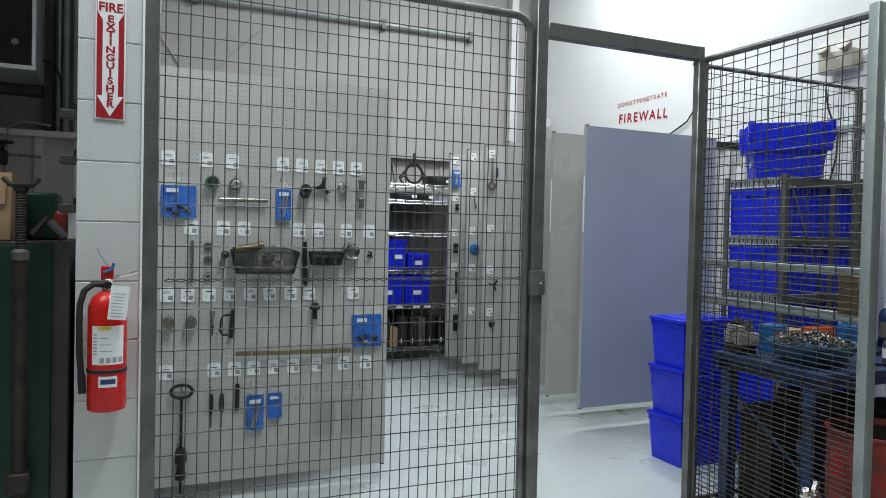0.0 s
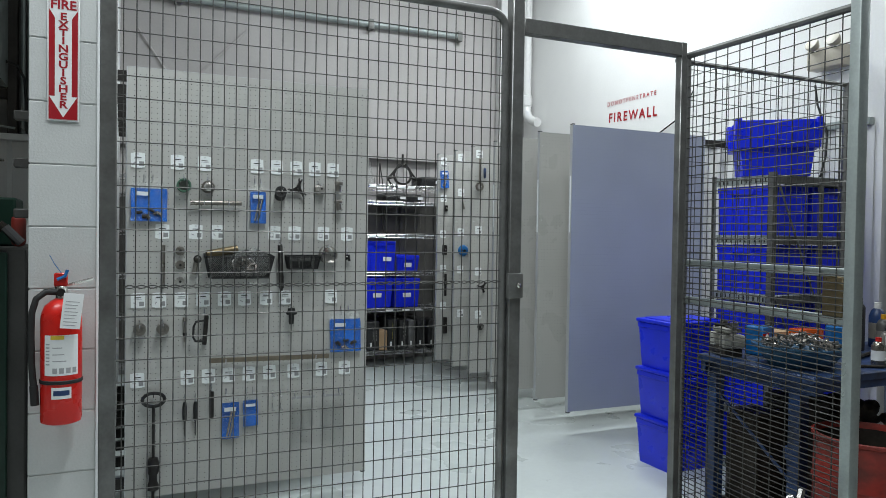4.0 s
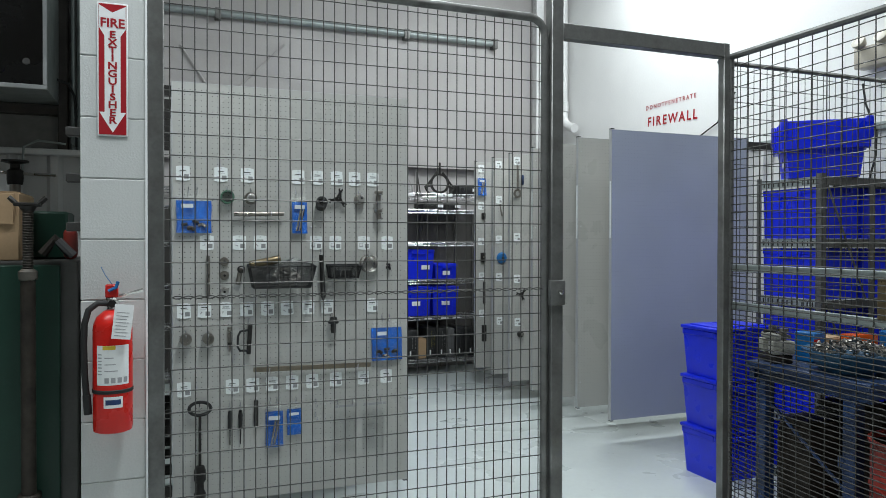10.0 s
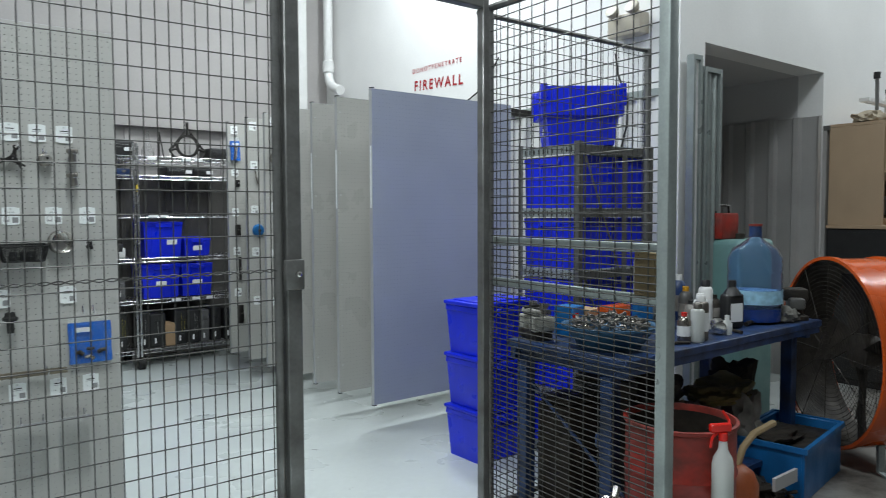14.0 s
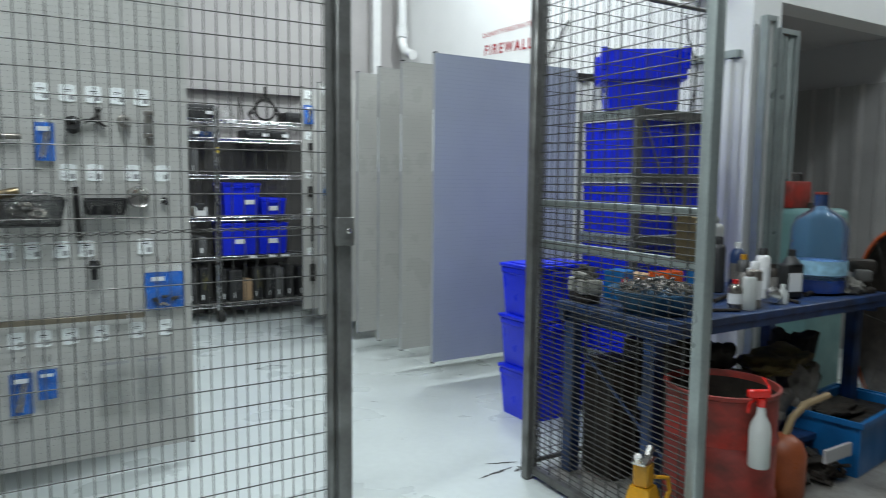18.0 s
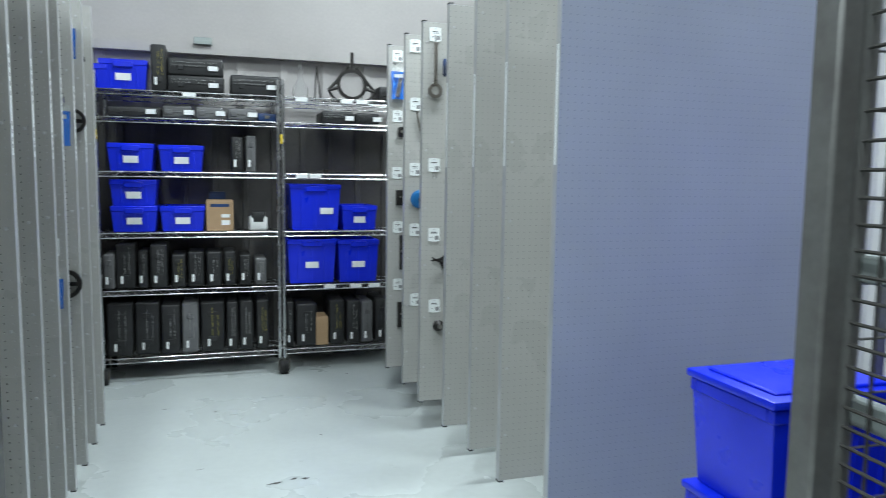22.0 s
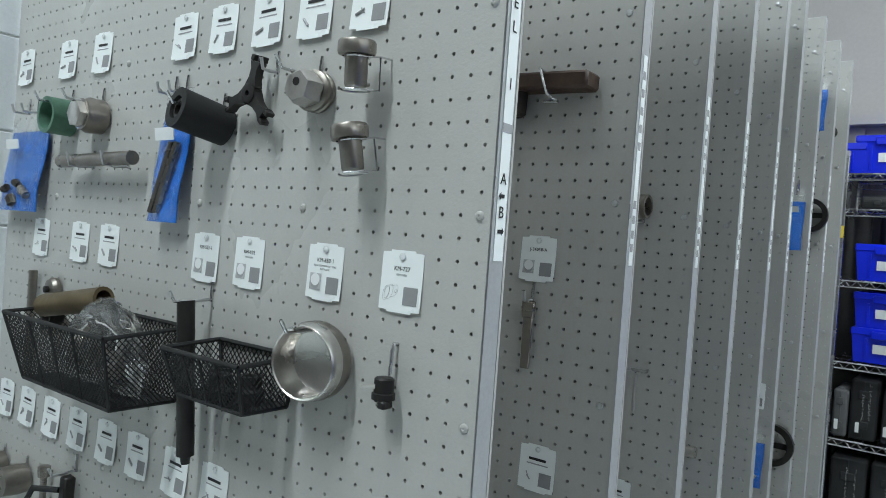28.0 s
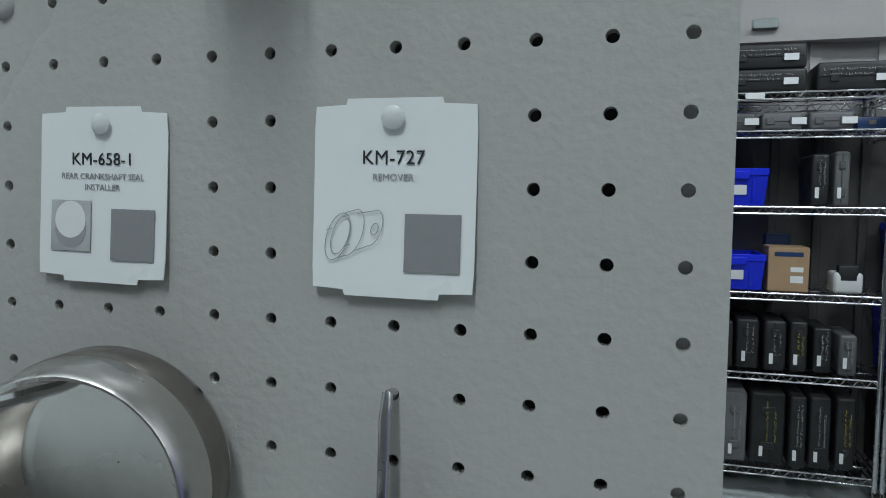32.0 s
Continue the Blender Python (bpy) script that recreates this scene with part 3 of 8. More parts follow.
def panel(x, y, material, holes=None, flip=False, label="", width=PW, turn=0.0, name="swing_panel", cat="panel", PZ0=PZ0):
    """A double-sided display leaf; local x runs from its wall hinge to the free edge."""
    th = thing(name, label, cat, pose(x, y, 0, 0, 0, turn), "swing panels")
    s = -1 if flip else 1
    w = width

    def bx(a, b, *rest):
        return boxm(min(s * a, s * b), rest[0], rest[1], max(s * a, s * b), rest[2], rest[3], rest[4] if len(rest) > 4 else 0)

    if holes is None:
        part("board", bx(0.0, w, 0.0, PZ0, 0.004, PZ1), material, th)
    else:
        ob = new("board", holes)
        ob.parent = th
        # dark sheet gives the holes their inner shade
        part("liner", bx(0.01, w - 0.018, 0.007, PZ0 + 0.01, 0.009, PZ1 - 0.01), M_hole, th, "dark liner painting the shade behind the holes")
    part("back_board", bx(0.0, w, PT - 0.004, PZ0, PT, PZ1), M_peg, th)
    part("edge_channel", bx(w - 0.016, w - 0.0005, 0.0045, PZ0 - 0.004, PT - 0.0045, PZ1 + 0.004), M_edge, th, "pale painted steel edge channel")
    part("hinge_channel", bx(-0.004, 0.0, 0.0, PZ0, PT, PZ1), M_alu, th)
    reach = 0.052 if not flip else XF - x
    for z in (PZ0 + 0.05, PZ1 - 0.07):
        part("hinge_bracket", bx(-reach, -0.0045, 0.004, z, PT - 0.004, z + 0.05), M_dark, th, "black steel hinge bracket")
    for z in (PZ0 - 0.010,) + ((PZ1 + 0.0045,) if flip else ()):
        part("end_cap", bx(w - 0.020, w + 0.001, 0.004, z, PT - 0.004, z + 0.006), M_black, th, "black plastic end cap")
    part("top_channel", bx(0.0, w - 0.017, 0.0045, PZ1 - 0.001, PT - 0.0045, PZ1 + 0.003), M_alu, th)
    return th


# the near board's grid of holes is fixed by one of its pins
PINX, PINZ, P1X, P1Y = 1.321, 1.406, 0.25, 3.585
LEFT_Y = [P1Y, 3.945, 4.247, 4.512, 4.79, 4.98, 5.25, 5.51, 5.78]
near_mesh = hole_sheet("pegboard_near", PW, PZ0, PZ1, PINX - P1X, PINZ, 12, 0.0024)
mid_mesh = hole_sheet("pegboard_mid", PW, PZ0, PZ1, PINX - P1X, PINZ, 8)
for me in (near_mesh, mid_mesh):
    me.materials.append(M_peg)
left_panels = []
for i, y in enumerate(LEFT_Y):
    left_panels.append(panel(P1X, y, M_pegdot, near_mesh if i == 0 else mid_mesh,
                             label="grey steel pegboard leaf hung with tools" if i == 0 else "grey steel pegboard swing leaf with tools"))
RIGHT_Y = [4.05, 4.46, 4.80, 5.12, 5.52, 5.87, 6.24]
RIGHT_X = [3.055, 3.045, 3.043, 3.025, 3.015, 3.015, 3.004]
right_panels = []
for i, (x, y) in enumerate(zip(RIGHT_X, RIGHT_Y)):
    right_panels.append(panel(x + PW, y, M_pegbluedot if i == 0 else M_pegdot, flip=True, PZ0=0.165,
                              label="plain blue-grey pegboard swing leaf" if i == 0 else "grey steel pegboard swing leaf"))

# ---- wire shelving against the back wall ----
SHELF_Z = [1.88, 1.71, 1.37, 0.98, 0.61, 0.168]
SHELF_Y = 6.85


def shelf_frame(w, d):
    bm = bmesh.new()
    for y in (0.0, d):
        for z in (0.0, -0.030):
            tube(bm, [(0, y, z), (w, y, z)], 0.0042, 6, False)
    for x in (0.0, w):
        for z in (0.0, -0.030):
            tube(bm, [(x, 0, z), (x, d, z)], 0.0042, 6, False)
    for y in (d / 3, 2 * d / 3):
        tube(bm, [(0, y, -0.002), (w, y, -0.002)], 0.003, 4, False)
    return bm


def shelf_truss(w):
    bm = bmesh.new()
    n = int(w / 0.026)
    tube(bm, [(i * w / n, 0, 0.0 if i % 2 else -0.030) for i in range(n + 1)], 0.0034, 5, False)
    return bm


def shelf_deck(w, d):
    bm = bmesh.new()
    for i in range(1, int(w / 0.03)):
        tube(bm, [(i * 0.03, 0, 0.003), (i * 0.03, d, 0.003)], 0.0018, 4, False)
    return bm


def shelving(x, w, d=0.46):
    th = thing("wire_shelving", "chrome wire shelving unit on casters, loaded with cases and totes", "shelving", pose(x, SHELF_Y, 0), "wire shelving units")
    for px in (0, w):
        for py in (0, d):
            part("post", tubem([(px, py, 0.11), (px, py, 1.99)], 0.0125, 10), M_chrome, th, smooth=True)
            c = part("caster", lathem([(0.001, -0.016), (0.045, -0.016), (0.05, -0.008), (0.05, 0.008), (0.045, 0.016), (0.001, 0.016)], 14, pose(px + 0.012, py, 0.05, 0, 90, 0)), M_rubber, th, "black caster wheel")
            part("fork", boxm(px - 0.012, py - 0.018, 0.03, px - 0.007, py + 0.02, 0.11), M_steel, c)
            part("fork", boxm(px + 0.031, py - 0.018, 0.03, px + 0.036, py + 0.02, 0.11), M_steel, c)
    for z in SHELF_Z:
        ob = part("shelf", shelf_frame(w, d), M_chrome, th)
        ob.location = (0, 0, z)
        for y in (0.0, d):
            part("truss", shelf_truss(w), M_chrome, ob, "zigzag edge wire").location = (0, y, 0)
        part("wire_deck", shelf_deck(w, d), M_chrome, ob)["kind"] = "stuff"
    return th


for sx, sw in ((0.08, 1.16), (1.29, 1.11), (2.43, 1.12)):
    shelving(sx, sw)
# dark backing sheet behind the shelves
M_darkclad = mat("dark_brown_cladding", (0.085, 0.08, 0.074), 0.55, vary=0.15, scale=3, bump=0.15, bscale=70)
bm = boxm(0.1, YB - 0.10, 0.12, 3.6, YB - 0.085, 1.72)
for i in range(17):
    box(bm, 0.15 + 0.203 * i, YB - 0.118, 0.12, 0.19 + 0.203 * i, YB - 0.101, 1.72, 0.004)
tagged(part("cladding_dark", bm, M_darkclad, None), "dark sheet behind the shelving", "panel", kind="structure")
for z in (2.22,):
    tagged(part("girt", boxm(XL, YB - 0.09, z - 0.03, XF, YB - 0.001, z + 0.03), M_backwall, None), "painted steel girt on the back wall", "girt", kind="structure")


def tote(w, d, h, m, lid=False, label="blue plastic tote with a white label", tagx=0.0, group="blue totes", ribs=4, sign=True, k=0.88):
    """A tapered stacking tote; its front faces -y."""
    th = thing("tote", label, "tote", m, group)
    bm = bmesh.new()
    taper(bm, w * k, d * k, w * 0.97, d * 0.97, 0, h - 0.03)
    bmesh.ops.recalc_face_normals(bm, faces=bm.faces)
    part("body", bm, M_tote, th)
    rib = None
    a, b = d * k / 2, d * 0.97 / 2
    lean = math.degrees(math.atan2(b - a, h - 0.03))
    for i in range(ribs):
        x = (i - (ribs - 1) / 2) * w * 0.8 / ribs
        for sy in (-1, 1):
            if rib is None:
                rib = part("rib", boxm(-0.006, -0.004, 0.02, 0.006, 0.004, h - 0.05, 0.001), M_tote, th).data
                ob = th.children[-1]
            else:
                ob = new("rib", rib)
                ob.parent = th
            ob.matrix_basis = pose(x, sy * a, 0, -sy * lean)
    bm = bmesh.new()
    for a in ((-w / 2, -d / 2, w / 2, -d / 2 + 0.02), (-w / 2, d / 2 - 0.02, w / 2, d / 2), (-w / 2, -d / 2 + 0.02, -w / 2 + 0.02, d / 2 - 0.02), (w / 2 - 0.02, -d / 2 + 0.02, w / 2, d / 2 - 0.02)):
        box(bm, a[0], a[1], h - 0.034, a[2], a[3], h, 0.004)
    part("rim", bm, M_tote, th)
    part("handle", boxm(-w * 0.2, -d / 2 - 0.012, h - 0.05, w * 0.2, -d / 2 + 0.004, h - 0.012, 0.005), M_tote, th)
    if lid:
        bm = boxm(-w / 2 - 0.008, -d / 2 - 0.008, h + 0.001, w / 2 + 0.008, d / 2 + 0.008, h + 0.022, 0.006, 2)
        box(bm, -w / 2 + 0.03, -d / 2 + 0.03, h + 0.02, w / 2 - 0.03, d / 2 - 0.03, h + 0.03, 0.004)
        part("lid", bm, M_tote, th)
    if sign:
        t = (d * 0.97 / 2 + d * k / 2) / 2 + 0.004
        zc = h * 0.42
        lb = part("label", boxm(tagx - min(0.045, w * 0.16), -0.0006, -0.022, tagx + min(0.045, w * 0.16), 0.0, 0.022), M_label, th, "white paper label")
        lb.matrix_basis = pose(0, -(d * k / 2 + (d * 0.97 - d * k) / 2 * zc / (h - 0.03)) - 0.0065, zc, math.degrees(math.atan2(d * (0.97 - k) / 2, h)))
    return th




# ---- what stands on the shelves ----
def case(w, h, d, m, material=None, label="black blow-moulded tool case standing on end", marks="white", tagz=0.06, tag=True, tall=True, seed=0):
    """A moulded tool case; front spine faces -y."""
    rnd = random.Random(seed)
    th = thing("tool_case", label, "tool case", m, "tool cases")
    bm = boxm(-w / 2, 0, 0, w / 2, d, h, min(0.014, w * 0.22), 3)
    part("shell", bm, material or M_black, th, smooth=False)
    bm = bmesh.new()
    if tall:
        box(bm, -0.0025, -0.003, 0.012, 0.0025, 0.01, h - 0.012, 0.001)
        for z in (h * 0.25, h * 0.75):
            box(bm, -w * 0.2, -0.007, z - 0.018, w * 0.2, 0.004, z + 0.018, 0.003)
    else:
        box(bm, -w / 2 + 0.012, -0.003, h / 2 - 0.0025, w / 2 - 0.012, 0.01, h / 2 + 0.0025, 0.001)
        for x in (-w * 0.28, w * 0.28):
            box(bm, x - 0.018, -0.007, h * 0.3, x + 0.018, 0.004, h * 0.7, 0.003)
    part("latch_seam", bm, material or M_black, th)
    if marks:
        bm = bmesh.new()
        if tall:
            for col in range(2 if w > 0.07 else 1):
                xc = w * ((-0.02, 0.22)[col] if w > 0.07 else rnd.uniform(0.0, 0.16))
                zz = h * rnd.uniform(0.30, 0.36)
                top = h * rnd.uniform(0.72, 0.92)
                while zz < top:
                    st = rnd.uniform(0.005, 0.011)
                    for q in range(2):
                        if rnd.random() < 0.85:
                            a, b = rnd.uniform(-0.006, 0.001), rnd.uniform(0.001, 0.006)
                            if q:
                                box(bm, xc + a, -0.0084, zz, xc + b, -0.0074, zz + 0.0022)
                            else:
                                box(bm, xc + a, -0.0083, zz + 0.0024, xc + a + 0.0026, -0.0074, zz + st)
                    zz += st + (0.012 if rnd.random() < 0.15 else 0.003)
        else:
            for row in range(2):
                xx, zc = -w * 0.42, h * (0.74, 0.56)[row]
                while xx < w * (0.34, 0.15)[row]:
                    st = rnd.uniform(0.005, 0.011)
                    a, b = rnd.uniform(-0.006, 0.0), rnd.uniform(0.001, 0.006)
                    box(bm, xx, -0.0084, zc + a, xx + 0.0024, -0.0074, zc + b)
                    if rnd.random() < 0.7:
                        box(bm, xx + 0.0026, -0.0083, zc + a, xx + st, -0.0074, zc + a + 0.0022)
                    xx += st + (0.014 if rnd.random() < 0.15 else 0.0035)
        part("marker_writing", bm, M_scrib if marks == "white" else M_scriby, th, "handwritten paint-marker lettering")["kind"] = "stuff"
    if tag:
        tw = min(0.016, w * 0.26)
        if tall:
            part("label", boxm(-w * 0.18 - tw / 2, -0.0092, tagz - 0.024, -w * 0.18 + tw / 2, -0.0082, tagz + 0.024), M_label, th, "white paper label")
        else:
            part("label", boxm(w * 0.22, -0.0092, h * 0.3, w * 0.22 + 0.06, -0.0082, h * 0.3 + 0.03), M_label, th, "white paper label")
    return th


M_scrib = mat("silver_marker", (0.40, 0.40, 0.39), 0.5, vary=0.2, scale=60, bump=0)
M_scriby = mat("yellow_marker", (0.42, 0.36, 0.06), 0.5, vary=0.2, scale=60, bump=0)


def sx(px):
    return 1.29 + (px - 412) * 0.003581


FY = SHELF_Y + 0.03
TOTES = [(458, 1.88, 80, 0.185), (466, 1.37, 77, 0.175), (551, 1.37, 77, 0.17), (469, 0.98, 78, 0.165), (469, 1.15, 78, 0.17), (551, 0.98, 78, 0.165),
         (792, 0.98, 98, 0.315), (878, 0.98, 70, 0.17), (785, 0.61, 95, 0.305), (876, 0.61, 82, 0.30), (395, 1.88, 74, 0.15)]
for i, (px, z, wpx, h) in enumerate(TOTES):
    w = wpx * 0.00358
    tote(w, 0.36, h, pose(sx(px), FY + 0.19, z + (0.006 if z != 1.15 else 0)), tagx=w * 0.22 if px == 792 else 0.0,
         label="tall blue plastic tote on a wire shelf" if h > 0.25 else "small blue plastic tote on a wire shelf", group="shelf totes", ribs=3)
STAND = [(516, 1.88, 27, 0.29, 0, "yellow"),
         (648, 1.37, 22, 0.235, 0, "white"), (673, 1.37, 19, 0.245, 1, None),
         (425, 0.61, 19, 0.23, 1, None), (452, 0.61, 33, 0.29, 0, "white"), (481, 0.61, 18, 0.245, 0, "white"), (508, 0.61, 30, 0.285, 0, "white"),
         (542, 0.61, 25, 0.22, 0, "yellow"), (572, 0.61, 29, 0.235, 0, "white"), (604, 0.61, 27, 0.235, 0, "white"), (632, 0.61, 22, 0.235, 0, "yellow"), (660, 0.61, 23, 0.21, 0, "white"), (688, 0.61, 22, 0.185, 1, "white"),
         (440, 0.168, 44, 0.345, 0, "white"), (486, 0.168, 42, 0.345, 0, "white"), (526, 0.168, 33, 0.33, 0, "white"), (560, 0.168, 30, 0.33, 1, "white"), (600, 0.168, 43, 0.335, 0, "yellow"),
         (635, 0.168, 21, 0.335, 0, "white"), (661, 0.168, 26, 0.335, 0, "white"), (691, 0.168, 24, 0.335, 0, "yellow"),
         (742, 0.168, 15, 0.32, 0, "white"), (774, 0.168, 40, 0.30, 0, "white"), (834, 0.168, 31, 0.315, 0, "yellow"), (866, 0.168, 27, 0.31, 0, "white"), (894, 0.168, 24, 0.30, 1, None), (925, 0.168, 28, 0.31, 0, None), (958, 0.168, 28, 0.30, 0, None),
         (390, 0.168, 26, 0.33, 0, "white"), (362, 0.168, 26, 0.32, 0, "white"), (388, 0.61, 26, 0.24, 0, "white"), (358, 0.61, 26, 0.26, 0, "white"), (392, 0.98, 22, 0.25, 0, None), (386, 1.37, 26, 0.24, 0, None)]
for i, (px, z, wpx, h, g, mk) in enumerate(STAND):
    case(wpx * 0.00358 - 0.004, h, 0.34 if h > 0.3 else 0.28, pose(sx(px), FY + 0.004 + 0.02 * ((i * 7) % 3) / 2, z + 0.006), M_caseg if g else None,
         "grey moulded tool case standing on end" if g else "black moulded tool case standing on end", mk, seed=i)
FLAT = [(579, 1.88, 97, 0.105, 0, "white"), (579, 1.985, 95, 0.11, 0, "white"), (683, 1.88, 90, 0.125, 0, "white"),
        (474, 1.71, 88, 0.065, 0, None), (546, 1.71, 50, 0.08, 1, None), (601, 1.71, 48, 0.08, 1, None), (657, 1.71, 50, 0.08, 1, None),
        (835, 1.71, 62, 0.085, 0, "white"), (893, 1.71, 46, 0.08, 0, None), (945, 1.88, 60, 0.1, 0, None)]
for i, (px, z, wpx, h, g, mk) in enumerate(FLAT):
    case(wpx * 0.00358, h, 0.3, pose(sx(px), FY, z + 0.006), M_caseg if g else None, "low grey moulded case lying flat" if g else "black moulded case lying flat", mk, tall=False, seed=50 + i)


def carton(w, d, h, m, label, material=None, strip=True):
    th = thing("carton", label, "carton", m)
    part("body", boxm(-w / 2, 0, 0, w / 2, d, h, 0.003), material or M_card, th)
    part("flap", boxm(-w / 2 + 0.004, 0.002, h, w / 2 - 0.004, d / 2 - 0.001, h + 0.004), material or M_card, th)
    part("flap", boxm(-w / 2 + 0.004, d / 2 + 0.001, h, w / 2 - 0.004, d - 0.002, h + 0.004), material or M_card, th)
    if strip:
        part("print_band", boxm(-w * 0.35, -0.0008, h * 0.8, w * 0.35, 0.0, h * 0.9), M_blue, th, "blue printed band")
        part("label", boxm(w * 0.05, -0.0008, h * 0.2, w * 0.36, 0.0, h * 0.36), M_label, th)
        part("label", boxm(w * 0.05, -0.0008, h * 0.45, w * 0.36, 0.0, h * 0.56), M_label, th)
    return th


carton(0.172, 0.2, 0.20, pose(sx(616), FY + 0.01, 0.986), "brown cardboard carton with blue print")
carton(0.11, 0.10, 0.25, pose(sx(612), FY + 0.22, 0.986), "small blue carton behind a brown one", M_blue, False)
carton(0.085, 0.18, 0.20, pose(sx(804), FY + 0.01, 0.174), "narrow tan cardboard carton between tool cases", None, False)
pr = thing("label_printer", "white label printer with a dark paper slot", "printer", pose(sx(685), FY + 0.01, 0.986))
bm = boxm(-0.06, 0, 0, 0.06, 0.15, 0.095, 0.016, 3)
part("body", bm, M_white, pr)
part("window", boxm(-0.042, -0.001, 0.05, 0.042, 0.06, 0.13, 0.012, 2), M_black, pr, "dark smoked window")
# round press frame and clear jars on the upper shelf
fr = thing("spring_compressor", "black steel spring compressor frame on the top shelf", "tool", pose(sx(868), FY + 0.12, 1.886))
R = 0.085
part("ring", lathem([(R, -0.012), (R + 0.022, -0.012), (R + 0.022, 0.012), (R, 0.012)], 28, pose(0, 0, 0.115, 90), True), M_dark, fr)
bm = bmesh.new()
for s in (-1, 1):
    tube(bm, [(s * 0.165, 0, 0.07), (s * 0.11, 0, 0.13), (s * 0.03, 0, 0.235)], 0.012, 8)
    tube(bm, [(s * 0.165, 0, 0.07), (s * 0.13, 0, 0.02), (s * 0.09, 0, 0.0)], 0.010, 8)
tube(bm, [(-0.165, 0, 0.07), (-0.1, 0, 0.09)], 0.012, 8)
tube(bm, [(0.165, 0, 0.07), (0.1, 0, 0.09)], 0.012, 8)
part("arms", bm, M_dark, fr)
part("screw", tubem([(0, 0, 0.2), (0, 0, 0.335)], 0.012, 10), M_dark, fr)
jar = thing("glass_funnel", "clear plastic funnel bottle on the top shelf", "bottle", pose(sx(768), FY + 0.12, 1.886))
part("body", lathem([(0.05, 0), (0.055, 0.03), (0.05, 0.07), (0.018, 0.13), (0.015, 0.23), (0.012, 0.23), (0.012, 0.14), (0.045, 0.07), (0.045, 0.005)], 18), M_clear, jar, smooth=True)
cl = thing("clamp_tool", "thin black steel clamp leaning on the top shelf", "tool", pose(sx(800), FY + 0.1, 1.886))
part("arm", tubem([(-0.02, 0, 0), (0, 0.05, 0.23)], 0.006, 6), M_dark, cl)
part("arm", tubem([(0.02, 0, 0), (0, 0.05, 0.23)], 0.006, 6), M_dark, cl)
bars = thing("pry_bar", "long black steel bar lying on a wire shelf", "tool", pose(sx(825), FY + 0.06, 1.376))
part("bar", boxm(-0.24, -0.02, 0, 0.24, 0.02, 0.014, 0.004), M_dark, bars)
part("collar", boxm(-0.06, -0.026, 0.0, -0.02, 0.026, 0.03, 0.004), M_dark, bars)
bl = thing("blue_case", "small blue case at the end of a shelf", "case", pose(sx(703), FY + 0.02, 1.716))
part("shell", boxm(-0.06, 0, 0, 0.06, 0.2, 0.055, 0.008, 2), M_blue, bl)
part("latch", boxm(-0.015, -0.005, 0.02, 0.015, 0.002, 0.04, 0.002), M_steel, bl)
for px, z in ((425, 1.6), (740, 1.6)):
    yt = thing("shelf_marker", "yellow plastic tag on a shelf post", "tag", pose(sx(px) - 0.045, SHELF_Y - 0.016, z))
    part("plate", boxm(-0.008, 0, -0.03, 0.008, 0.003, 0.03, 0.001), M_yellowtag, yt)
for px, z in ((567, 1.88), (765, 1.88), (850, 1.88), (880, 1.88), (765, 1.37), (790, 1.37), (817, 0.61), (868, 0.61), (905, 0.61)):
    st = thing("shelf_label", "white paper label clipped to a shelf edge", "label", pose(sx(px), SHELF_Y - 0.006, z - 0.014), "shelf labels")
    part("card", boxm(-0.04, -0.001, -0.013, 0.04, 0.0, 0.013), M_label, st)


# ---- tools on the pegboard leaves ----
def hook(x, z, Y, reach=0.06, lift=0.012, r=0.0024, back=True):
    """A chrome peg hook: a rod out of a hole, its tip turned up."""
    bm = bmesh.new()
    tube(bm, [(0, 0.004, 0), (0, -reach * 0.5, -0.003), (0, -reach * 0.88, -0.002), (0, -reach, lift)], r, 7)
    if back:
        tube(bm, [(0, -0.0015, -0.004), (0, -0.0028, 0.012), (0, -0.0012, 0.026), (0, 0.004, 0.027)], r, 6)
    ob = part("peg_hook", bm, M_chrome, None, smooth=True)
    ob.matrix_basis = pose(x, Y, z)
    return tagged(ob, "chrome peg hook in a pegboard hole", "hook", "peg hooks")


M_tagcard = mat("tag_card", (0.86, 0.89, 0.88), 0.35, vary=0.02, scale=15, bump=0.02)
M_code = mat("printed_code_patch", (0.30, 0.30, 0.305), 0.5, vary=0.1, bump=0)
M_grey = mat("grey_print", (0.36, 0.36, 0.37), 0.5, vary=0.05, bump=0)
M_pic = mat("printed_picture", (0.58, 0.59, 0.59), 0.5, vary=0.2, scale=40, bump=0)
M_pin = mat("white_push_pin", (0.70, 0.72, 0.72), 0.25, vary=0.03, bump=0)


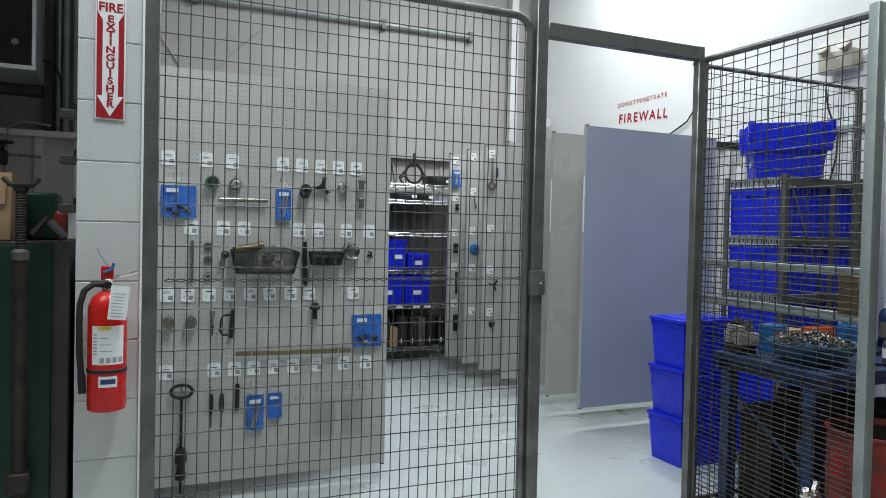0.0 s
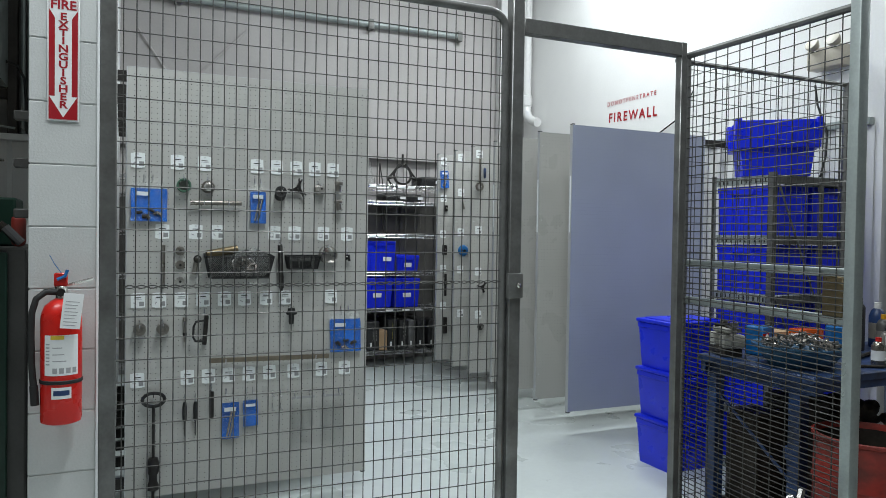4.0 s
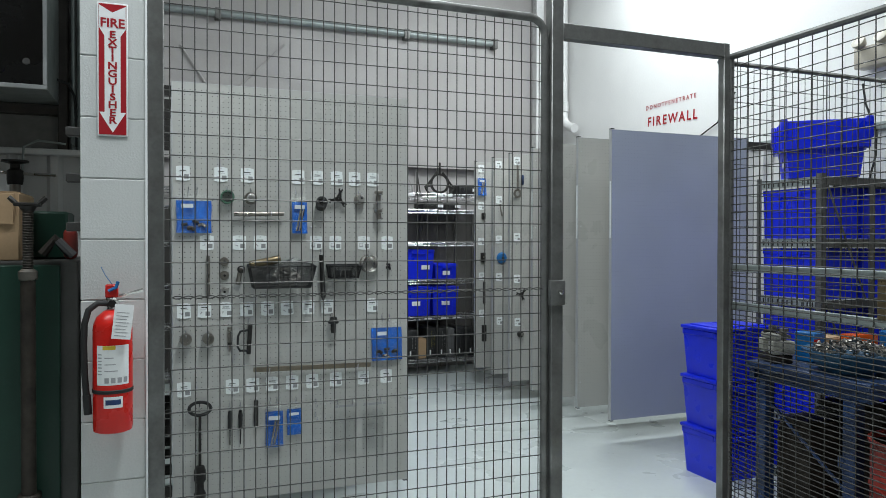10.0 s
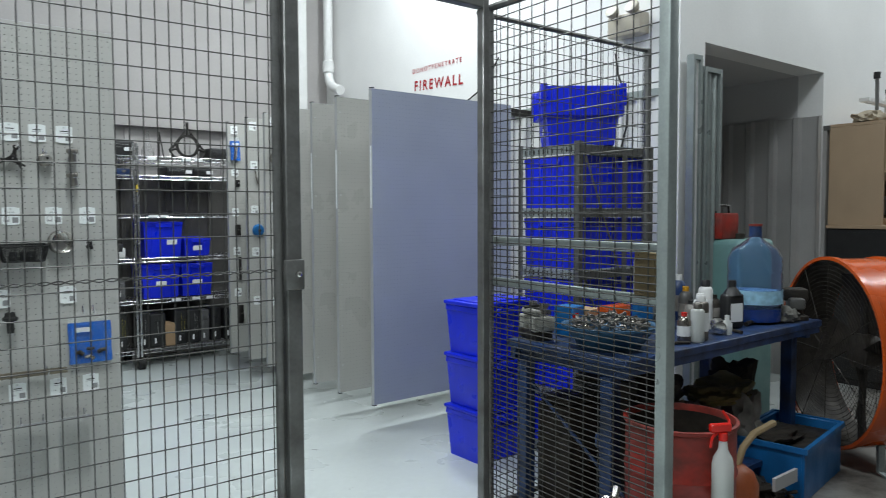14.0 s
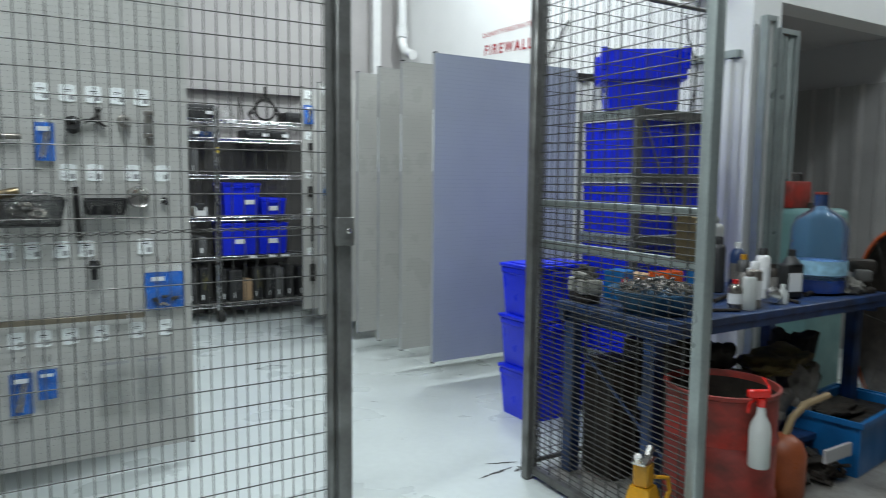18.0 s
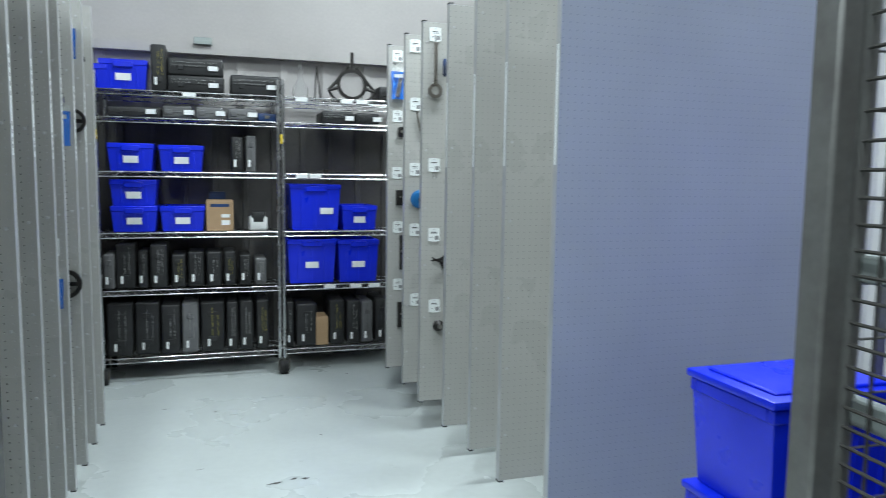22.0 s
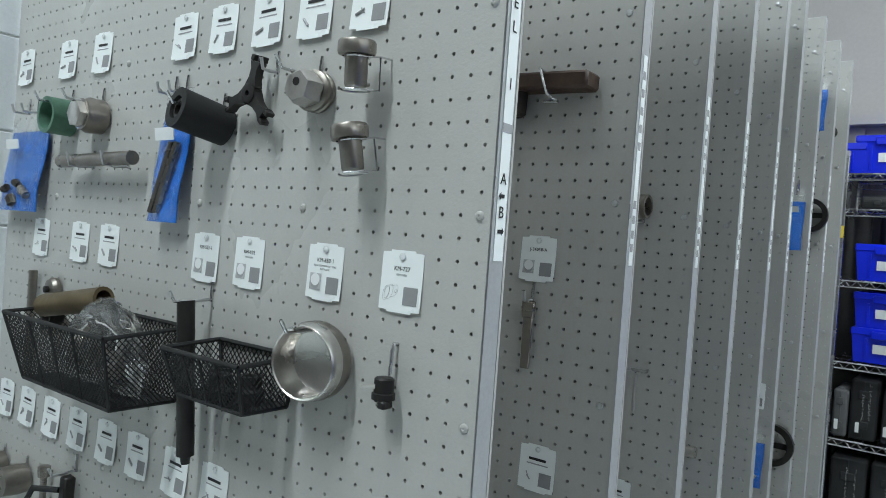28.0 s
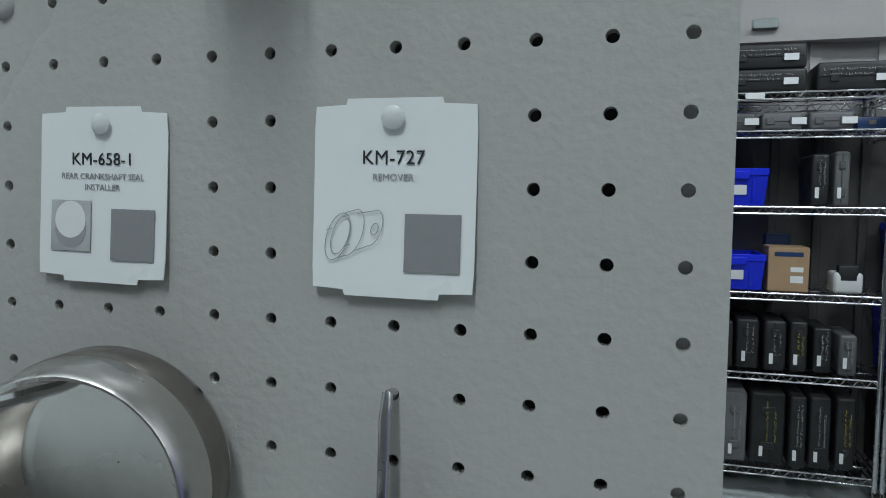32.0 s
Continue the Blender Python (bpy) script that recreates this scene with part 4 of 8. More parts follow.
def card_bm(w, h, curl):
    """A thin card with notched top and bottom edges, bowed off the board at its foot."""
    bm = bmesh.new()
    nx, nz = 6, 8
    cols = [-0.5, -0.30, -0.29, 0.0, 0.29, 0.30, 0.5]
    front = []
    for j in range(nz + 1):
        row = []
        for c in cols:
            v = j / nz
            z = -h * v
            if j == 0 and abs(c) < 0.295:
                z += 0.0022
            if j == nz and abs(c) < 0.295:
                z -= 0.0022
            xx = c * w
            if abs(c) == 0.5 and j in (0, nz):
                xx *= 0.985
                z += -0.0006 if j == 0 else 0.0006
            row.append(bm.verts.new((xx, -0.0012 - curl * v ** 2 - 0.00012 * math.sin(4 * v + 6 * c + curl * 900), z)))
        front.append(row)
    for j in range(nz):
        for i in range(nx):
            bm.faces.new((front[j + 1][i], front[j + 1][i + 1], front[j][i + 1], front[j][i]))
    geo = bmesh.ops.extrude_face_region(bm, geom=list(bm.faces))
    for v in geo["geom"]:
        if isinstance(v, bmesh.types.BMVert):
            v.co.y += 0.0005
    bmesh.ops.recalc_face_normals(bm, faces=bm.faces)
    return bm


TAGW, TAGH = 0.0625, 0.068


def tag(x, z, Y, title="", lines=(), picture="bars", w=TAGW, h=TAGH, curl=0.004, tilt=0.0):
    """A white tool tag pinned at its top; (x, z) is the pin."""
    th = thing("tool_tag", "white printed tool tag pinned to the pegboard", "tag", pose(x, Y, z, 0, tilt, 0), "tool tags")
    c = part("card", card_bm(w, h, curl), M_tagcard, th)
    c.location = (0, 0, 0.005)
    part("pin", lathem([(0.0045, 0), (0.0045, 0.0006), (0.003, 0.0014), (0.0006, 0.0017)], 12, pose(0, -0.0024, 0, 90)), M_pin, th, "white push pin", smooth=True)
    f = h / TAGH
    bow = lambda v: -0.0014 - curl * v * v
    y = bow(0.3) - 0.0001
    if title:
        lettering("title", title, 0.0072, M_ink, th, pose(0, y, -0.0145 * f) @ FACE, 0.0, 1.05)
        for i, ln in enumerate(lines):
            lettering("print", ln, 0.0036, M_grey, th, pose(0, bow(0.45), (-0.0215 - 0.0045 * i) * f) @ FACE)
    else:
        bm = bmesh.new()
        box(bm, -w * 0.24, y - 0.0004, -0.0175 * f, w * 0.24, y, -0.0135 * f)
        part("title", bm, M_ink, th)
        part("print", boxm(-w * 0.3, bow(0.42) - 0.0002, -0.024 * f, w * 0.3, bow(0.42), -0.0222 * f), M_grey, th)
    # printed patch lower right, picture lower left, laid on the bowed card
    t = math.degrees(math.atan2(curl * 1.4, h))
    cp = part("code_patch", boxm(-0.0105, -0.00015, -0.0105, 0.0105, 0.0, 0.0105), M_code, th)
    cp.matrix_basis = pose(w * 0.25, bow(0.735) - 0.0003, -0.045 * f, -t)
    if picture == "ring":
        bm = bmesh.new()
        oval = lambda cx, cz, a, b, r0, r1, n=20: [(cx + a * math.cos(r0 + (r1 - r0) * k / n) + 0.25 * b * math.sin(r0 + (r1 - r0) * k / n), -0.0002, cz + b * math.sin(r0 + (r1 - r0) * k / n)) for k in range(n + 1)]
        for path in (oval(-0.0060, -0.0015, 0.0046, 0.0088, 0, 6.28), oval(-0.0050, -0.0010, 0.0034, 0.0070, 0, 6.28), oval(-0.0005, 0.0002, 0.0044, 0.0086, -1.6, 1.6), oval(0.0078, 0.0020, 0.0036, 0.0066, -1.6, 1.6),
                     oval(0.0085, 0.0016, 0.0014, 0.0022, 0, 6.28, 12), [(-0.0038, -0.0002, 0.0072), (0.0016, -0.0002, 0.0087)], [(-0.0082, -0.0002, -0.0102), (-0.0026, -0.0002, -0.0083)], [(0.0016, -0.0002, 0.0072), (0.0094, -0.0002, 0.0085)],
                     [(0.0000, -0.0002, -0.0068), (0.0062, -0.0002, -0.0045)], [(-0.0105, -0.0002, 0.0010), (-0.0083, -0.0002, 0.0014)], [(-0.0030, -0.0002, -0.0048), (-0.0010, -0.0002, -0.0042)]):
            tube(bm, path, 0.00016, 4)
        pic = part("picture", bm, M_grey, th)
    else:
        pic = part("picture", boxm(-0.010, -0.00015, -0.0105, 0.010, 0.0, 0.0105), M_pic, th) if title else None
        if not title:
            r_ = random.Random(round(x * 977 + z * 131))
            bm = bmesh.new()
            a_ = r_.uniform(-1.2, 1.2)
            c_, s_ = 0.008 * math.cos(a_), 0.006 * math.sin(a_)
            tube(bm, [(-c_, -0.0002, -s_), (c_, -0.0002, s_)], r_.uniform(0.0006, 0.0022), 5)
            tube(bm, [(c_ * 0.6 - 0.003, -0.0002, s_ * 0.6 + 0.003), (c_ * 0.6 + 0.003, -0.0002, s_ * 0.6 - 0.003)], r_.uniform(0.0004, 0.0016), 5)
            pic = part("picture", bm, M_grey, th)
        if title:
            part("printed_disc", lathem([(0.0002, 0.0002), (0.0078, 0.0003), (0.0078, 0.0004), (0.0002, 0.0004)], 24, pose(0, 0, 0.0025, 90)), M_label, pic)
            part("printed_shade", lathem([(0.0002, 0.0002), (0.0078, 0.0002), (0.0078, 0.00028), (0.0002, 0.00028)], 24, pose(0, 0, -0.0015, 90)), M_grey, pic)
    pic.matrix_basis = pose(-w * 0.24, bow(0.69) - 0.0003, -0.042 * f, -t)
    return th


Y1 = P1Y
ROW1, ROW2, ROW3, ROW4 = 1.741, PINZ, PINZ - 13 * INCH, PINZ - 28 * INCH
for i, x in enumerate((0.296, 0.472, 0.598, 0.849, 0.948, 1.047, 1.143, 1.242)):
    tag(x, ROW1, Y1, tilt=(i * 37 % 5 - 2) * 0.6)
for x, ti, ln, pc in ((-36, "", (), "bars"), (-30, "", (), "bars"), (-26, "", (), "bars"), (-15, "KM-523-1", (), "bars"), (-11, "KM-522", ("INSTALLER",), "bars"),
                      (-5, "KM-658-1", ("REAR CRANKSHAFT SEAL", "INSTALLER"), "bars"), (0, "KM-727", ("REMOVER",), "ring")):
    tag(PINX + x * INCH, ROW2, Y1, ti, ln, pc, curl=0.002, tilt=1.0 if x else 0.4)
for i, x in enumerate((0.299, 0.395, 0.495, 0.594, 0.695, 0.792, 0.901, 0.998, 1.238)):
    tag(x, ROW3, Y1, tilt=(i * 29 % 5 - 2) * 0.8, curl=0.005)
for i, x in enumerate((0.299, 0.524, 0.623, 0.719, 0.819, 0.920, 1.043, 1.191, 1.316)):
    tag(x, ROW4, Y1, tilt=(i * 31 % 5 - 2) * 0.8)

# board screws
bm = bmesh.new()
SCREW = [(PINX + c * INCH, PINZ + r * INCH) for c in (4, -7, -16, -25, -34) for r in (-43, -34, -25, -16, -7, 2, 11, 20, 28)]
for x, z in SCREW:
    s = part("screw", lathem([(0.0058, 0), (0.0056, 0.001), (0.004, 0.0026), (0.0018, 0.003), (0.0012, 0.0022), (0.0004, 0.0022)], 12, pose(x - P1X, 0, z, 90)), M_peg, left_panels[0], "painted pan-head screw")
for lp_ in left_panels[1:] + right_panels[1:]:
    f = -1 if lp_ in right_panels else 1
    for z in (0.35, 0.62, 0.9, 1.2, 1.5, 1.78, 2.05):
        part("screw", lathem([(0.0055, 0), (0.005, 0.002), (0.001, 0.003)], 8, pose(f * (PW - 0.022), 0, z, 90)), M_alu, lp_)

# edge strip with its letters
def strip(pn, words=False, x=PW, z0=1.41, z1=1.80, seed=0):
    inset = 0.010 if words else 0.0125
    s = part("label_strip", boxm(x - 0.0004, inset, z0, x + 0.0006, PT - inset + 0.002, z1, 0), M_tagcard, pn, "white lettered strip on the edge")
    yc = PT / 2
    if words:
        for i, ch in enumerate("PANEL"):
            lettering("letter", ch, 0.018, M_ink, s, pose(x + 0.0012, yc, 1.765 - i * 0.026) @ EAST)
        lettering("letter", "1", 0.018, M_ink, s, pose(x + 0.0012, yc, 1.600) @ EAST)
        for ch, z in (("A", 1.498), ("B", 1.462)):
            lettering("letter", ch, 0.018, M_ink, s, pose(x + 0.0012, yc, z) @ EAST)
        part("seam", boxm(x + 0.0007, inset, 1.548, x + 0.001, PT - inset + 0.002, 1.558), M_grey, s, "grey gap between two strips")
        for z, d in ((1.480, -1), (1.442, 1)):
            bm = boxm(x + 0.0008, yc - 0.004, z - 0.002, x + 0.0014, yc + 0.004, z + 0.002)
            vs = [bm.verts.new((x + 0.0014, yc + d * a, z + b)) for a, b in ((0.003, 0.0045), (0.003, -0.0045), (0.0075, 0.0))]
            bm.faces.new(vs)
            part("arrow", bm, M_ink, s)
    elif x > 0:
        for z in (1.690, 1.664, 1.638, 1.612, 1.586, 1.500, 1.478, 1.456, 1.436):
            part("print", boxm(x + 0.0007, yc - 0.0045, z - 0.006, x + 0.0010, yc + 0.0045, z + 0.006), M_grey, s, "small dark print")


strip(left_panels[0], True)
for pn in left_panels[1:8]:
    strip(pn, z1=1.72)
for pn in right_panels[:4]:
    strip(pn, x=-PW - 0.0006)


def pouch(x0, x1, z0, z1, Y, contents="dark", label="blue zip pouch hung on the pegboard", lab=True, lean=0.0):
    """A limp blue pouch with a clear top, bulging over what is in it."""
    w, h = x1 - x0, z1 - z0
    th = thing("tool_pouch", label, "pouch", pose((x0 + x1) / 2 + 0.004, Y - 0.006, z1, 0, lean, 0), "blue pouches")
    n, k = 7, 8

    def sheet(bulge, off, v0, thick):
        bm = bmesh.new()
        for s in (-1, 1):
            g = []
            for j in range(k + 1):
                v = j / k
                g.append([bm.verts.new(((i / n - 0.5) * w * (1 + 0.02 * math.sin(7 * v)), -off * v - bulge * math.sin(math.pi * i / n) ** 0.8 * v ** 0.7 * (1.02 - v * v * 0.75) - 0.02 * v + 0.0025 * math.sin(9 * v + 5 * i / n) * v + s * thick, -h * (v0 + (1 - v0) * v))) for i in range(n + 1)])
            for j in range(k):
                for i in range(n):
                    q = (g[j][i], g[j][i + 1], g[j + 1][i + 1], g[j + 1][i])
                    bm.faces.new(q if s > 0 else q[::-1])
        return bm

    part("pouch_body", sheet(0.003, 0.0, 0.16, 0.0006), M_bluebag, th, "blue plastic backing sheet", smooth=True)
    part("clear_front", sheet(0.016, 0.004, 0.02, 0.0003), M_clear, th, "clear plastic front film", smooth=True).visible_shadow = False
    part("clear_top", boxm(-w * 0.46, -0.001, -h * 0.16, w * 0.46, 0.001, h * 0.08), M_clear, th, "clear plastic top").visible_shadow = False
    if lab:
        lb = part("label", boxm(-w * 0.36, -0.0005, -h * 0.05, -w * 0.02 if w > 0.12 else w * 0.30, 0.0005, h * 0.05), M_label, th, "white label")
        lb.matrix_basis = pose(0, -0.0215, -h * 0.30, 8)
    if contents == "rod":
        for dx in (0.010, -0.004):
            part("steel_strip", tubem([(dx + 0.010, -0.013, -h * 0.36), (dx - 0.014, -0.027, -h * 0.93)], 0.0055, 6), M_steel, th, "grey steel strip")
    elif contents:
        r_ = random.Random(int(x0 * 1000))
        for a, b in ((-0.27, 0.78), (0.02, 0.70), (0.22, 0.80), (-0.05, 0.88)):
            d_ = 0.13 * w
            part("steel_piece", tubem([(a * w - d_ * r_.uniform(0.3, 1), -0.020, -h * b), (a * w, -0.027, -h * (b + r_.uniform(-0.05, 0.05))), (a * w + d_ * r_.uniform(0.3, 1), -0.026, -h * (b + r_.uniform(-0.07, 0.07)))], r_.uniform(0.006, 0.010), 7), M_grime if r_.random() < 0.6 else M_steel, th)
    hook((x0 + x1) / 2 - min(0.02, w * 0.2), z1 + h * 0.05, Y, 0.035)
    hook((x0 + x1) / 2 + min(0.02, w * 0.2), z1 + h * 0.05, Y, 0.035)
    return th


pouch(0.262, 0.422, 1.424, 1.61, Y1, label="wide blue zip pouch holding dark steel pieces")
pouch(0.812, 0.888, 1.424, 1.615, Y1, "rod", "narrow blue zip pouch holding a steel rod")
pouch(1.228, 1.395, 0.755, 0.958, Y1, label="wide blue zip pouch with a white label")
pouch(0.681, 0.766, 0.352, 0.56, Y1, "rod", "blue zip pouch with a white label")
pouch(0.786, 0.858, 0.405, 0.555, Y1, None, "small blue zip pouch with a white label")


def single(name, label, cat, bm, material, x, y, z, rx=0, ry=0, rz=0, smooth=False):
    ob = part(name, bm, material, None, smooth=smooth)
    ob.matrix_basis = pose(x, y, z, rx, ry, rz)
    return tagged(ob, label, cat)


OUT = pose(0, 0, 0, 90)     # a turned part's axis towards -y
# row 1
single("seal_ring", "aged green plastic ring on a peg hook", "ring", lathem([(0.024, 0), (0.033, 0), (0.033, 0.045), (0.026, 0.045), (0.024, 0.03)], 28, OUT, True), M_greenring, 0.50, Y1 - 0.004, 1.600, smooth=False)
hook(0.50, 1.626, Y1, 0.07)
pg = thing("fuel_plug", "machined steel plug with a hex end", "tool", pose(0.612, Y1, 1.597))
part("body", lathem([(0.030, 0.004), (0.031, 0.028), (0.027, 0.034), (0.027, 0.040)], 24, OUT), M_steel, pg)
part("hex", lathem([(0.023, 0.040), (0.023, 0.052), (0.018, 0.055), (0.004, 0.055)], 6, OUT), M_steelbright, pg)
hook(0.612, 1.622, Y1, 0.075)
single("steel_bar", "grey steel bar resting on two peg hooks", "tool", tubem([(-0.12, 0, 0), (0.12, 0, 0.004)], 0.0115, 12), M_steel, 0.65, Y1 - 0.03, 1.518)
hook(0.592, 1.512, Y1, 0.05, 0.02)
hook(0.708, 1.512, Y1, 0.05, 0.02)
tb = thing("sleeve_tool", "black rubber-coated steel sleeve on a hook", "tool", pose(0.966, Y1, 1.568, -12, 0, -8))
part("sleeve", lathem([(0.017, 0.0), (0.028, 0.0), (0.029, 0.078), (0.017, 0.078)], 28, OUT, True), M_rubber, tb, smooth=False)
part("inner_ring", lathem([(0.010, 0.02), (0.0145, 0.02), (0.0145, 0.074), (0.010, 0.074)], 20, OUT, True), M_dark, tb)
hook(0.962, 1.590, Y1, 0.095)
sta = thing("puller_spider", "black cast three-armed puller with forked ends", "tool", pose(1.052, Y1 - 0.018, 1.606, 0, 15, 0))
part("hub", lathem([(0.004, -0.002), (0.0125, -0.002), (0.0135, 0.001), (0.0135, 0.0135), (0.011, 0.0145), (0.004, 0.014)], 18, OUT, True), M_dark, sta)
for a in (90, 210, 330):
    bm = bmesh.new()
    rows_ = []
    for r, hw in ((0.010, 0.0115), (0.021, 0.0068), (0.034, 0.0062), (0.043, 0.0105)):
        rows_.append([bm.verts.new((sx_ * hw, y_, r)) for sx_, y_ in ((-1, -0.012), (1, -0.012), (1, 0.0), (-1, 0.0))])
    for q0, q1 in zip(rows_, rows_[1:]):
        for k in range(4):
            bm.faces.new((q0[k], q0[(k + 1) % 4], q1[(k + 1) % 4], q1[k]))
    bm.faces.new(rows_[0][::-1])
    bm.faces.new(rows_[-1])
    bmesh.ops.recalc_face_normals(bm, faces=bm.faces)
    arm = part("arm", bm, M_dark, sta)
    arm.matrix_basis = pose(0, 0, 0, 0, a - 90, 0)
    for sx_ in (-1, 1):
        part("prong", boxm(sx_ * 0.0074 - 0.0033, -0.013, 0.0432, sx_ * 0.0074 + 0.0033, 0.001, 0.052, 0.0012), M_dark, arm)
hook(1.075, 1.640, Y1, 0.03)
kb = thing("seal_driver", "machined steel seal driver with a rounded rim", "tool", pose(1.163, Y1, 1.604, 0, 0, 8) @ Matrix.Diagonal((0.86, 0.95, 0.86, 1)))
part("disc", lathem([(0.028, 0.003), (0.031, 0.005), (0.031, 0.010), (0.0285, 0.012), (0.0285, 0.014), (0.031, 0.016), (0.031, 0.021), (0.027, 0.024), (0.02, 0.024)], 30, OUT), M_steel, kb)
part("stem", lathem([(0.027, 0.0245), (0.0255, 0.048), (0.022, 0.052), (0.005, 0.052)], 6, OUT @ pose(0, 0, 0, 0, 0, 15)), M_steelpale, kb, "pale machined hexagonal stem")
part("bore", lathem([(0.006, 0.0515), (0.006, 0.0528), (0.0005, 0.0528)], 12, OUT @ pose(0, 0.006, 0)), M_dark, kb)
hook(1.161, 1.625, Y1, 0.075)
for z, lean_ in ((1.628, 2), (1.531, -9)):
    cu = thing("bushing_cup", "small steel bushing in a chrome wire holder", "tool", pose(1.262, Y1 - 0.040, z, 4, lean_, 0))
    part("rim", lathem([(0.011, 0.006), (0.0215, 0.006), (0.0225, 0.009), (0.0225, 0.020), (0.0210, 0.0225), (0.012, 0.0225)], 26), M_steel, cu)
    part("barrel", lathem([(0.004, -0.030), (0.0125, -0.030), (0.0135, -0.028), (0.0135, 0.006), (0.004, 0.006)], 22), M_steel, cu)
    bm = bmesh.new()
    for rr, zz in ((0.0155, 0.004), (0.0165, -0.034)):
        pts = [(rr * math.cos(a * math.pi / 10), rr * math.sin(a * math.pi / 10), zz) for a in range(-5, 14)]
        tube(bm, pts, 0.0013, 5, False)
    tube(bm, [(0.0155, 0.0, 0.004), (0.019, 0.020, 0.006), (0.018, 0.041, 0.006)], 0.0013, 5, False)
    tube(bm, [(0.0165, 0.0, -0.034), (0.019, 0.020, -0.033), (0.019, 0.020, 0.006)], 0.0013, 5, False)
    part("wire_holder", bm, M_chrome, cu)
# row 2
single("drift_rod", "slim grey steel rod hung upright", "tool", tubem([(0, 0, 0), (0, 0, 0.2)], 0.008, 10), M_steel, 0.411, Y1 - 0.014, 1.113)
for z in (1.284, 1.216, 1.136):
    k2 = thing("thrust_button", "small round steel button on a hook", "tool", pose(0.487, Y1, z))
    part("disc", lathem([(0.021, 0.004), (0.022, 0.012), (0.018, 0.018), (0.008, 0.019)], 20, OUT), M_steelbright if z < 1.2 else M_steel, k2)
    part("nub", lathem([(0.006, 0.018), (0.006, 0.026), (0.002, 0.027)], 12, OUT), M_dark, k2)
eb = thing("elbow_fitting", "dark steel elbow fitting with an open mouth", "tool", pose(0.563, Y1, 1.246))
part("mouth", lathem([(0.013, 0.03), (0.018, 0.03), (0.019, 0.055), (0.013, 0.055)], 18, OUT, True), M_dark, eb)
part("leg", tubem([(0, -0.035, 0.0), (-0.004, -0.02, -0.02), (-0.012, -0.014, -0.075)], 0.012, 10), M_steel, eb)


def wire_basket(x0, x1, z0, z1, Y, depth, label):
    w, h = x1 - x0, z1 - z0
    th = thing("wire_basket", label, "basket", pose((x0 + x1) / 2, Y, z0), "wire baskets")
    a, b = w / 2, w / 2 * 0.86
    top = [(-a, -0.004, h), (a, -0.004, h), (a, -depth, h * 0.92), (-a, -depth, h * 0.92)]
    bot = [(-b, -0.006, 0), (b, -0.006, 0), (b, -depth * 0.8, 0), (-b, -depth * 0.8, 0)]
    bm = bmesh.new()
    for loop, r in ((top, 0.0032), (bot, 0.0028)):
        for i in range(4):
            tube(bm, [loop[i], loop[(i + 1) % 4]], r, 6, False)
    for p, q in zip(top, bot):
        tube(bm, [p, q], 0.0028, 6, False)
    part("frame", bm, M_rubber, th, "black wire frame")
    bm = bmesh.new()

    def web(p00, p10, p11, p01, n, k):
        P_ = [Vector(p) for p in (p00, p10, p11, p01)]
        f = lambda u, v: (P_[0] * (1 - u) + P_[1] * u) * (1 - v) + (P_[3] * (1 - u) + P_[2] * u) * v
        m_ = n + k
        for i in range(-k, n):
            for sgn in (0, 1):
                u0, v0, u1, v1 = i / n, 0.0, (i + k) / n, 1.0
                if u0 < 0:
                    v0, u0 = -i / k, 0.0
                if u1 > 1:
                    v1, u1 = (n - i) / k, 1.0
                if sgn:
                    u0, u1 = 1 - u0, 1 - u1
                tube(bm, [f(u0, v0), f(u1, v1)], 0.0009, 3, False)

    n = max(6, int(w / 0.0095))
    k = max(5, int(h / 0.0095))
    kd = max(5, int(depth / 0.0095))
    web(bot[3], bot[2], top[2], top[3], n, k)
    web(bot[0], bot[1], top[1], top[0], n, k)
    web(bot[0], bot[3], top[3], top[0], kd, k)
    web(bot[1], bot[2], top[2], top[1], kd, k)
    web(bot[0], bot[1], bot[2], bot[3], n, kd)
    part("wire_web", bm, M_rubber, th)["kind"] = "stuff"
    for u in (0.28, 0.5, 0.72):
        x = (u - 0.5) * 2
        part("rib", tubem([(x * a, -depth, h * 0.92), (x * b, -depth * 0.8, -0.002), (x * b, -0.006, -0.002)], 0.0022, 6), M_rubber, th, "black wire rib")
    return th


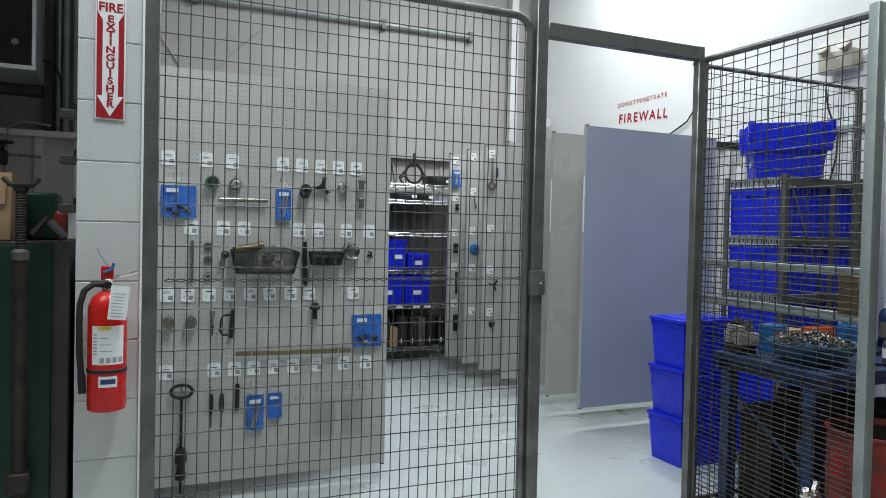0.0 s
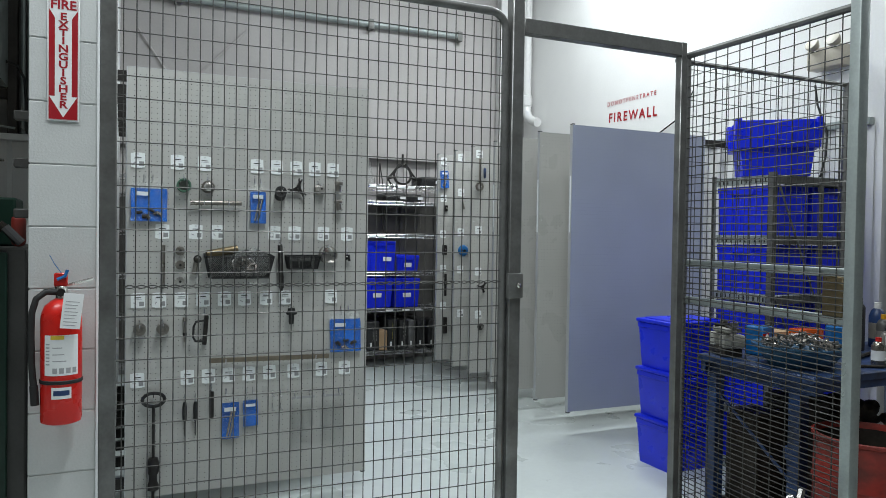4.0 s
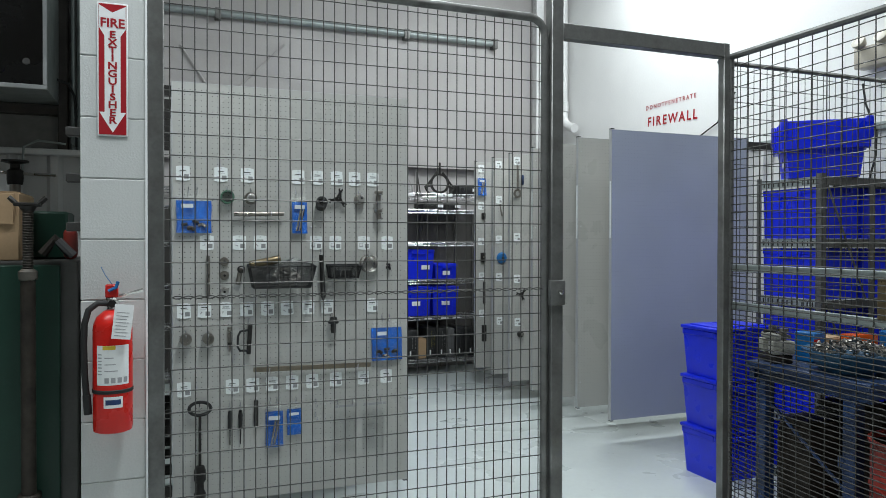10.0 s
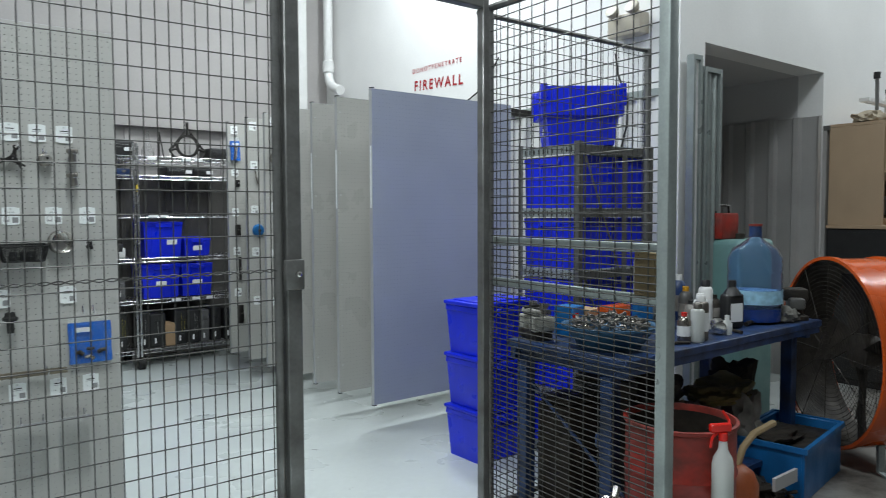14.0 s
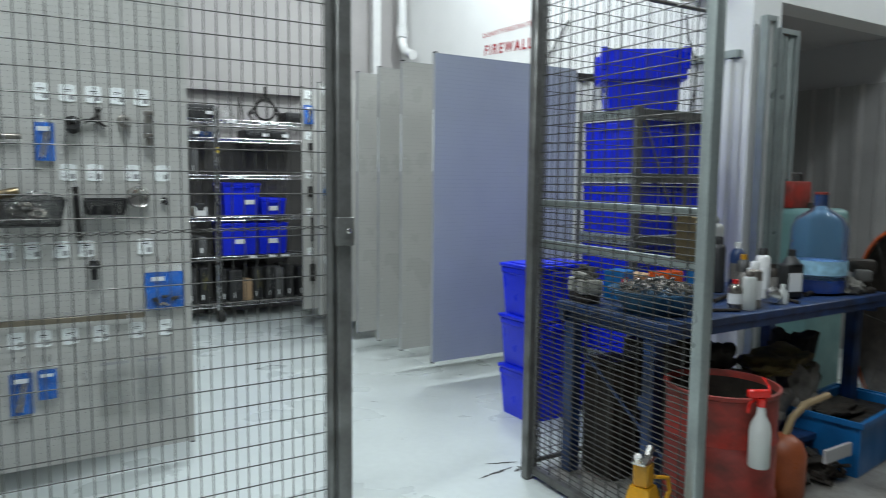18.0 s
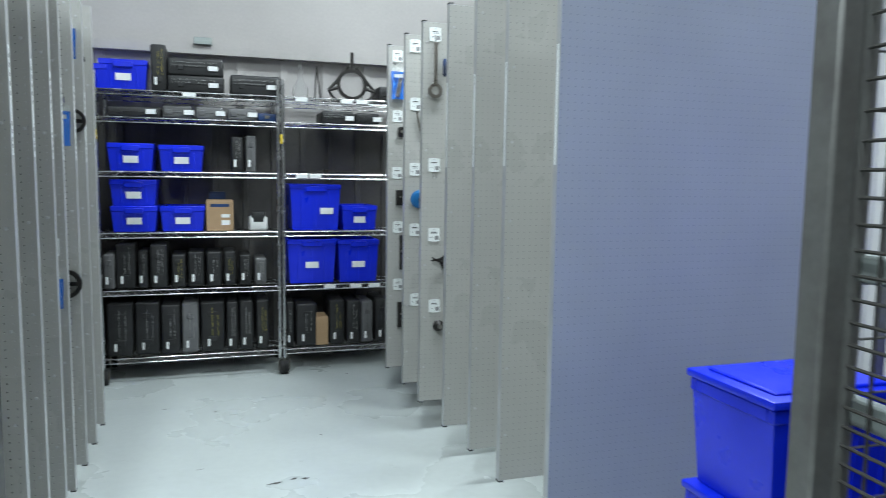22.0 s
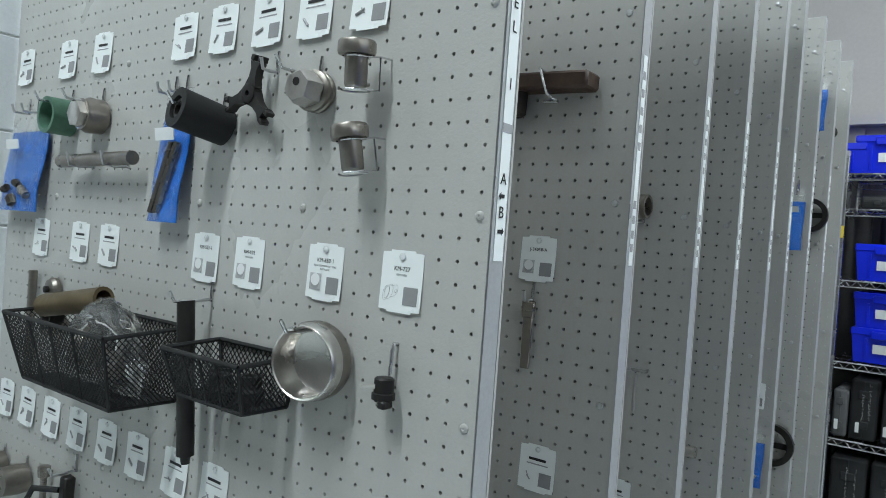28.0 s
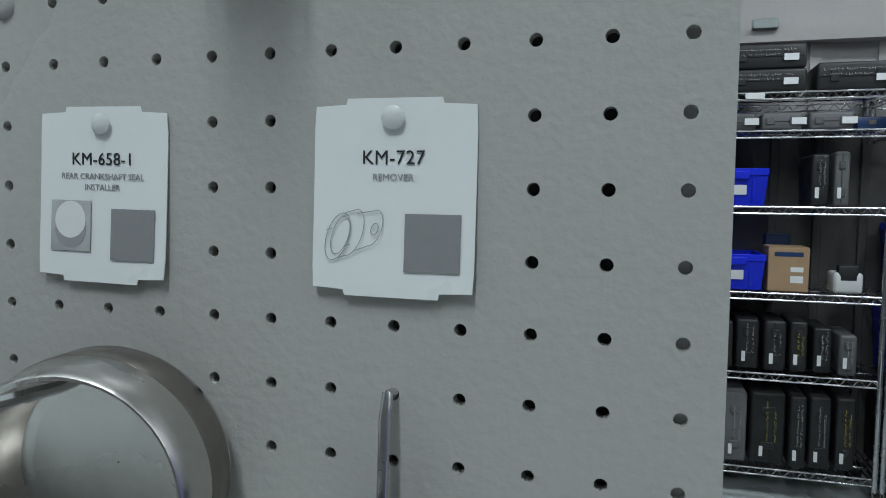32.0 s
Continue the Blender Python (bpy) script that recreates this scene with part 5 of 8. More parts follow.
wire_basket(0.597, 0.915, 1.155, 1.27, Y1, 0.135, "large black wire mesh basket holding bagged parts")
wire_basket(0.993, 1.156, 1.197, 1.264, Y1, 0.095, "small black wire mesh basket holding dark bushings")
bagp = thing("parts_bag", "crumpled clear plastic bag of parts in a basket", "bag", pose(0.775, Y1 - 0.065, 1.162) @ Matrix.Diagonal((1.28, 1.05, 0.92, 1)))
M_film = clear_mat("cloudy_film", (0.95, 0.97, 0.975), 0.12, 0.96, 1.12)
for side in (-1, 1):
    bm = bmesh.new()
    n_, k_ = 22, 18
    g = []
    for j in range(k_ + 1):
        v = j / k_
        row = []
        for i in range(n_ + 1):
            u = i / n_
            puff = (math.sin(math.pi * u) * math.sin(math.pi * min(1.0, v * 1.05))) ** 0.6
            crease = 0.010 * noise.noise(Vector((u * 4.5, v * 3.8, side * 2.0))) + 0.006 * noise.noise(Vector((u * 11, v * 9, side)))
            x = (u - 0.5) * 0.19 * (1 - 0.45 * v ** 2) + 0.03 * v
            row.append(bm.verts.new((x + 0.4 * crease, side * (0.036 * puff + crease * puff) - 0.012 * v, 0.004 + 0.150 * v - 0.02 * (2 * u - 1) ** 2 * v + crease)))
        g.append(row)
    for j in range(k_):
        for i in range(n_):
            q = (g[j][i], g[j][i + 1], g[j + 1][i + 1], g[j + 1][i])
            bm.faces.new(q if side < 0 else q[::-1])
    part("film", bm, M_film, bagp, "crumpled clear film", smooth=True).visible_shadow = False
part("hose_clamp", lathem([(0.042, -0.006), (0.044, -0.006), (0.044, 0.006), (0.042, 0.006)], 36, pose(0.0, -0.004, 0.062, 62, 20, 0), True), M_steelbright, bagp, "bright steel band inside the bag")
bm = bmesh.new()
for i, (a, b, c) in enumerate(((-0.03, 0, 0.05), (0.03, 0.005, 0.045), (0.0, -0.01, 0.085))):
    lathe(bm, [(0.012, 0), (0.024, 0), (0.024, 0.018), (0.012, 0.018)], 14, pose(a, b, c, 70 * i, 25), True)
part("fittings", bm, M_steel, bagp, "steel fittings inside")
pipe2 = thing("bronze_bushing", "bronze-coloured bushing tube lying in a basket", "tool", pose(0.69, Y1 - 0.06, 1.285, 0, 80, 10))
part("tube", lathem([(0.014, -0.09), (0.019, -0.09), (0.020, 0.06), (0.014, 0.06)], 18, None, True), M_brass, pipe2)
for i, (x, y) in enumerate(((1.05, -0.035), (1.085, -0.06), (1.115, -0.035))):
    q = thing("rubber_bushing", "dark rubber bushing in a small basket", "bushing", pose(x - 0.01, Y1 + y, 1.20), "bushings")
    part("body", lathem([(0.008, 0), (0.018, 0), (0.019, 0.014), (0.015, 0.018), (0.015, 0.034), (0.008, 0.034)], 18, None, True), M_rubber, q)
    part("core", lathem([(0.004, 0.002), (0.0075, 0.002), (0.0075, 0.03), (0.004, 0.03)], 12, None, True), M_grime, q)
bb = thing("drift_bar", "black oxide steel drift bar hung upright", "tool", pose(0.972, Y1 - 0.034, 1.085, 2, -3, 0))
part("bar", tubem([(0, 0, 0.012), (0, 0, 0.232)], 0.0125, 12), M_dark, bb)
part("tip", tubem([(0, 0, 0), (0, 0, 0.014)], 0.006, 10, 0.008), M_dark, bb)
hook(0.962, 1.318, Y1, 0.07)
pot = thing("seal_installer_cup", "bright machined aluminium installer cup on a hook", "tool", pose(1.208, Y1 - 0.009, 1.270, 0, 0, 11) @ Matrix.Diagonal((1.02, 0.78, 1.02, 1)))
part("cup", lathem([(0.040, 0.002), (0.046, 0.006), (0.047, 0.034), (0.0455, 0.044), (0.045, 0.053), (0.0435, 0.055), (0.0418, 0.053), (0.0405, 0.014), (0.039, 0.008), (0.035, 0.005), (0.0003, 0.005), (0.0003, 0.002)], 64, OUT, True), M_steelbright, pot, smooth=False)
part("knurled_band", lathem([(0.0468, 0.010), (0.0476, 0.012), (0.0476, 0.030), (0.0468, 0.032)], 64, OUT, True), M_steel, pot)
hook(1.203, 1.309, Y1, 0.075, 0.012, 0.0026, False)
dk_ = part("peg_hook", tubem([(0, 0.004, 0), (0, -0.006, 0.001), (0, -0.009, -0.006), (0, -0.011, -0.042), (0, -0.019, -0.048)], 0.0022, 10), M_chrome, None)
dk_.matrix_basis = pose(PINX, Y1, PINZ - 4 * INCH)
tagged(dk_, "chrome drop hook in a pegboard hole", "hook", "peg hooks")
cp = thing("remover_clip", "black steel remover block on a chrome hook", "tool", pose(PINX + 0.001, Y1 - 0.020, PINZ - 4 * INCH - 0.036))
part("collar", lathem([(0.0003, 0.0), (0.0095, 0.0), (0.0115, -0.002), (0.0115, -0.017), (0.0135, -0.018), (0.0135, -0.025), (0.0003, -0.025)], 24), M_dark, cp)
part("lug", boxm(0.001, -0.0125, -0.034, 0.0125, 0.004, -0.0245, 0.002), M_dark, cp)
part("lug", boxm(-0.0125, -0.004, -0.030, -0.005, 0.010, -0.0245, 0.002), M_dark, cp)
part("peg", tubem([(-0.004, -0.010, -0.010), (-0.016, -0.016, -0.011), (-0.019, -0.017, -0.011)], 0.0026, 8), M_steelbright, cp)
# row 3
for x in (0.308, 0.410):
    r3 = thing("steel_collar", "worn bare steel collar on a hook", "tool", pose(x, Y1, 0.912))
    part("collar", lathem([(0.015, 0.004), (0.027, 0.004), (0.029, 0.02), (0.027, 0.05), (0.015, 0.05)], 24, OUT, True), M_steel, r3)
    part("cap", lathem([(0.0145, 0.01), (0.0145, 0.044), (0.004, 0.046)], 16, OUT), M_steel, r3)
    hook(x, 0.926, Y1, 0.07)
bo = thing("puller_bolt", "steel puller bolt hung upright", "tool", pose(0.511, Y1 - 0.016, 0.842))
part("shank", tubem([(0, 0, 0), (0, 0, 0.1)], 0.006, 10), M_steel, bo)
part("head", lathem([(0.010, 0.1), (0.011, 0.12), (0.004, 0.121)], 6), M_steel, bo)
part("nut", lathem([(0.010, 0.03), (0.010, 0.045), (0.004, 0.045)], 6), M_dark, bo)
hd = thing("handle_tool", "black steel handle with a looped grip", "tool", pose(0.60, Y1 - 0.02, 0.825, 0, 4, 0))
part("shaft", boxm(-0.010, -0.010, 0, 0.010, 0.010, 0.145, 0.003), M_dark, hd)
part("loop", tubem([(-0.008, -0.01, 0.12), (-0.05, -0.035, 0.115), (-0.06, -0.04, 0.09), (-0.058, -0.04, 0.04), (-0.045, -0.03, 0.02), (-0.008, -0.01, 0.018)], 0.0055, 8), M_rubber, hd)
hook(0.60, 0.975, Y1, 0.05)
bp = thing("oil_plug", "black stepped plug with a wide flange", "tool", pose(1.022, Y1 - 0.038, 0.912))
part("body", lathem([(0.003, 0), (0.012, 0.001), (0.0135, 0.048), (0.024, 0.050), (0.028, 0.054), (0.028, 0.062), (0.022, 0.066), (0.019, 0.070), (0.018, 0.082), (0.013, 0.083), (0.012, 0.070), (0.003, 0.070)], 28), M_rubber, bp)
hook(1.022, 0.99, Y1, 0.05)
single("flat_bar", "long flat bronze-grey steel bar on two hooks", "tool", boxm(-0.30, -0.003, -0.012, 0.30, 0.003, 0.012, 0.0015), mat("bronze_grey_steel", (0.26, 0.22, 0.165), 0.42, 0.6, vary=0.15, scale=9), 0.923, Y1 - 0.03, 0.742, 0, 0.8, 0)
hook(0.70, 0.734, Y1, 0.05, 0.02)
hook(1.15, 0.728, Y1, 0.05, 0.02)
# row 4
tha = thing("slide_hammer", "black slide hammer with a T handle, hung upright", "tool", pose(0.371, Y1 - 0.03, 0.074))
pts = [(0.05 * math.cos(a * math.pi / 8), 0, 0.50 + 0.032 * math.sin(a * math.pi / 8)) for a in range(17)]
part("grip", tubem(pts, 0.008, 8), M_rubber, tha)
part("rod", tubem([(0, 0, 0.0), (0, 0, 0.47)], 0.007, 10), M_dark, tha)
part("weight", lathem([(0.008, 0.06), (0.026, 0.07), (0.028, 0.09), (0.018, 0.11), (0.018, 0.14), (0.028, 0.155), (0.028, 0.20), (0.02, 0.222), (0.008, 0.225)], 20), M_dark, tha)
hook(0.371, 0.575, Y1, 0.06)
for x in (0.512, 0.562):
    sd = thing("screwdriver_tool", "slim black-handled driver hung upright", "tool", pose(x, Y1 - 0.018, 0.382))
    part("handle", lathem([(0.004, 0.07), (0.010, 0.08), (0.011, 0.14), (0.008, 0.165), (0.003, 0.167)], 14), M_rubber, sd)
    part("blade", tubem([(0, 0, 0), (0, 0, 0.075)], 0.003, 8), M_dark, sd)
    hook(x, 0.556, Y1, 0.04)
sb = thing("short_bar", "short black steel block hung upright", "tool", pose(0.638, Y1 - 0.014, 0.456))
part("block", boxm(-0.010, -0.01, 0, 0.010, 0.01, 0.135, 0.003), M_dark, sb)
hook(0.638, 0.6, Y1, 0.04)
for x in (0.957,):
    for z in (0.545, 0.478):
        hook(x - 0.02, z, Y1, 0.06)
        hook(x + 0.02, z, Y1, 0.06)
for x0 in (1.09, 1.245):
    cb = thing("clear_parts_bag", "clear plastic bag hung from hooks, nearly empty", "bag", pose(x0, Y1 - 0.03, 0.53))
    bm = bmesh.new()
    n, k = 6, 8
    g = [[bm.verts.new(((i / n - 0.5) * 0.12, 0.004 * math.sin(5 * i / n + 7 * j / k), -0.2 * j / k)) for i in range(n + 1)] for j in range(k + 1)]
    for j in range(k):
        for i in range(n):
            bm.faces.new((g[j][i], g[j + 1][i], g[j + 1][i + 1], g[j][i + 1]))
    ob = part("film", bm, M_clear, cb, "clear film", smooth=True)
    part("header_strip", boxm(-0.06, -0.002, -0.006, 0.06, 0.002, 0.006), M_grey, cb)
    hook(x0 - 0.04, 0.532, Y1, 0.045)
    hook(x0 + 0.04, 0.532, Y1, 0.045)

# ---- tools on the leaves behind ----
Y2, Y3, Y4, Y5, Y6, Y7, Y8, Y9 = LEFT_Y[1:]
for x, z, ti in ((1.187, 1.438, ""), (1.293, 1.438, "J-34058-A"), (1.130, 1.112, ""), (1.319, 1.112, ""), (1.179, 0.772, ""), (1.279, 0.774, ""), (1.10, 1.79, ""), (1.16, 1.79, "")):
    tag(x, z, Y2, ti)
for x, z in ((1.246, 1.763), (1.288, 1.340), (1.323, 0.994), (1.20, 1.0), (1.30, 0.65)):
    tag(x, z, Y3)
for x, z in ((1.302, 1.379), (1.30, 1.05), (1.30, 1.66)):
    tag(x, z, Y4)
for x, z, y in ((1.358, 1.436, Y6), (1.383, 1.105, Y6), (1.346, 1.05, Y9)):
    tag(x, z, y)
wd = thing("wooden_tool_block", "oily wooden bar with a steel pin and cup", "tool", pose(1.245, Y2 - 0.03, 1.680, 0, 2, 0))
part("bar", boxm(-0.14, -0.022, -0.012, 0.135, 0.022, 0.014, 0.004), mat("oily_dark_wood", (0.07, 0.035, 0.02), 0.55, vary=0.3, scale=20, bump=0.3), wd)
part("pin", tubem([(-0.045, 0, 0.03), (-0.045, 0, -0.06), (-0.055, 0, -0.125)], 0.007, 8, 0.003), M_dark, wd)
part("cup", lathem([(0.016, -0.05), (0.022, -0.045), (0.022, -0.012), (0.004, -0.012)], 18), M_grime, wd)
part("head", boxm(-0.085, -0.02, 0.0145, -0.04, 0.02, 0.032, 0.004), M_dark, wd)
part("strap", tubem([(0.05, 0.03, 0.016), (0.055, -0.02, 0.018), (0.075, -0.028, -0.022), (0.09, -0.026, -0.032)], 0.0022, 7), M_chrome, wd, "chrome hook over the bar")
part("peg", tubem([(0.06, -0.010, -0.030), (0.085, -0.010, -0.030)], 0.0025, 6), M_chrome, wd)
sl = thing("feeler_tool", "slim grey steel strip on a hook", "tool", pose(1.289, Y2 - 0.012, 1.236))
part("blade", boxm(-0.008, -0.002, 0, 0.008, 0.002, 0.09, 0.001), M_steel, sl)
part("tab", boxm(-0.011, -0.004, 0.08, 0.011, 0.004, 0.107, 0.002), M_steel, sl)
hook(1.289, 1.345, Y2, 0.03)
pouch(1.272, 1.368, 0.80, 0.985, Y2, "dark", "blue zip pouch holding brass fittings")
dk = thing("filter_wrench", "black strap wrench with a white-lettered arm", "tool", pose(1.185, Y2 - 0.045, 0.932))
part("band", lathem([(0.044, -0.02), (0.05, -0.02), (0.05, 0.02), (0.044, 0.02)], 24, None, True), M_rubber, dk)
part("arm", boxm(-0.055, -0.05, 0.04, 0.05, -0.03, 0.062, 0.004), M_dark, dk)
part("lettered_plate", boxm(-0.04, -0.052, 0.043, 0.035, -0.05, 0.058), M_label, dk)
dk.rotation_euler = (0, 0, 0)
hook(1.185, 1.0, Y2, 0.05)
for z0, z1 in ((1.47, 1.62), (1.30, 1.42), (1.15, 1.36)):
    kx = thing("dark_driver", "dark steel driver hung upright behind the edge", "tool", pose(1.118, Y2 - 0.03, z0))
    part("shank", lathem([(0.008, 0), (0.012, (z1 - z0) * 0.3), (0.016, (z1 - z0) * 0.6), (0.018, z1 - z0), (0.004, z1 - z0)], 12), M_dark, kx)
    hook(1.118, z1 + 0.004, Y2, 0.05)
pp = thing("grey_sleeve", "grey steel sleeve lying on two wire hooks", "tool", pose(1.30, Y3 - 0.035, 1.515))
part("sleeve", lathem([(0.017, -0.065), (0.022, -0.065), (0.022, 0.06), (0.017, 0.06)], 22, pose(0, 0, 0, 0, 90, 0), True), M_steel, pp)
hook(1.315, 1.49, Y3, 0.06, 0.02)
hook(1.34, 1.49, Y3, 0.06, 0.02)
for x, z0_, le_, r_ in ((1.277, 1.133, 0.066, 0.009), (1.315, 1.112, 0.096, 0.010), (1.358, 1.14, 0.07, 0.003)):
    tb2 = thing("small_punch", "small bright steel sleeve hung on a wire rail", "tool", pose(x, Y3 - 0.03, z0_))
    part("shank", tubem([(0, 0, 0), (0, 0, le_)], r_, 12), M_steelpale, tb2, smooth=True)
    part("loop", tubem([(0, 0, le_), (0, 0, 1.215 - z0_)], 0.0018, 6), M_chrome, tb2)
wrl = thing("wire_rail", "chrome wire rail on the pegboard", "hook", pose(0, Y3, 1.212))
part("rail", tubem([(1.255, -0.03, 0), (1.38, -0.03, 0.004)], 0.003, 8), M_chrome, wrl)
for x in (1.26, 1.37):
    part("arm", tubem([(x, 0.004, 0.002), (x, -0.03, 0.002)], 0.0026, 7), M_chrome, wrl)
pin4 = thing("slide_pin", "dark steel pin with a bright head on a hook", "tool", pose(1.30, Y4 - 0.02, 1.013))
part("shaft", tubem([(0.0, 0, 0), (0.075, 0, 0.004)], 0.0065, 10), M_dark, pin4)
part("head", tubem([(0.072, 0, 0.004), (0.094, 0, 0.005)], 0.012, 12), M_steelbright, pin4)
hook(1.35, 1.03, Y4, 0.035)
bot4 = thing("glass_vial", "small clear vial in a wire holder", "vial", pose(1.305, Y4 - 0.025, 1.585))
part("vial", lathem([(0.010, 0), (0.011, 0.004), (0.011, 0.05), (0.006, 0.06), (0.001, 0.06)], 14), M_milky, bot4)
part("holder", tubem([(-0.012, 0.03, 0.01), (-0.012, -0.012, 0.0), (0.014, -0.012, 0.0), (0.014, 0.03, 0.01)], 0.0016, 6), M_chrome, bot4)
pl = thing("ring_pliers", "black-gripped ring pliers hung open", "pliers", pose(1.317, Y3 - 0.014, 0.80))
for s in (-1, 1):
    part("grip", tubem([(s * 0.008, 0, 0.015), (s * 0.028, 0, 0.05), (s * 0.026, 0, 0.09)], 0.006, 8), M_rubber, pl)
    part("jaw", tubem([(-s * 0.004, 0, 0.015), (s * 0.010, 0, -0.03), (s * 0.012, 0, -0.065)], 0.006, 8, 0.003), M_steel, pl)
part("pivot", lathem([(0.010, -0.006), (0.010, 0.006), (0.002, 0.007)], 12, pose(0, 0, 0.012, 90)), M_steel, pl)
hook(1.30, 0.89, Y3, 0.03)
hook(1.335, 0.89, Y3, 0.03)
ga = thing("cable_coil", "coil of black cable on a hook", "cable", pose(1.325, Y4 - 0.025, 1.215))
bm = bmesh.new()
for i in range(4):
    tube(bm, [((0.032 + 0.002 * i) * math.cos(a * math.pi / 10), -0.006 * i, (0.036 - 0.002 * i) * math.sin(a * math.pi / 10)) for a in range(21)], 0.004, 6, False)
part("coil", bm, M_rubber, ga)
hook(1.325, 1.25, Y4, 0.04)
sp = thing("bronze_spool", "bronze-coloured spool on a hook", "tool", pose(1.325, Y4, 1.11))
part("spool", lathem([(0.018, 0.005), (0.018, 0.012), (0.012, 0.016), (0.012, 0.05), (0.018, 0.054), (0.018, 0.06), (0.004, 0.06)], 18, OUT), M_brass, sp)
hook(1.30, 1.045, Y4, 0.05)
pouch(1.27, 1.345, 0.63, 0.835, Y4, None, "blue zip pouch with a white label")
for x, z, y in ((1.325, 1.79, Y5), (1.34, 1.51, Y5), (1.325, 0.905, Y5)):
    ex = thing("expander_plug", "black rubber plug on a hook", "tool", pose(x, y, z))
    part("plug", lathem([(0.016, 0.006), (0.018, 0.03), (0.012, 0.034), (0.010, 0.06), (0.004, 0.06)], 16, OUT), M_rubber, ex)
    hook(x, z + 0.02, y, 0.06)
pouch(1.345, 1.42, 0.84, 0.975, Y6, "dark", "blue zip pouch on a far leaf")
pouch(1.33, 1.40, 0.55, 0.70, Y6, None, "blue zip pouch low on a far leaf")
for x, z in ((1.36, 1.535), (1.385, 1.225)):
    sh = thing("bright_socket", "bright steel socket on a hook", "tool", pose(x, Y6, z))
    part("socket", lathem([(0.008, 0.008), (0.018, 0.008), (0.02, 0.04), (0.012, 0.045), (0.012, 0.02)], 16, OUT, True), M_steelbright, sh)
    hook(x, z + 0.02, Y6, 0.05)
for x, z, y, r in ((1.385, 0.895, Y7, 0.062), (1.39, 1.59, Y8, 0.055)):
    rg = thing("pulley_holder", "round black pulley holder hung on a leaf", "tool", pose(x, y - 0.006, z))
    part("ring", lathem([(r * 0.72, 0), (r, 0), (r, 0.02), (r * 0.72, 0.02)], 28, OUT, True), M_dark, rg)
    part("web", boxm(-r * 0.74, -0.012, -0.008, r * 0.74, -0.004, 0.008), M_dark, rg)
    hook(x, z + r * 0.8, y, 0.04)
pouch(1.36, 1.42, 1.47, 1.64, Y7, None, "narrow blue zip pouch on a far leaf")
pouch(1.31, 1.41, 1.86, 2.02, Y8, "dark", "blue zip pouch high on a far leaf")
hook(1.39, 1.905, Y9, 0.04)
single("small_fitting", "small dark fitting on a far leaf", "tool", lathem([(0.018, 0.003), (0.02, 0.02), (0.01, 0.03), (0.003, 0.03)], 14, OUT), M_grime, 1.39, Y9, 1.90)
single("small_fitting", "small dark clip on a far leaf", "tool", boxm(-0.008, -0.012, -0.03, 0.008, 0.0, 0.03, 0.003), M_dark, 1.36, Y9, 0.87)

# right-hand leaves
R5, R6, R7 = RIGHT_Y[4:]
for x, z, y in ((3.080, 2.13, R5), (3.082, 1.465, R5), (3.085, 1.10, R5), (3.092, 0.72, R5), (3.070, 2.13, R6), (3.075, 1.81, R6), (3.075, 1.445, R6), (3.077, 1.10, R6), (3.085, 0.695, R6),
                (3.062, 2.13, R7), (3.063, 1.77, R7), (3.063, 1.425, R7), (3.070, 1.09, R7), (3.074, 0.73, R7)):
    tag(x, z - 0.01, y, curl=0.003)
wr = thing("clear_bagged_wrench", "steel wrench in a clear bag on a leaf", "tool", pose(3.078, R5 - 0.02, 1.74))
part("shank", boxm(-0.009, -0.004, 0.10, 0.009, 0.004, 0.31, 0.003), M_steel, wr)
part("ring", lathem([(0.022, -0.006), (0.038, -0.006), (0.038, 0.006), (0.022, 0.006)], 22, pose(0, 0, 0.065, 90), True), M_steel, wr)
hook(3.078, 2.06, R5, 0.03)
hook(3.08, 1.36, R5, 0.05)
s2 = copy_thing(sta, pose(3.118, R5 - 0.018, 0.925, 0, 40, 0))
kn = thing("round_adapter", "dark round adapter on a leaf", "tool", pose(3.112, R5, 0.575))
part("body", lathem([(0.028, 0.004), (0.03, 0.02), (0.02, 0.036), (0.012, 0.045), (0.003, 0.045)], 22, OUT), M_dark, kn)
part("face", lathem([(0.012, 0.045), (0.012, 0.05), (0.004, 0.05)], 14, OUT), M_steelbright, kn)
bd = thing("blue_disc_tool", "blue plastic disc tool on a leaf", "tool", pose(3.10, R6, 1.236))
part("disc", lathem([(0.05, 0.004), (0.052, 0.012), (0.04, 0.03), (0.01, 0.034)], 26, OUT), M_crate, bd)
part("hub", lathem([(0.012, 0.03), (0.012, 0.045), (0.003, 0.045)], 14, OUT), M_dark, bd)
ck = thing("curved_bar", "curved grey steel bar on a leaf", "tool", pose(3.085, R6 - 0.012, 1.62))
part("bar", tubem([(0.02, 0, 0), (0.004, 0, 0.06), (-0.004, 0, 0.11)], 0.009, 8, 0.004), M_steel, ck)
pouch(3.018, 3.104, 1.83, 2.03, R7, "rod", "bright blue zip pouch high on a leaf")
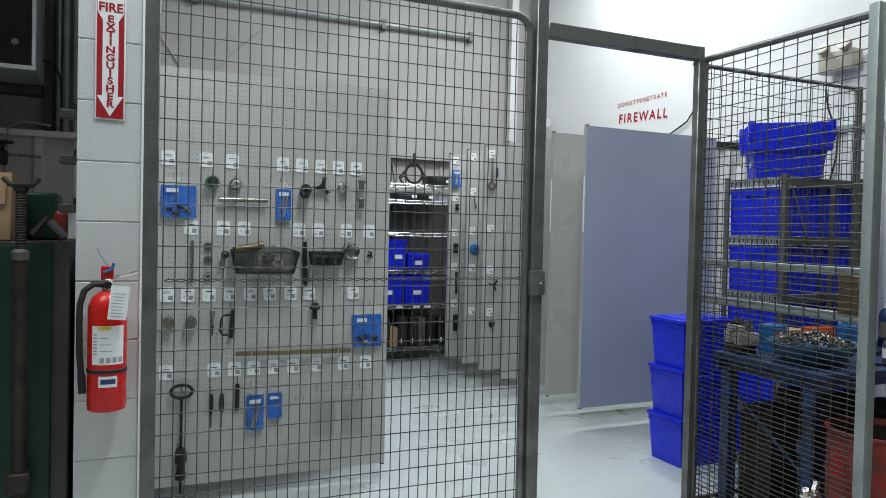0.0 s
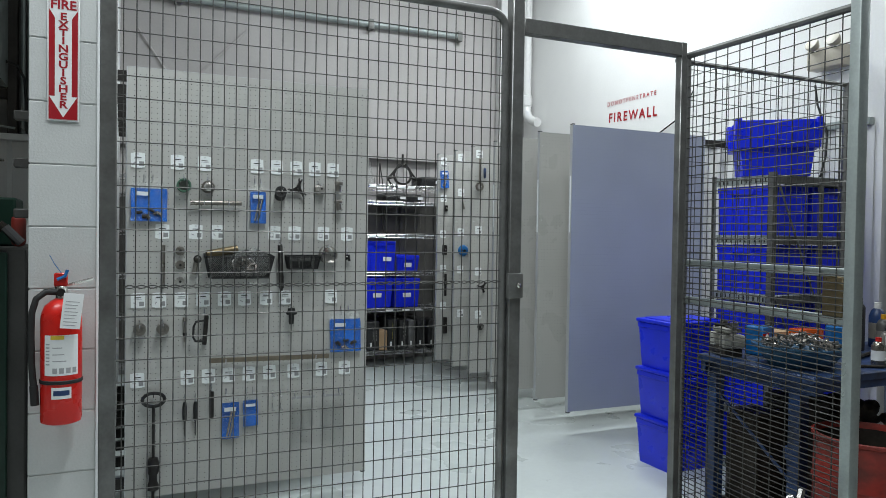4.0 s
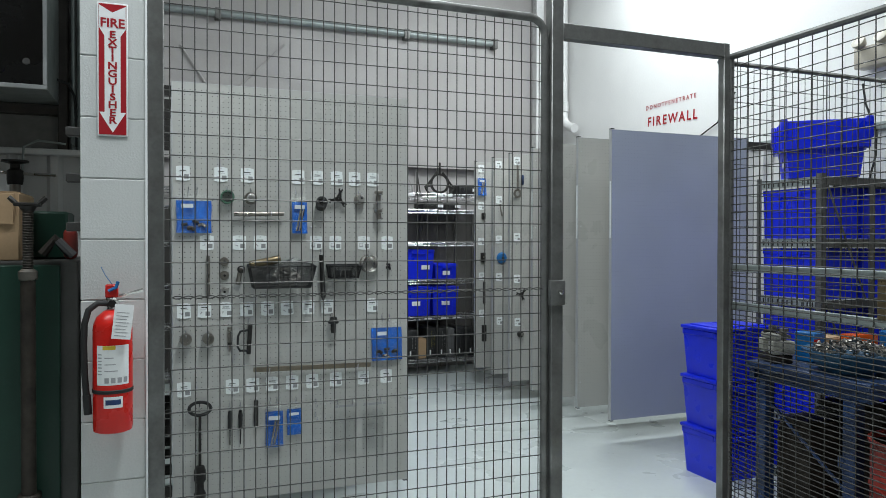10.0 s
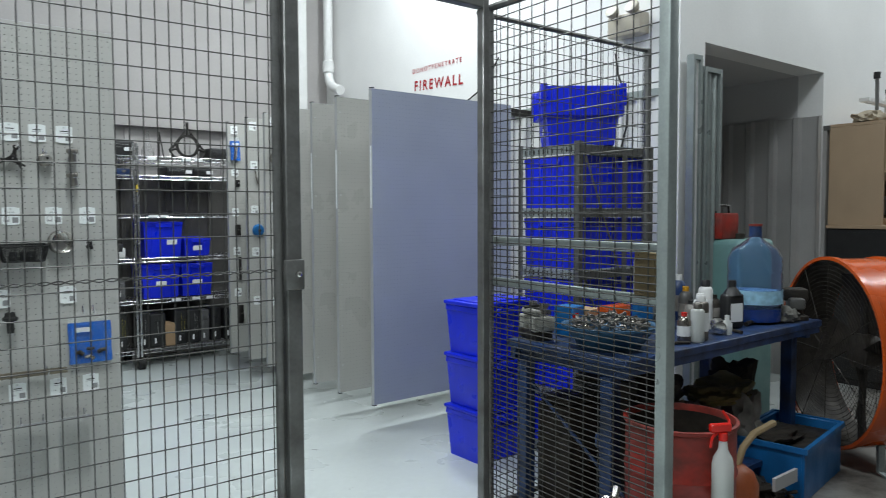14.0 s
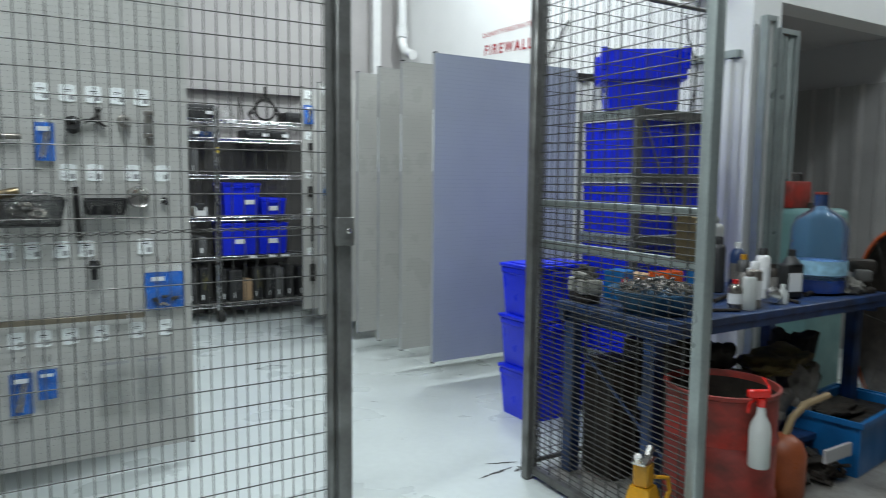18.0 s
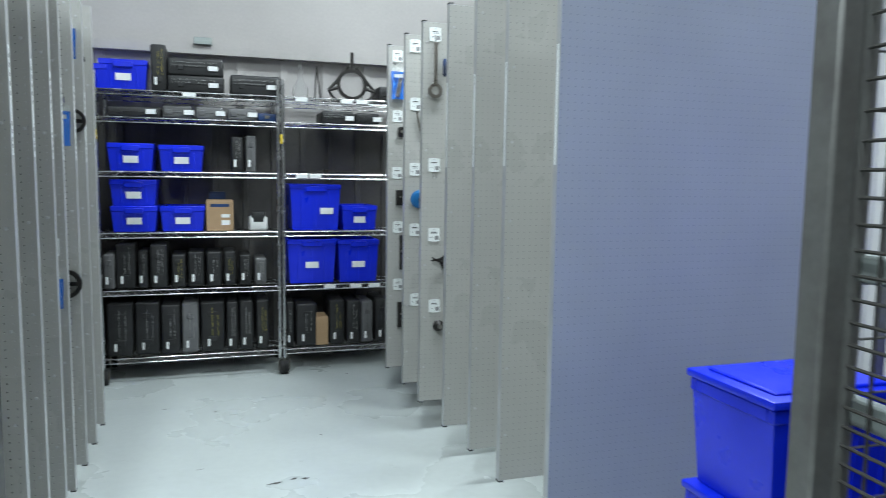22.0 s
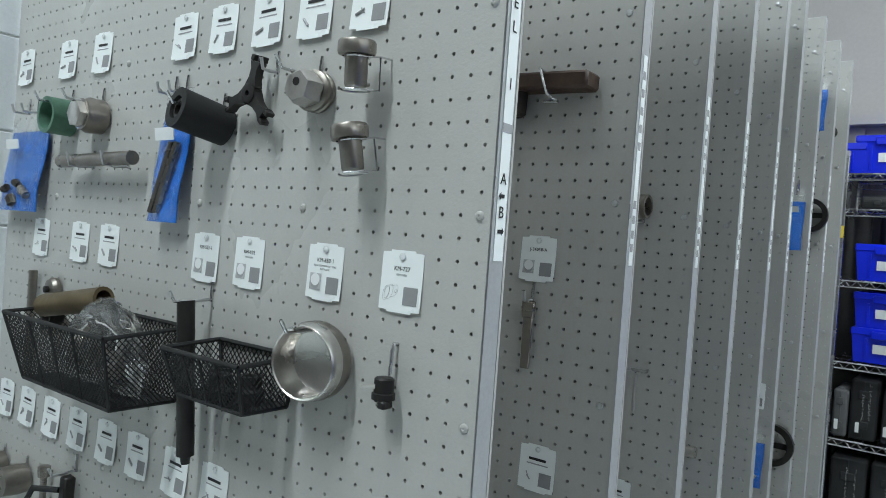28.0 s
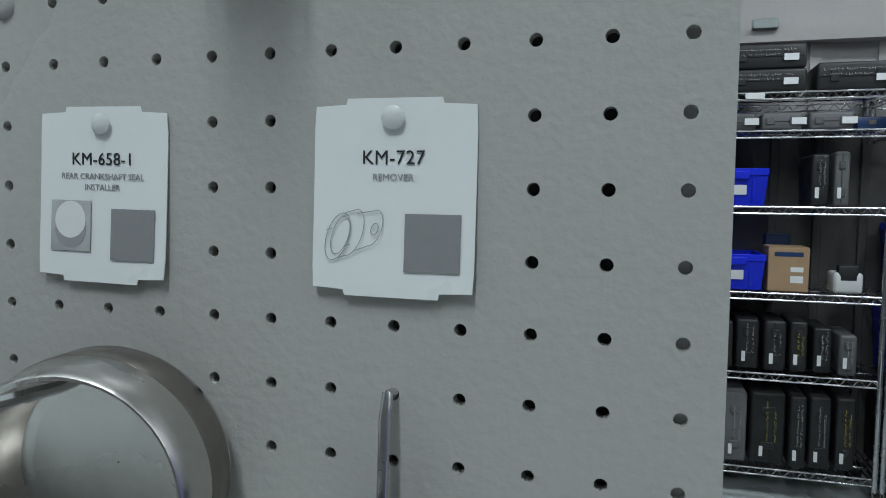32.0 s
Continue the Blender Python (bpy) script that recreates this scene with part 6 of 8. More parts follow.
for nm, lb_, x0, z0, x1, z1 in (("black_block", "black steel block on a leaf", 3.055, 1.185, 3.10, 1.28), ("black_bar", "long black bar on a leaf", 3.08, 0.785, 3.10, 1.0), ("black_clamp", "black clamp with a bright screw", 3.068, 0.42, 3.112, 0.58), ("dark_adapter", "dark adapter on a leaf", 3.065, 1.605, 3.1, 1.665)):
    th_ = thing(nm, lb_, "tool", pose((x0 + x1) / 2, R7 + 0.001, z0))
    part("body", boxm(-(x1 - x0) / 2, -0.03, 0, (x1 - x0) / 2, 0.0, z1 - z0, 0.006, 2), M_dark, th_)
    part("fitting", lathem([(0.008, 0.03), (0.008, 0.036), (0.002, 0.036)], 12, pose(0, 0, (z1 - z0) * 0.55, 90)), M_steelbright, th_)
single("red_tool", "small blue-handled driver on a leaf", "tool", lathem([(0.004, -0.05), (0.011, -0.04), (0.012, 0.03), (0.006, 0.04)], 12), M_blue, 3.13, R5 - 0.014, 1.93)


# ---- totes and rack inside the cage ----
for k in range(3):
    tote(0.42, 0.29, 0.272, pose(3.35, 3.29, 0.0 + 0.297 * k, 0, 0, 0), True, "blue plastic tote with a lid, in a stack of three", group="stacked totes", ribs=4, sign=False)
    
lab = thing("tote_label", "small white label on the bottom tote", "label", pose(3.166, 3.295, 0.055, 0, -7, 0))
part("card", boxm(-0.002, -0.035, -0.014, 0.0, 0.035, 0.014), M_label, lab)
RX, RY = 3.575, 2.83
rack = thing("steel_rack", "galvanised angle rack full of blue totes", "rack", pose(RX, RY, 0))
RW, RD, RH = 0.66, 0.46, 1.765
for x in (0, RW - 0.035):
    for y in (0, RD - 0.035):
        bm = bmesh.new()
        ya, xa = (0.0, 0.0) if y == 0 else (y + 0.032, 0.0), (0.0 if x == 0 else x + 0.032)
        box(bm, x, ya[0], 0, x + 0.035, ya[0] + 0.003, RH)
        box(bm, xa, y + (0.003 if y == 0 else 0), 0, xa + 0.003, y + (0.035 if y == 0 else 0.032), RH)
        part("upright", bm, M_galv, rack)
part("upright", boxm(RW * 0.56, -0.004, 0.0, RW * 0.56 + 0.035, -0.001, RH - 0.05), M_galv, rack)
RZ = [0.06, 0.385, 0.725, 1.065, 1.405, 1.75]
slot = None
for z in RZ:
    sh = part("shelf", boxm(0.004, 0.004, z - 0.006, RW - 0.004, RD - 0.004, z, 0.002), M_galvdoor, rack)
    for a in ((0.003, 0.036, 0.0045, RD - 0.036), (RW - 0.0045, 0.036, RW - 0.003, RD - 0.036)):
        part("side_beam", boxm(a[0], a[1], z - 0.05, a[2], a[3], z - 0.007), M_galvdoor, sh, "slotted pale steel beam")
    for k in range(11):
        if slot is None:
            slot = part("slot", boxm(-0.0008, -0.004, -0.013, 0.0, 0.004, 0.013), M_dark, sh).data
            ob = sh.children[-1]
        else:
            ob = new("slot", slot)
            ob.parent = sh
        ob.location = (0.0026, 0.055 + k * (RD - 0.11) / 10, z - 0.028)
    part("front_beam", boxm(0.036, 0.0005, z - 0.05, RW - 0.036, 0.0025, z - 0.007), M_galv, sh)
part("brace", tubem([(RW * 0.52, -0.006, 1.05), (0.04, -0.006, 1.70)], 0.006, 6), M_galv, rack)
part("brace", tubem([(RW * 0.52, -0.006, 0.40), (0.04, -0.006, 1.04)], 0.006, 6), M_galv, rack)
for i, z in enumerate(RZ[:-1]):
    for fx in (0.26, 0.76):
        tote(RD - 0.05, RW * 0.46, RZ[i + 1] - z - 0.058, pose(RX + RW * fx, RY + RD / 2, z + 0.001, 0, 0, -90), False, "blue plastic tote on a galvanised rack", group="rack totes", ribs=6, sign=False, k=0.95)


def flared_tote(w, d, h, m, label):
    """A distribution tote: a narrow ribbed body under a deep flared skirt with lugs at its corners."""
    th = thing("tote", label, "tote", m, "rack totes")
    bm = bmesh.new()
    taper(bm, w * 0.80, d * 0.78, w * 0.88, d * 0.86, 0, h * 0.52)
    bmesh.ops.recalc_face_normals(bm, faces=bm.faces)
    part("body", bm, M_tote, th)
    t, z0 = 0.012, h * 0.50
    bm = bmesh.new()
    for a in ((-w / 2, -d / 2, w / 2, -d / 2 + t), (-w / 2, d / 2 - t, w / 2, d / 2), (-w / 2, -d / 2 + t, -w / 2 + t, d / 2 - t), (w / 2 - t, -d / 2 + t, w / 2, d / 2 - t)):
        box(bm, a[0], a[1], z0, a[2], a[3], h, 0.003)
    box(bm, -w / 2 + t, -d / 2 + t, z0, w / 2 - t, d / 2 - t, z0 + 0.008)
    part("skirt", bm, M_tote, th)
    for sx_ in (-1, 1):
        for sy_ in (-1, 1):
            part("corner_lug", boxm(min(sx_ * w * 0.44, sx_ * (w / 2 + 0.010)), min(sy_ * d * 0.40, sy_ * (d / 2 + 0.010)), h * 0.66, max(sx_ * w * 0.44, sx_ * (w / 2 + 0.010)), max(sy_ * d * 0.40, sy_ * (d / 2 + 0.010)), h + 0.012, 0.006, 2), M_tote, th)
    for k in range(5):
        x = (k - 2) * w * 0.17
        for sy_ in (-1, 1):
            part("rib", boxm(x - 0.004, min(sy_ * d / 2, sy_ * (d / 2 + 0.008)), z0, x + 0.004, max(sy_ * d / 2, sy_ * (d / 2 + 0.008)), h - 0.01, 0.001), M_tote, th)
    for k in range(4):
        y = (k - 1.5) * d * 0.2
        for sx_ in (-1, 1):
            part("rib", boxm(min(sx_ * w / 2, sx_ * (w / 2 + 0.008)), y - 0.004, z0, max(sx_ * w / 2, sx_ * (w / 2 + 0.008)), y + 0.004, h - 0.01, 0.001), M_tote, th)
    part("label", boxm(-w * 0.405 - 0.010, -0.03, h * 0.22, -w * 0.405 - 0.008, 0.03, h * 0.33), M_label, th, "small white label")
    return th


flared_tote(0.45, 0.36, 0.32, pose(RX + 0.20, RY + 0.19, RZ[-1] + 0.001, 0, 0, -38), "empty blue plastic tote set askew on the rack")

# cable on the firewall, pipe in the corner, conduit and lamps
cb = tagged(part("wall_cable", tubem([(XF - 0.012, 4.55, 2.62), (XF - 0.012, 4.75, 2.40), (XF - 0.012, 4.95, 2.32), (XF - 0.012, 5.15, 2.27)], 0.006, 6), M_rubber, None), "thin dark cable on the white wall", "cable")
tagged(part("hanging_cable", tubem([(XF - 0.05, 3.36, 2.44), (XF - 0.06, 3.33, 2.30), (XF - 0.06, 3.25, 2.10), (XF - 0.055, 3.26, 1.95), (XF - 0.06, 3.30, 1.80), (XF - 0.055, 3.28, 1.62)], 0.007, 7), M_rubber, None), "black cable hanging down the ribbed cage wall", "cable")
wb = thing("wall_bracket", "dark steel bracket on the cage wall", "bracket", pose(XF - 0.04, 4.42, 2.14))
part("arm", boxm(-0.10, -0.01, -0.012, 0.04, 0.01, 0.012), M_dark, wb)
part("tip", boxm(-0.13, -0.02, -0.02, -0.10, 0.02, 0.02, 0.003), M_dark, wb)
pipe = thing("drain_pipe", "white plastic drain pipe in the corner", "pipe", pose(XF - 0.11, 7.12, 0))
part("riser", tubem([(0, 0, 2.9), (0, 0, CEIL)], 0.05, 16), M_pvc, pipe, smooth=True)
part("collar", lathem([(0.05, 2.87), (0.062, 2.88), (0.062, 2.99), (0.05, 3.0)], 18), M_pvc, pipe)
part("elbow", tubem([(0, 0, 2.92), (0, -0.005, 2.82), (0.0, -0.05, 2.74), (0.0, -0.14, 2.69), (0.0, -0.25, 2.66)], 0.05, 14), M_pvc, pipe, smooth=True)
pipe_b = thing("white_column", "white painted steel column at the back wall", "column", pose(4.22, YB - 0.16, 0))
part("flange", boxm(-0.045, -0.02, 0.0, 0.045, 0.0, CEIL - 0.002), M_pvc, pipe_b)
part("web", boxm(-0.006, 0.0, 0.0, 0.006, 0.158, CEIL - 0.002), M_pvc, pipe_b)
cond = thing("conduit", "grey steel conduit along the back wall", "conduit", pose(0, YB - 0.05, 3.63))
part("pipe", tubem([(XL, 0, 0), (3.72, 0, 0)], 0.035, 10), M_galvdoor, cond)
for x in (0.7, 2.65, 3.7):
    part("clip", boxm(x - 0.03, -0.042, -0.06, x + 0.03, 0.05, 0.05, 0.004), M_galv, cond)
br = thing("wall_brace", "thin steel wind brace on the back wall", "brace", pose(0, YB - 0.012, 0))
part("rod", tubem([(0.25, 0, 2.25), (1.35, 0, 3.4)], 0.012, 6), M_backwall, br)
part("rod", tubem([(1.05, 0, 2.25), (0.35, 0, 3.3)], 0.012, 6), M_backwall, br)
for x in np.arange(0.35, 4.5, 0.305):
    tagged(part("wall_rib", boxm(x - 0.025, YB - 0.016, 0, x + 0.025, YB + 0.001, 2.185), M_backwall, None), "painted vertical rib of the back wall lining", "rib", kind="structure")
jb = thing("junction_box", "small grey junction box on the wall girt", "box", pose(1.93, YB - 0.12, 2.25))
part("body", boxm(-0.06, 0, -0.0, 0.06, 0.05, 0.05, 0.004), M_galvdoor, jb)
M_beige = mat("beige_plastic", (0.46, 0.42, 0.34), 0.5, vary=0.08, bump=0.05)
em = thing("emergency_light", "twin-head emergency light on the cage wall", "lamp", pose(XF - 0.045, 3.25, 2.62))
part("body", boxm(-0.07, -0.13, -0.09, 0.033, 0.13, 0.05, 0.01, 2), M_beige, em)
for y in (-0.08, 0.08):
    part("head", lathem([(0.03, 0), (0.045, 0.03), (0.045, 0.05), (0.02, 0.055)], 16, pose(-0.05, y, 0.06, 0, -60, 0)), M_beige, em, "beige plastic lamp head")
for lx, ly, ll, al, w in LAMPS:
    lf = thing("ceiling_light", "long white fluorescent ceiling fitting", "ceiling light", pose(lx, ly, CEIL, 0, 0, 90 if al else 0), "ceiling lights")
    part("housing", boxm(-ll / 2, -0.14, -0.07, ll / 2, 0.14, 0.0, 0.006), M_white, lf)
    for s in (-1, 1):
        part("tube_lamp", tubem([(-ll / 2 + 0.03, s * 0.07, -0.09), (ll / 2 - 0.03, s * 0.07, -0.09)], 0.019, 10), M_diff, lf, "glowing fluorescent tube")
    for s in (-1, 1):
        part("hanger", tubem([(s * ll * 0.4, 0, -0.002), (s * ll * 0.4, 0, 0.0)], 0.006, 6), M_galv, lf)

# ---- shop floor to the east ----
bench = thing("workbench", "blue painted steel workbench crowded with tools and bottles", "workbench", pose(2.86, 1.97, 0))
BW, BD = 1.66, 0.66
part("top", boxm(0, 0, 0.775, BW, BD, 0.81, 0.004), M_blue, bench)
part("front_rail", boxm(0.02, 0.004, 0.745, BW - 0.02, 0.03, 0.775), M_blue, bench)
part("back_rail", boxm(0.02, BD - 0.03, 0.72, BW - 0.02, BD, 0.775), M_blue, bench)
for x in (0.05, 1.55):
    part("end_rail", boxm(x, 0.03, 0.72, x + 0.04, BD - 0.03, 0.775), M_blue, bench)
    for y in (0.10, BD - 0.08):
        part("leg", boxm(x - 0.01, y, 0.0, x + 0.05, y + 0.06, 0.72, 0.003), M_blue, bench)
part("low_shelf", boxm(0.62, 0.03, 0.14, 1.50, BD - 0.03, 0.165), M_blue, bench)
part("cross_brace", tubem([(0.08, 0.02, 0.2), (0.08, BD - 0.06, 0.62)], 0.008, 6), M_blue, bench)

bz = 0.811
vi = thing("machine_vise", "cream and iron machine vise on the workbench", "vise", pose(2.955, 2.545, bz, 0, 0, -20) @ Matrix.Diagonal((0.9, 0.85, 0.95, 1)))
part("base", boxm(-0.05, -0.10, 0, 0.05, 0.10, 0.05, 0.008, 2), M_grime, vi)
M_cream = mat("cream_enamel", (0.44, 0.43, 0.38), 0.5, vary=0.22, scale=14, bump=0.2)
for y in (-0.075, 0.05):
    part("jaw", boxm(-0.06, y - 0.035, 0.045, 0.06, y + 0.035, 0.115, 0.012, 2), M_cream, vi, "cream painted jaw block")
    part("post", lathem([(0.014, 0.115), (0.014, 0.15), (0.022, 0.152), (0.022, 0.175), (0.004, 0.177)], 14, pose(0.01, y, 0)), M_steel, vi)
part("cross_block", boxm(-0.045, -0.10, 0.117, -0.012, 0.08, 0.145, 0.008, 2), M_cream, vi, "cream painted cross block")
part("screw", lathem([(0.012, -0.07), (0.012, 0.07)], 14, pose(0.035, -0.01, 0.132, 90)), M_steel, vi)
part("handle", tubem([(-0.07, -0.02, 0.155), (0.07, 0.0, 0.16)], 0.008, 8), M_dark, vi)
ba = thing("parts_basin", "blue plastic basin heaped with steel parts", "basin", pose(3.06, 2.21, bz))
part("bowl", lathem([(0.13, 0), (0.19, 0.085), (0.205, 0.088), (0.205, 0.096), (0.185, 0.094), (0.125, 0.012), (0.002, 0.012), (0.002, 0.0)], 32, None, True), mat("slate_blue_plastic", (0.03, 0.10, 0.19), 0.45, vary=0.1), ba, smooth=False)
bm = bmesh.new()
rr = random.Random(4)
for i in range(90):
    a, r = rr.uniform(0, 6.28), 0.165 * math.sqrt(rr.random())
    p = Vector((r * math.cos(a), r * math.sin(a), 0.085 + 0.045 * (1 - r / 0.165) + rr.uniform(-0.01, 0.012)))
    d = Vector((rr.uniform(-1, 1), rr.uniform(-1, 1), rr.uniform(-0.4, 0.4))).normalized() * rr.uniform(0.012, 0.04)
    tube(bm, [p - d, p + d], rr.uniform(0.003, 0.010), 6)
for i in range(25):
    a, r = rr.uniform(0, 6.28), 0.15 * math.sqrt(rr.random())
    lathe(bm, [(0.008, -0.004), (0.015, -0.004), (0.015, 0.004), (0.008, 0.004)], 10, pose(r * math.cos(a), r * math.sin(a), 0.095 + 0.045 * (1 - r / 0.165), rr.uniform(-70, 70), rr.uniform(-70, 70)), True)
hp = part("heap", bm, M_steel, ba, "heap of bright steel clamps and bolts")
hp["kind"] = "stuff"


def can(x, y, r, h, body, cap, label, lab=None, name="spray_can"):
    th = thing(name, label, "can", pose(x, y, bz))
    part("body", lathem([(r * 0.9, 0), (r, 0.004), (r, h * 0.8), (r * 0.85, h * 0.84), (r * 0.5, h * 0.88)], 20), body, th, smooth=False)
    part("cap", lathem([(r * 0.62, h * 0.86), (r * 0.62, h * 0.97), (r * 0.5, h), (r * 0.1, h)], 18), cap, th)
    if lab:
        part("label", lathem([(r * 1.01, h * 0.2), (r * 1.01, h * 0.62)], 20), lab, th)
    return th


can(3.50, 2.05, 0.033, 0.20, M_steel, M_white, "steel aerosol can without a lid", M_label)
can(3.56, 2.09, 0.033, 0.20, M_white, M_white, "white aerosol can with red print", M_label)
can(3.44, 2.03, 0.030, 0.17, M_milky, M_steel, "clear glass jar with a steel lid", None, "jar")
can(3.78, 2.20, 0.034, 0.24, M_white, M_black, "white spray can with a black nozzle", M_label)
can(3.74, 2.42, 0.034, 0.28, M_black, M_black, "dark tall bottle on the bench", None, "bottle")
can(3.62, 2.45, 0.04, 0.26, M_white, M_black, "white bottle with a black cap", None, "bottle")
single("steel_cup", "steel cup lying on its side", "cup", lathem([(0.026, 0), (0.030, 0.002), (0.034, 0.07), (0.030, 0.07), (0.024, 0.006), (0.002, 0.006), (0.002, 0.0)], 20, pose(0, 0, 0.034, 0, 85, 0), True), M_steelbright, 3.66, 2.05, bz, 0, 0, 40)
ob_ = thing("oil_bottle", "black plastic oil bottle with a white label", "bottle", pose(3.90, 2.13, bz, 0, 0, -15))
part("body", boxm(-0.055, -0.032, 0, 0.055, 0.032, 0.17, 0.016, 3), M_black, ob_)
part("shoulder", lathem([(0.045, 0.165), (0.03, 0.19), (0.016, 0.205), (0.004, 0.206)], 16), M_black, ob_)
part("cap", lathem([(0.019, 0.205), (0.019, 0.235), (0.004, 0.236)], 16), M_black, ob_)
part("label", boxm(-0.038, -0.0335, 0.035, 0.038, -0.0322, 0.125), M_label, ob_)
wj = thing("water_jug", "large clear blue water jug with a blue cap", "water jug", pose(4.19, 2.17, bz))
part("body", lathem([(0.11, 0), (0.132, 0.012), (0.134, 0.05), (0.130, 0.06), (0.134, 0.07), (0.134, 0.15), (0.130, 0.158), (0.134, 0.166), (0.134, 0.25), (0.129, 0.26), (0.134, 0.27), (0.132, 0.33), (0.11, 0.38), (0.05, 0.42), (0.03, 0.44), (0.028, 0.49), (0.024, 0.49), (0.024, 0.44), (0.045, 0.415), (0.105, 0.375), (0.128, 0.33), (0.130, 0.02), (0.105, 0.006), (0.002, 0.006), (0.002, 0.0)], 36, None, True), M_bottleblue, wj, "ribbed clear blue plastic")
part("cap", lathem([(0.033, 0.44), (0.031, 0.45), (0.031, 0.495), (0.004, 0.497)], 18), M_blue, wj)
part("seal_ring", lathem([(0.0325, 0.496), (0.0325, 0.507), (0.004, 0.509)], 18), M_redold, wj)
part("base_water", lathem([(0.0003, 0.008), (0.126, 0.012), (0.129, 0.03), (0.129, 0.075), (0.0003, 0.075)], 30), mat("deep_blue_moulded_base", (0.02, 0.10, 0.42), 0.3, vary=0.2, scale=14), wj, "deep blue moulded base")
part("label", lathem([(0.1355, 0.10), (0.1355, 0.17)], 36), mat("pale_blue_label", (0.35, 0.62, 0.80), 0.5, vary=0.2, scale=30), wj)
gr = thing("bench_vise", "greasy dark iron bench vise at the end of the workbench", "vise", pose(4.42, 2.07, bz, 0, 0, 35))
part("base", lathem([(0.07, 0), (0.07, 0.02), (0.045, 0.03), (0.04, 0.06), (0.004, 0.06)], 20), M_grime, gr)
part("body", boxm(-0.09, -0.04, 0.06, 0.05, 0.04, 0.12, 0.016, 2), M_darkframe, gr)
for x in (-0.02, 0.045):
    part("jaw", boxm(x - 0.02, -0.06, 0.10, x + 0.02, 0.06, 0.165, 0.012, 2), M_grime, gr)
part("slide", boxm(0.05, -0.025, 0.065, 0.13, 0.025, 0.11, 0.008), M_grime, gr)
part("screw", lathem([(0.012, 0.13), (0.02, 0.14), (0.02, 0.165), (0.004, 0.166)], 14, pose(0, 0, 0.088, 0, 90, 0)), M_steel, gr)
part("handle", tubem([(0.15, -0.07, 0.05), (0.15, 0.05, 0.13)], 0.007, 8), M_steelbright, gr)
rags = thing("rag_heap", "heap of grey greasy rags", "rags", pose(4.30, 2.06, bz))
bm = bmesh.new()
bmesh.ops.create_icosphere(bm, subdivisions=3, radius=1)
for v in bm.verts:
    k = 1 + 0.5 * noise.noise(v.co * 2.5)
    v.co = Vector((v.co.x * 0.08 * k, v.co.y * 0.06 * k, max(0, v.co.z * 0.05 * k + 0.03)))
part("cloth", bm, mat("dirty_cloth", (0.14, 0.135, 0.12), 0.9, vary=0.2, scale=20, bump=0.4), rags)
bx1 = carton(0.16, 0.12, 0.10, pose(3.30, 2.50, bz), "small tan cardboard box on the workbench", None, False)
pouchbox = thing("blue_box", "blue plastic parts box on the workbench", "box", pose(3.13, 2.50, bz, 0, 0, 10))
part("body", boxm(-0.05, -0.05, 0, 0.05, 0.05, 0.14, 0.004), M_crate, pouchbox)
part("red_band", boxm(-0.051, -0.0505, 0.06, 0.0, -0.0502, 0.11), M_red, pouchbox)
can(3.58, 2.42, 0.05, 0.16, M_crate, M_crate, "blue plastic bottle on the workbench", None, "bottle")
tr = thing("orange_tray", "orange plastic tray behind the basin", "tray", pose(3.36, 2.42, bz + 0.0, 0, 0, 0))
part("body", boxm(-0.08, -0.04, 0.0, 0.08, 0.04, 0.13, 0.008, 2), M_orange, tr)
fun = thing("clear_funnel", "clear measuring bottle on the bench", "bottle", pose(3.72, 2.05, bz))
part("body", lathem([(0.022, 0), (0.024, 0.05), (0.010, 0.07), (0.010, 0.09), (0.006, 0.09)], 14), M_milky, fun)

wjg = thing("white_jug", "cloudy white plastic jug at the back of the workbench", "jug", pose(3.80, 2.54, bz) @ Matrix.Diagonal((0.8, 0.9, 0.95, 1)))
bm = boxm(-0.10, -0.06, 0.0, 0.10, 0.06, 0.36, 0.03, 3)
part("body", bm, M_milkjug, wjg)
part("shoulder", boxm(-0.07, -0.045, 0.36, 0.07, 0.045, 0.395, 0.015, 2), M_milkjug, wjg)
part("cap", lathem([(0.024, 0.395), (0.024, 0.425), (0.004, 0.427)], 14), M_white, wjg)

# under the bench
for x, y, z, w, d, h, m_, lb_ in ((2.98, 2.36, 0.0, 0.20, 0.20, 0.52, M_grime, "greasy iron machine part under the bench"), (3.22, 2.36, 0.0, 0.26, 0.20, 0.58, M_darkframe, "dark tool box under the bench")):
    th_ = thing("stored_box", lb_, "box", pose(x, y, z), "things under the bench")
    part("body", boxm(0, 0, 0, w, d, h, 0.02, 2), m_, th_)
    part("lid", boxm(0.01, 0.01, h, w - 0.01, d - 0.01, h + 0.03, 0.006), M_grime, th_)
M_murky = mat("murky_plastic_bag", (0.30, 0.28, 0.25), 0.4, vary=0.25, scale=9, bump=0.6, bscale=30, tint=(0.10, 0.09, 0.08))
M_sack = mat("grimy_yellow_sack", (0.22, 0.16, 0.045), 0.7, vary=0.3, scale=8, bump=0.5, bscale=40, tint=(0.07, 0.055, 0.03))


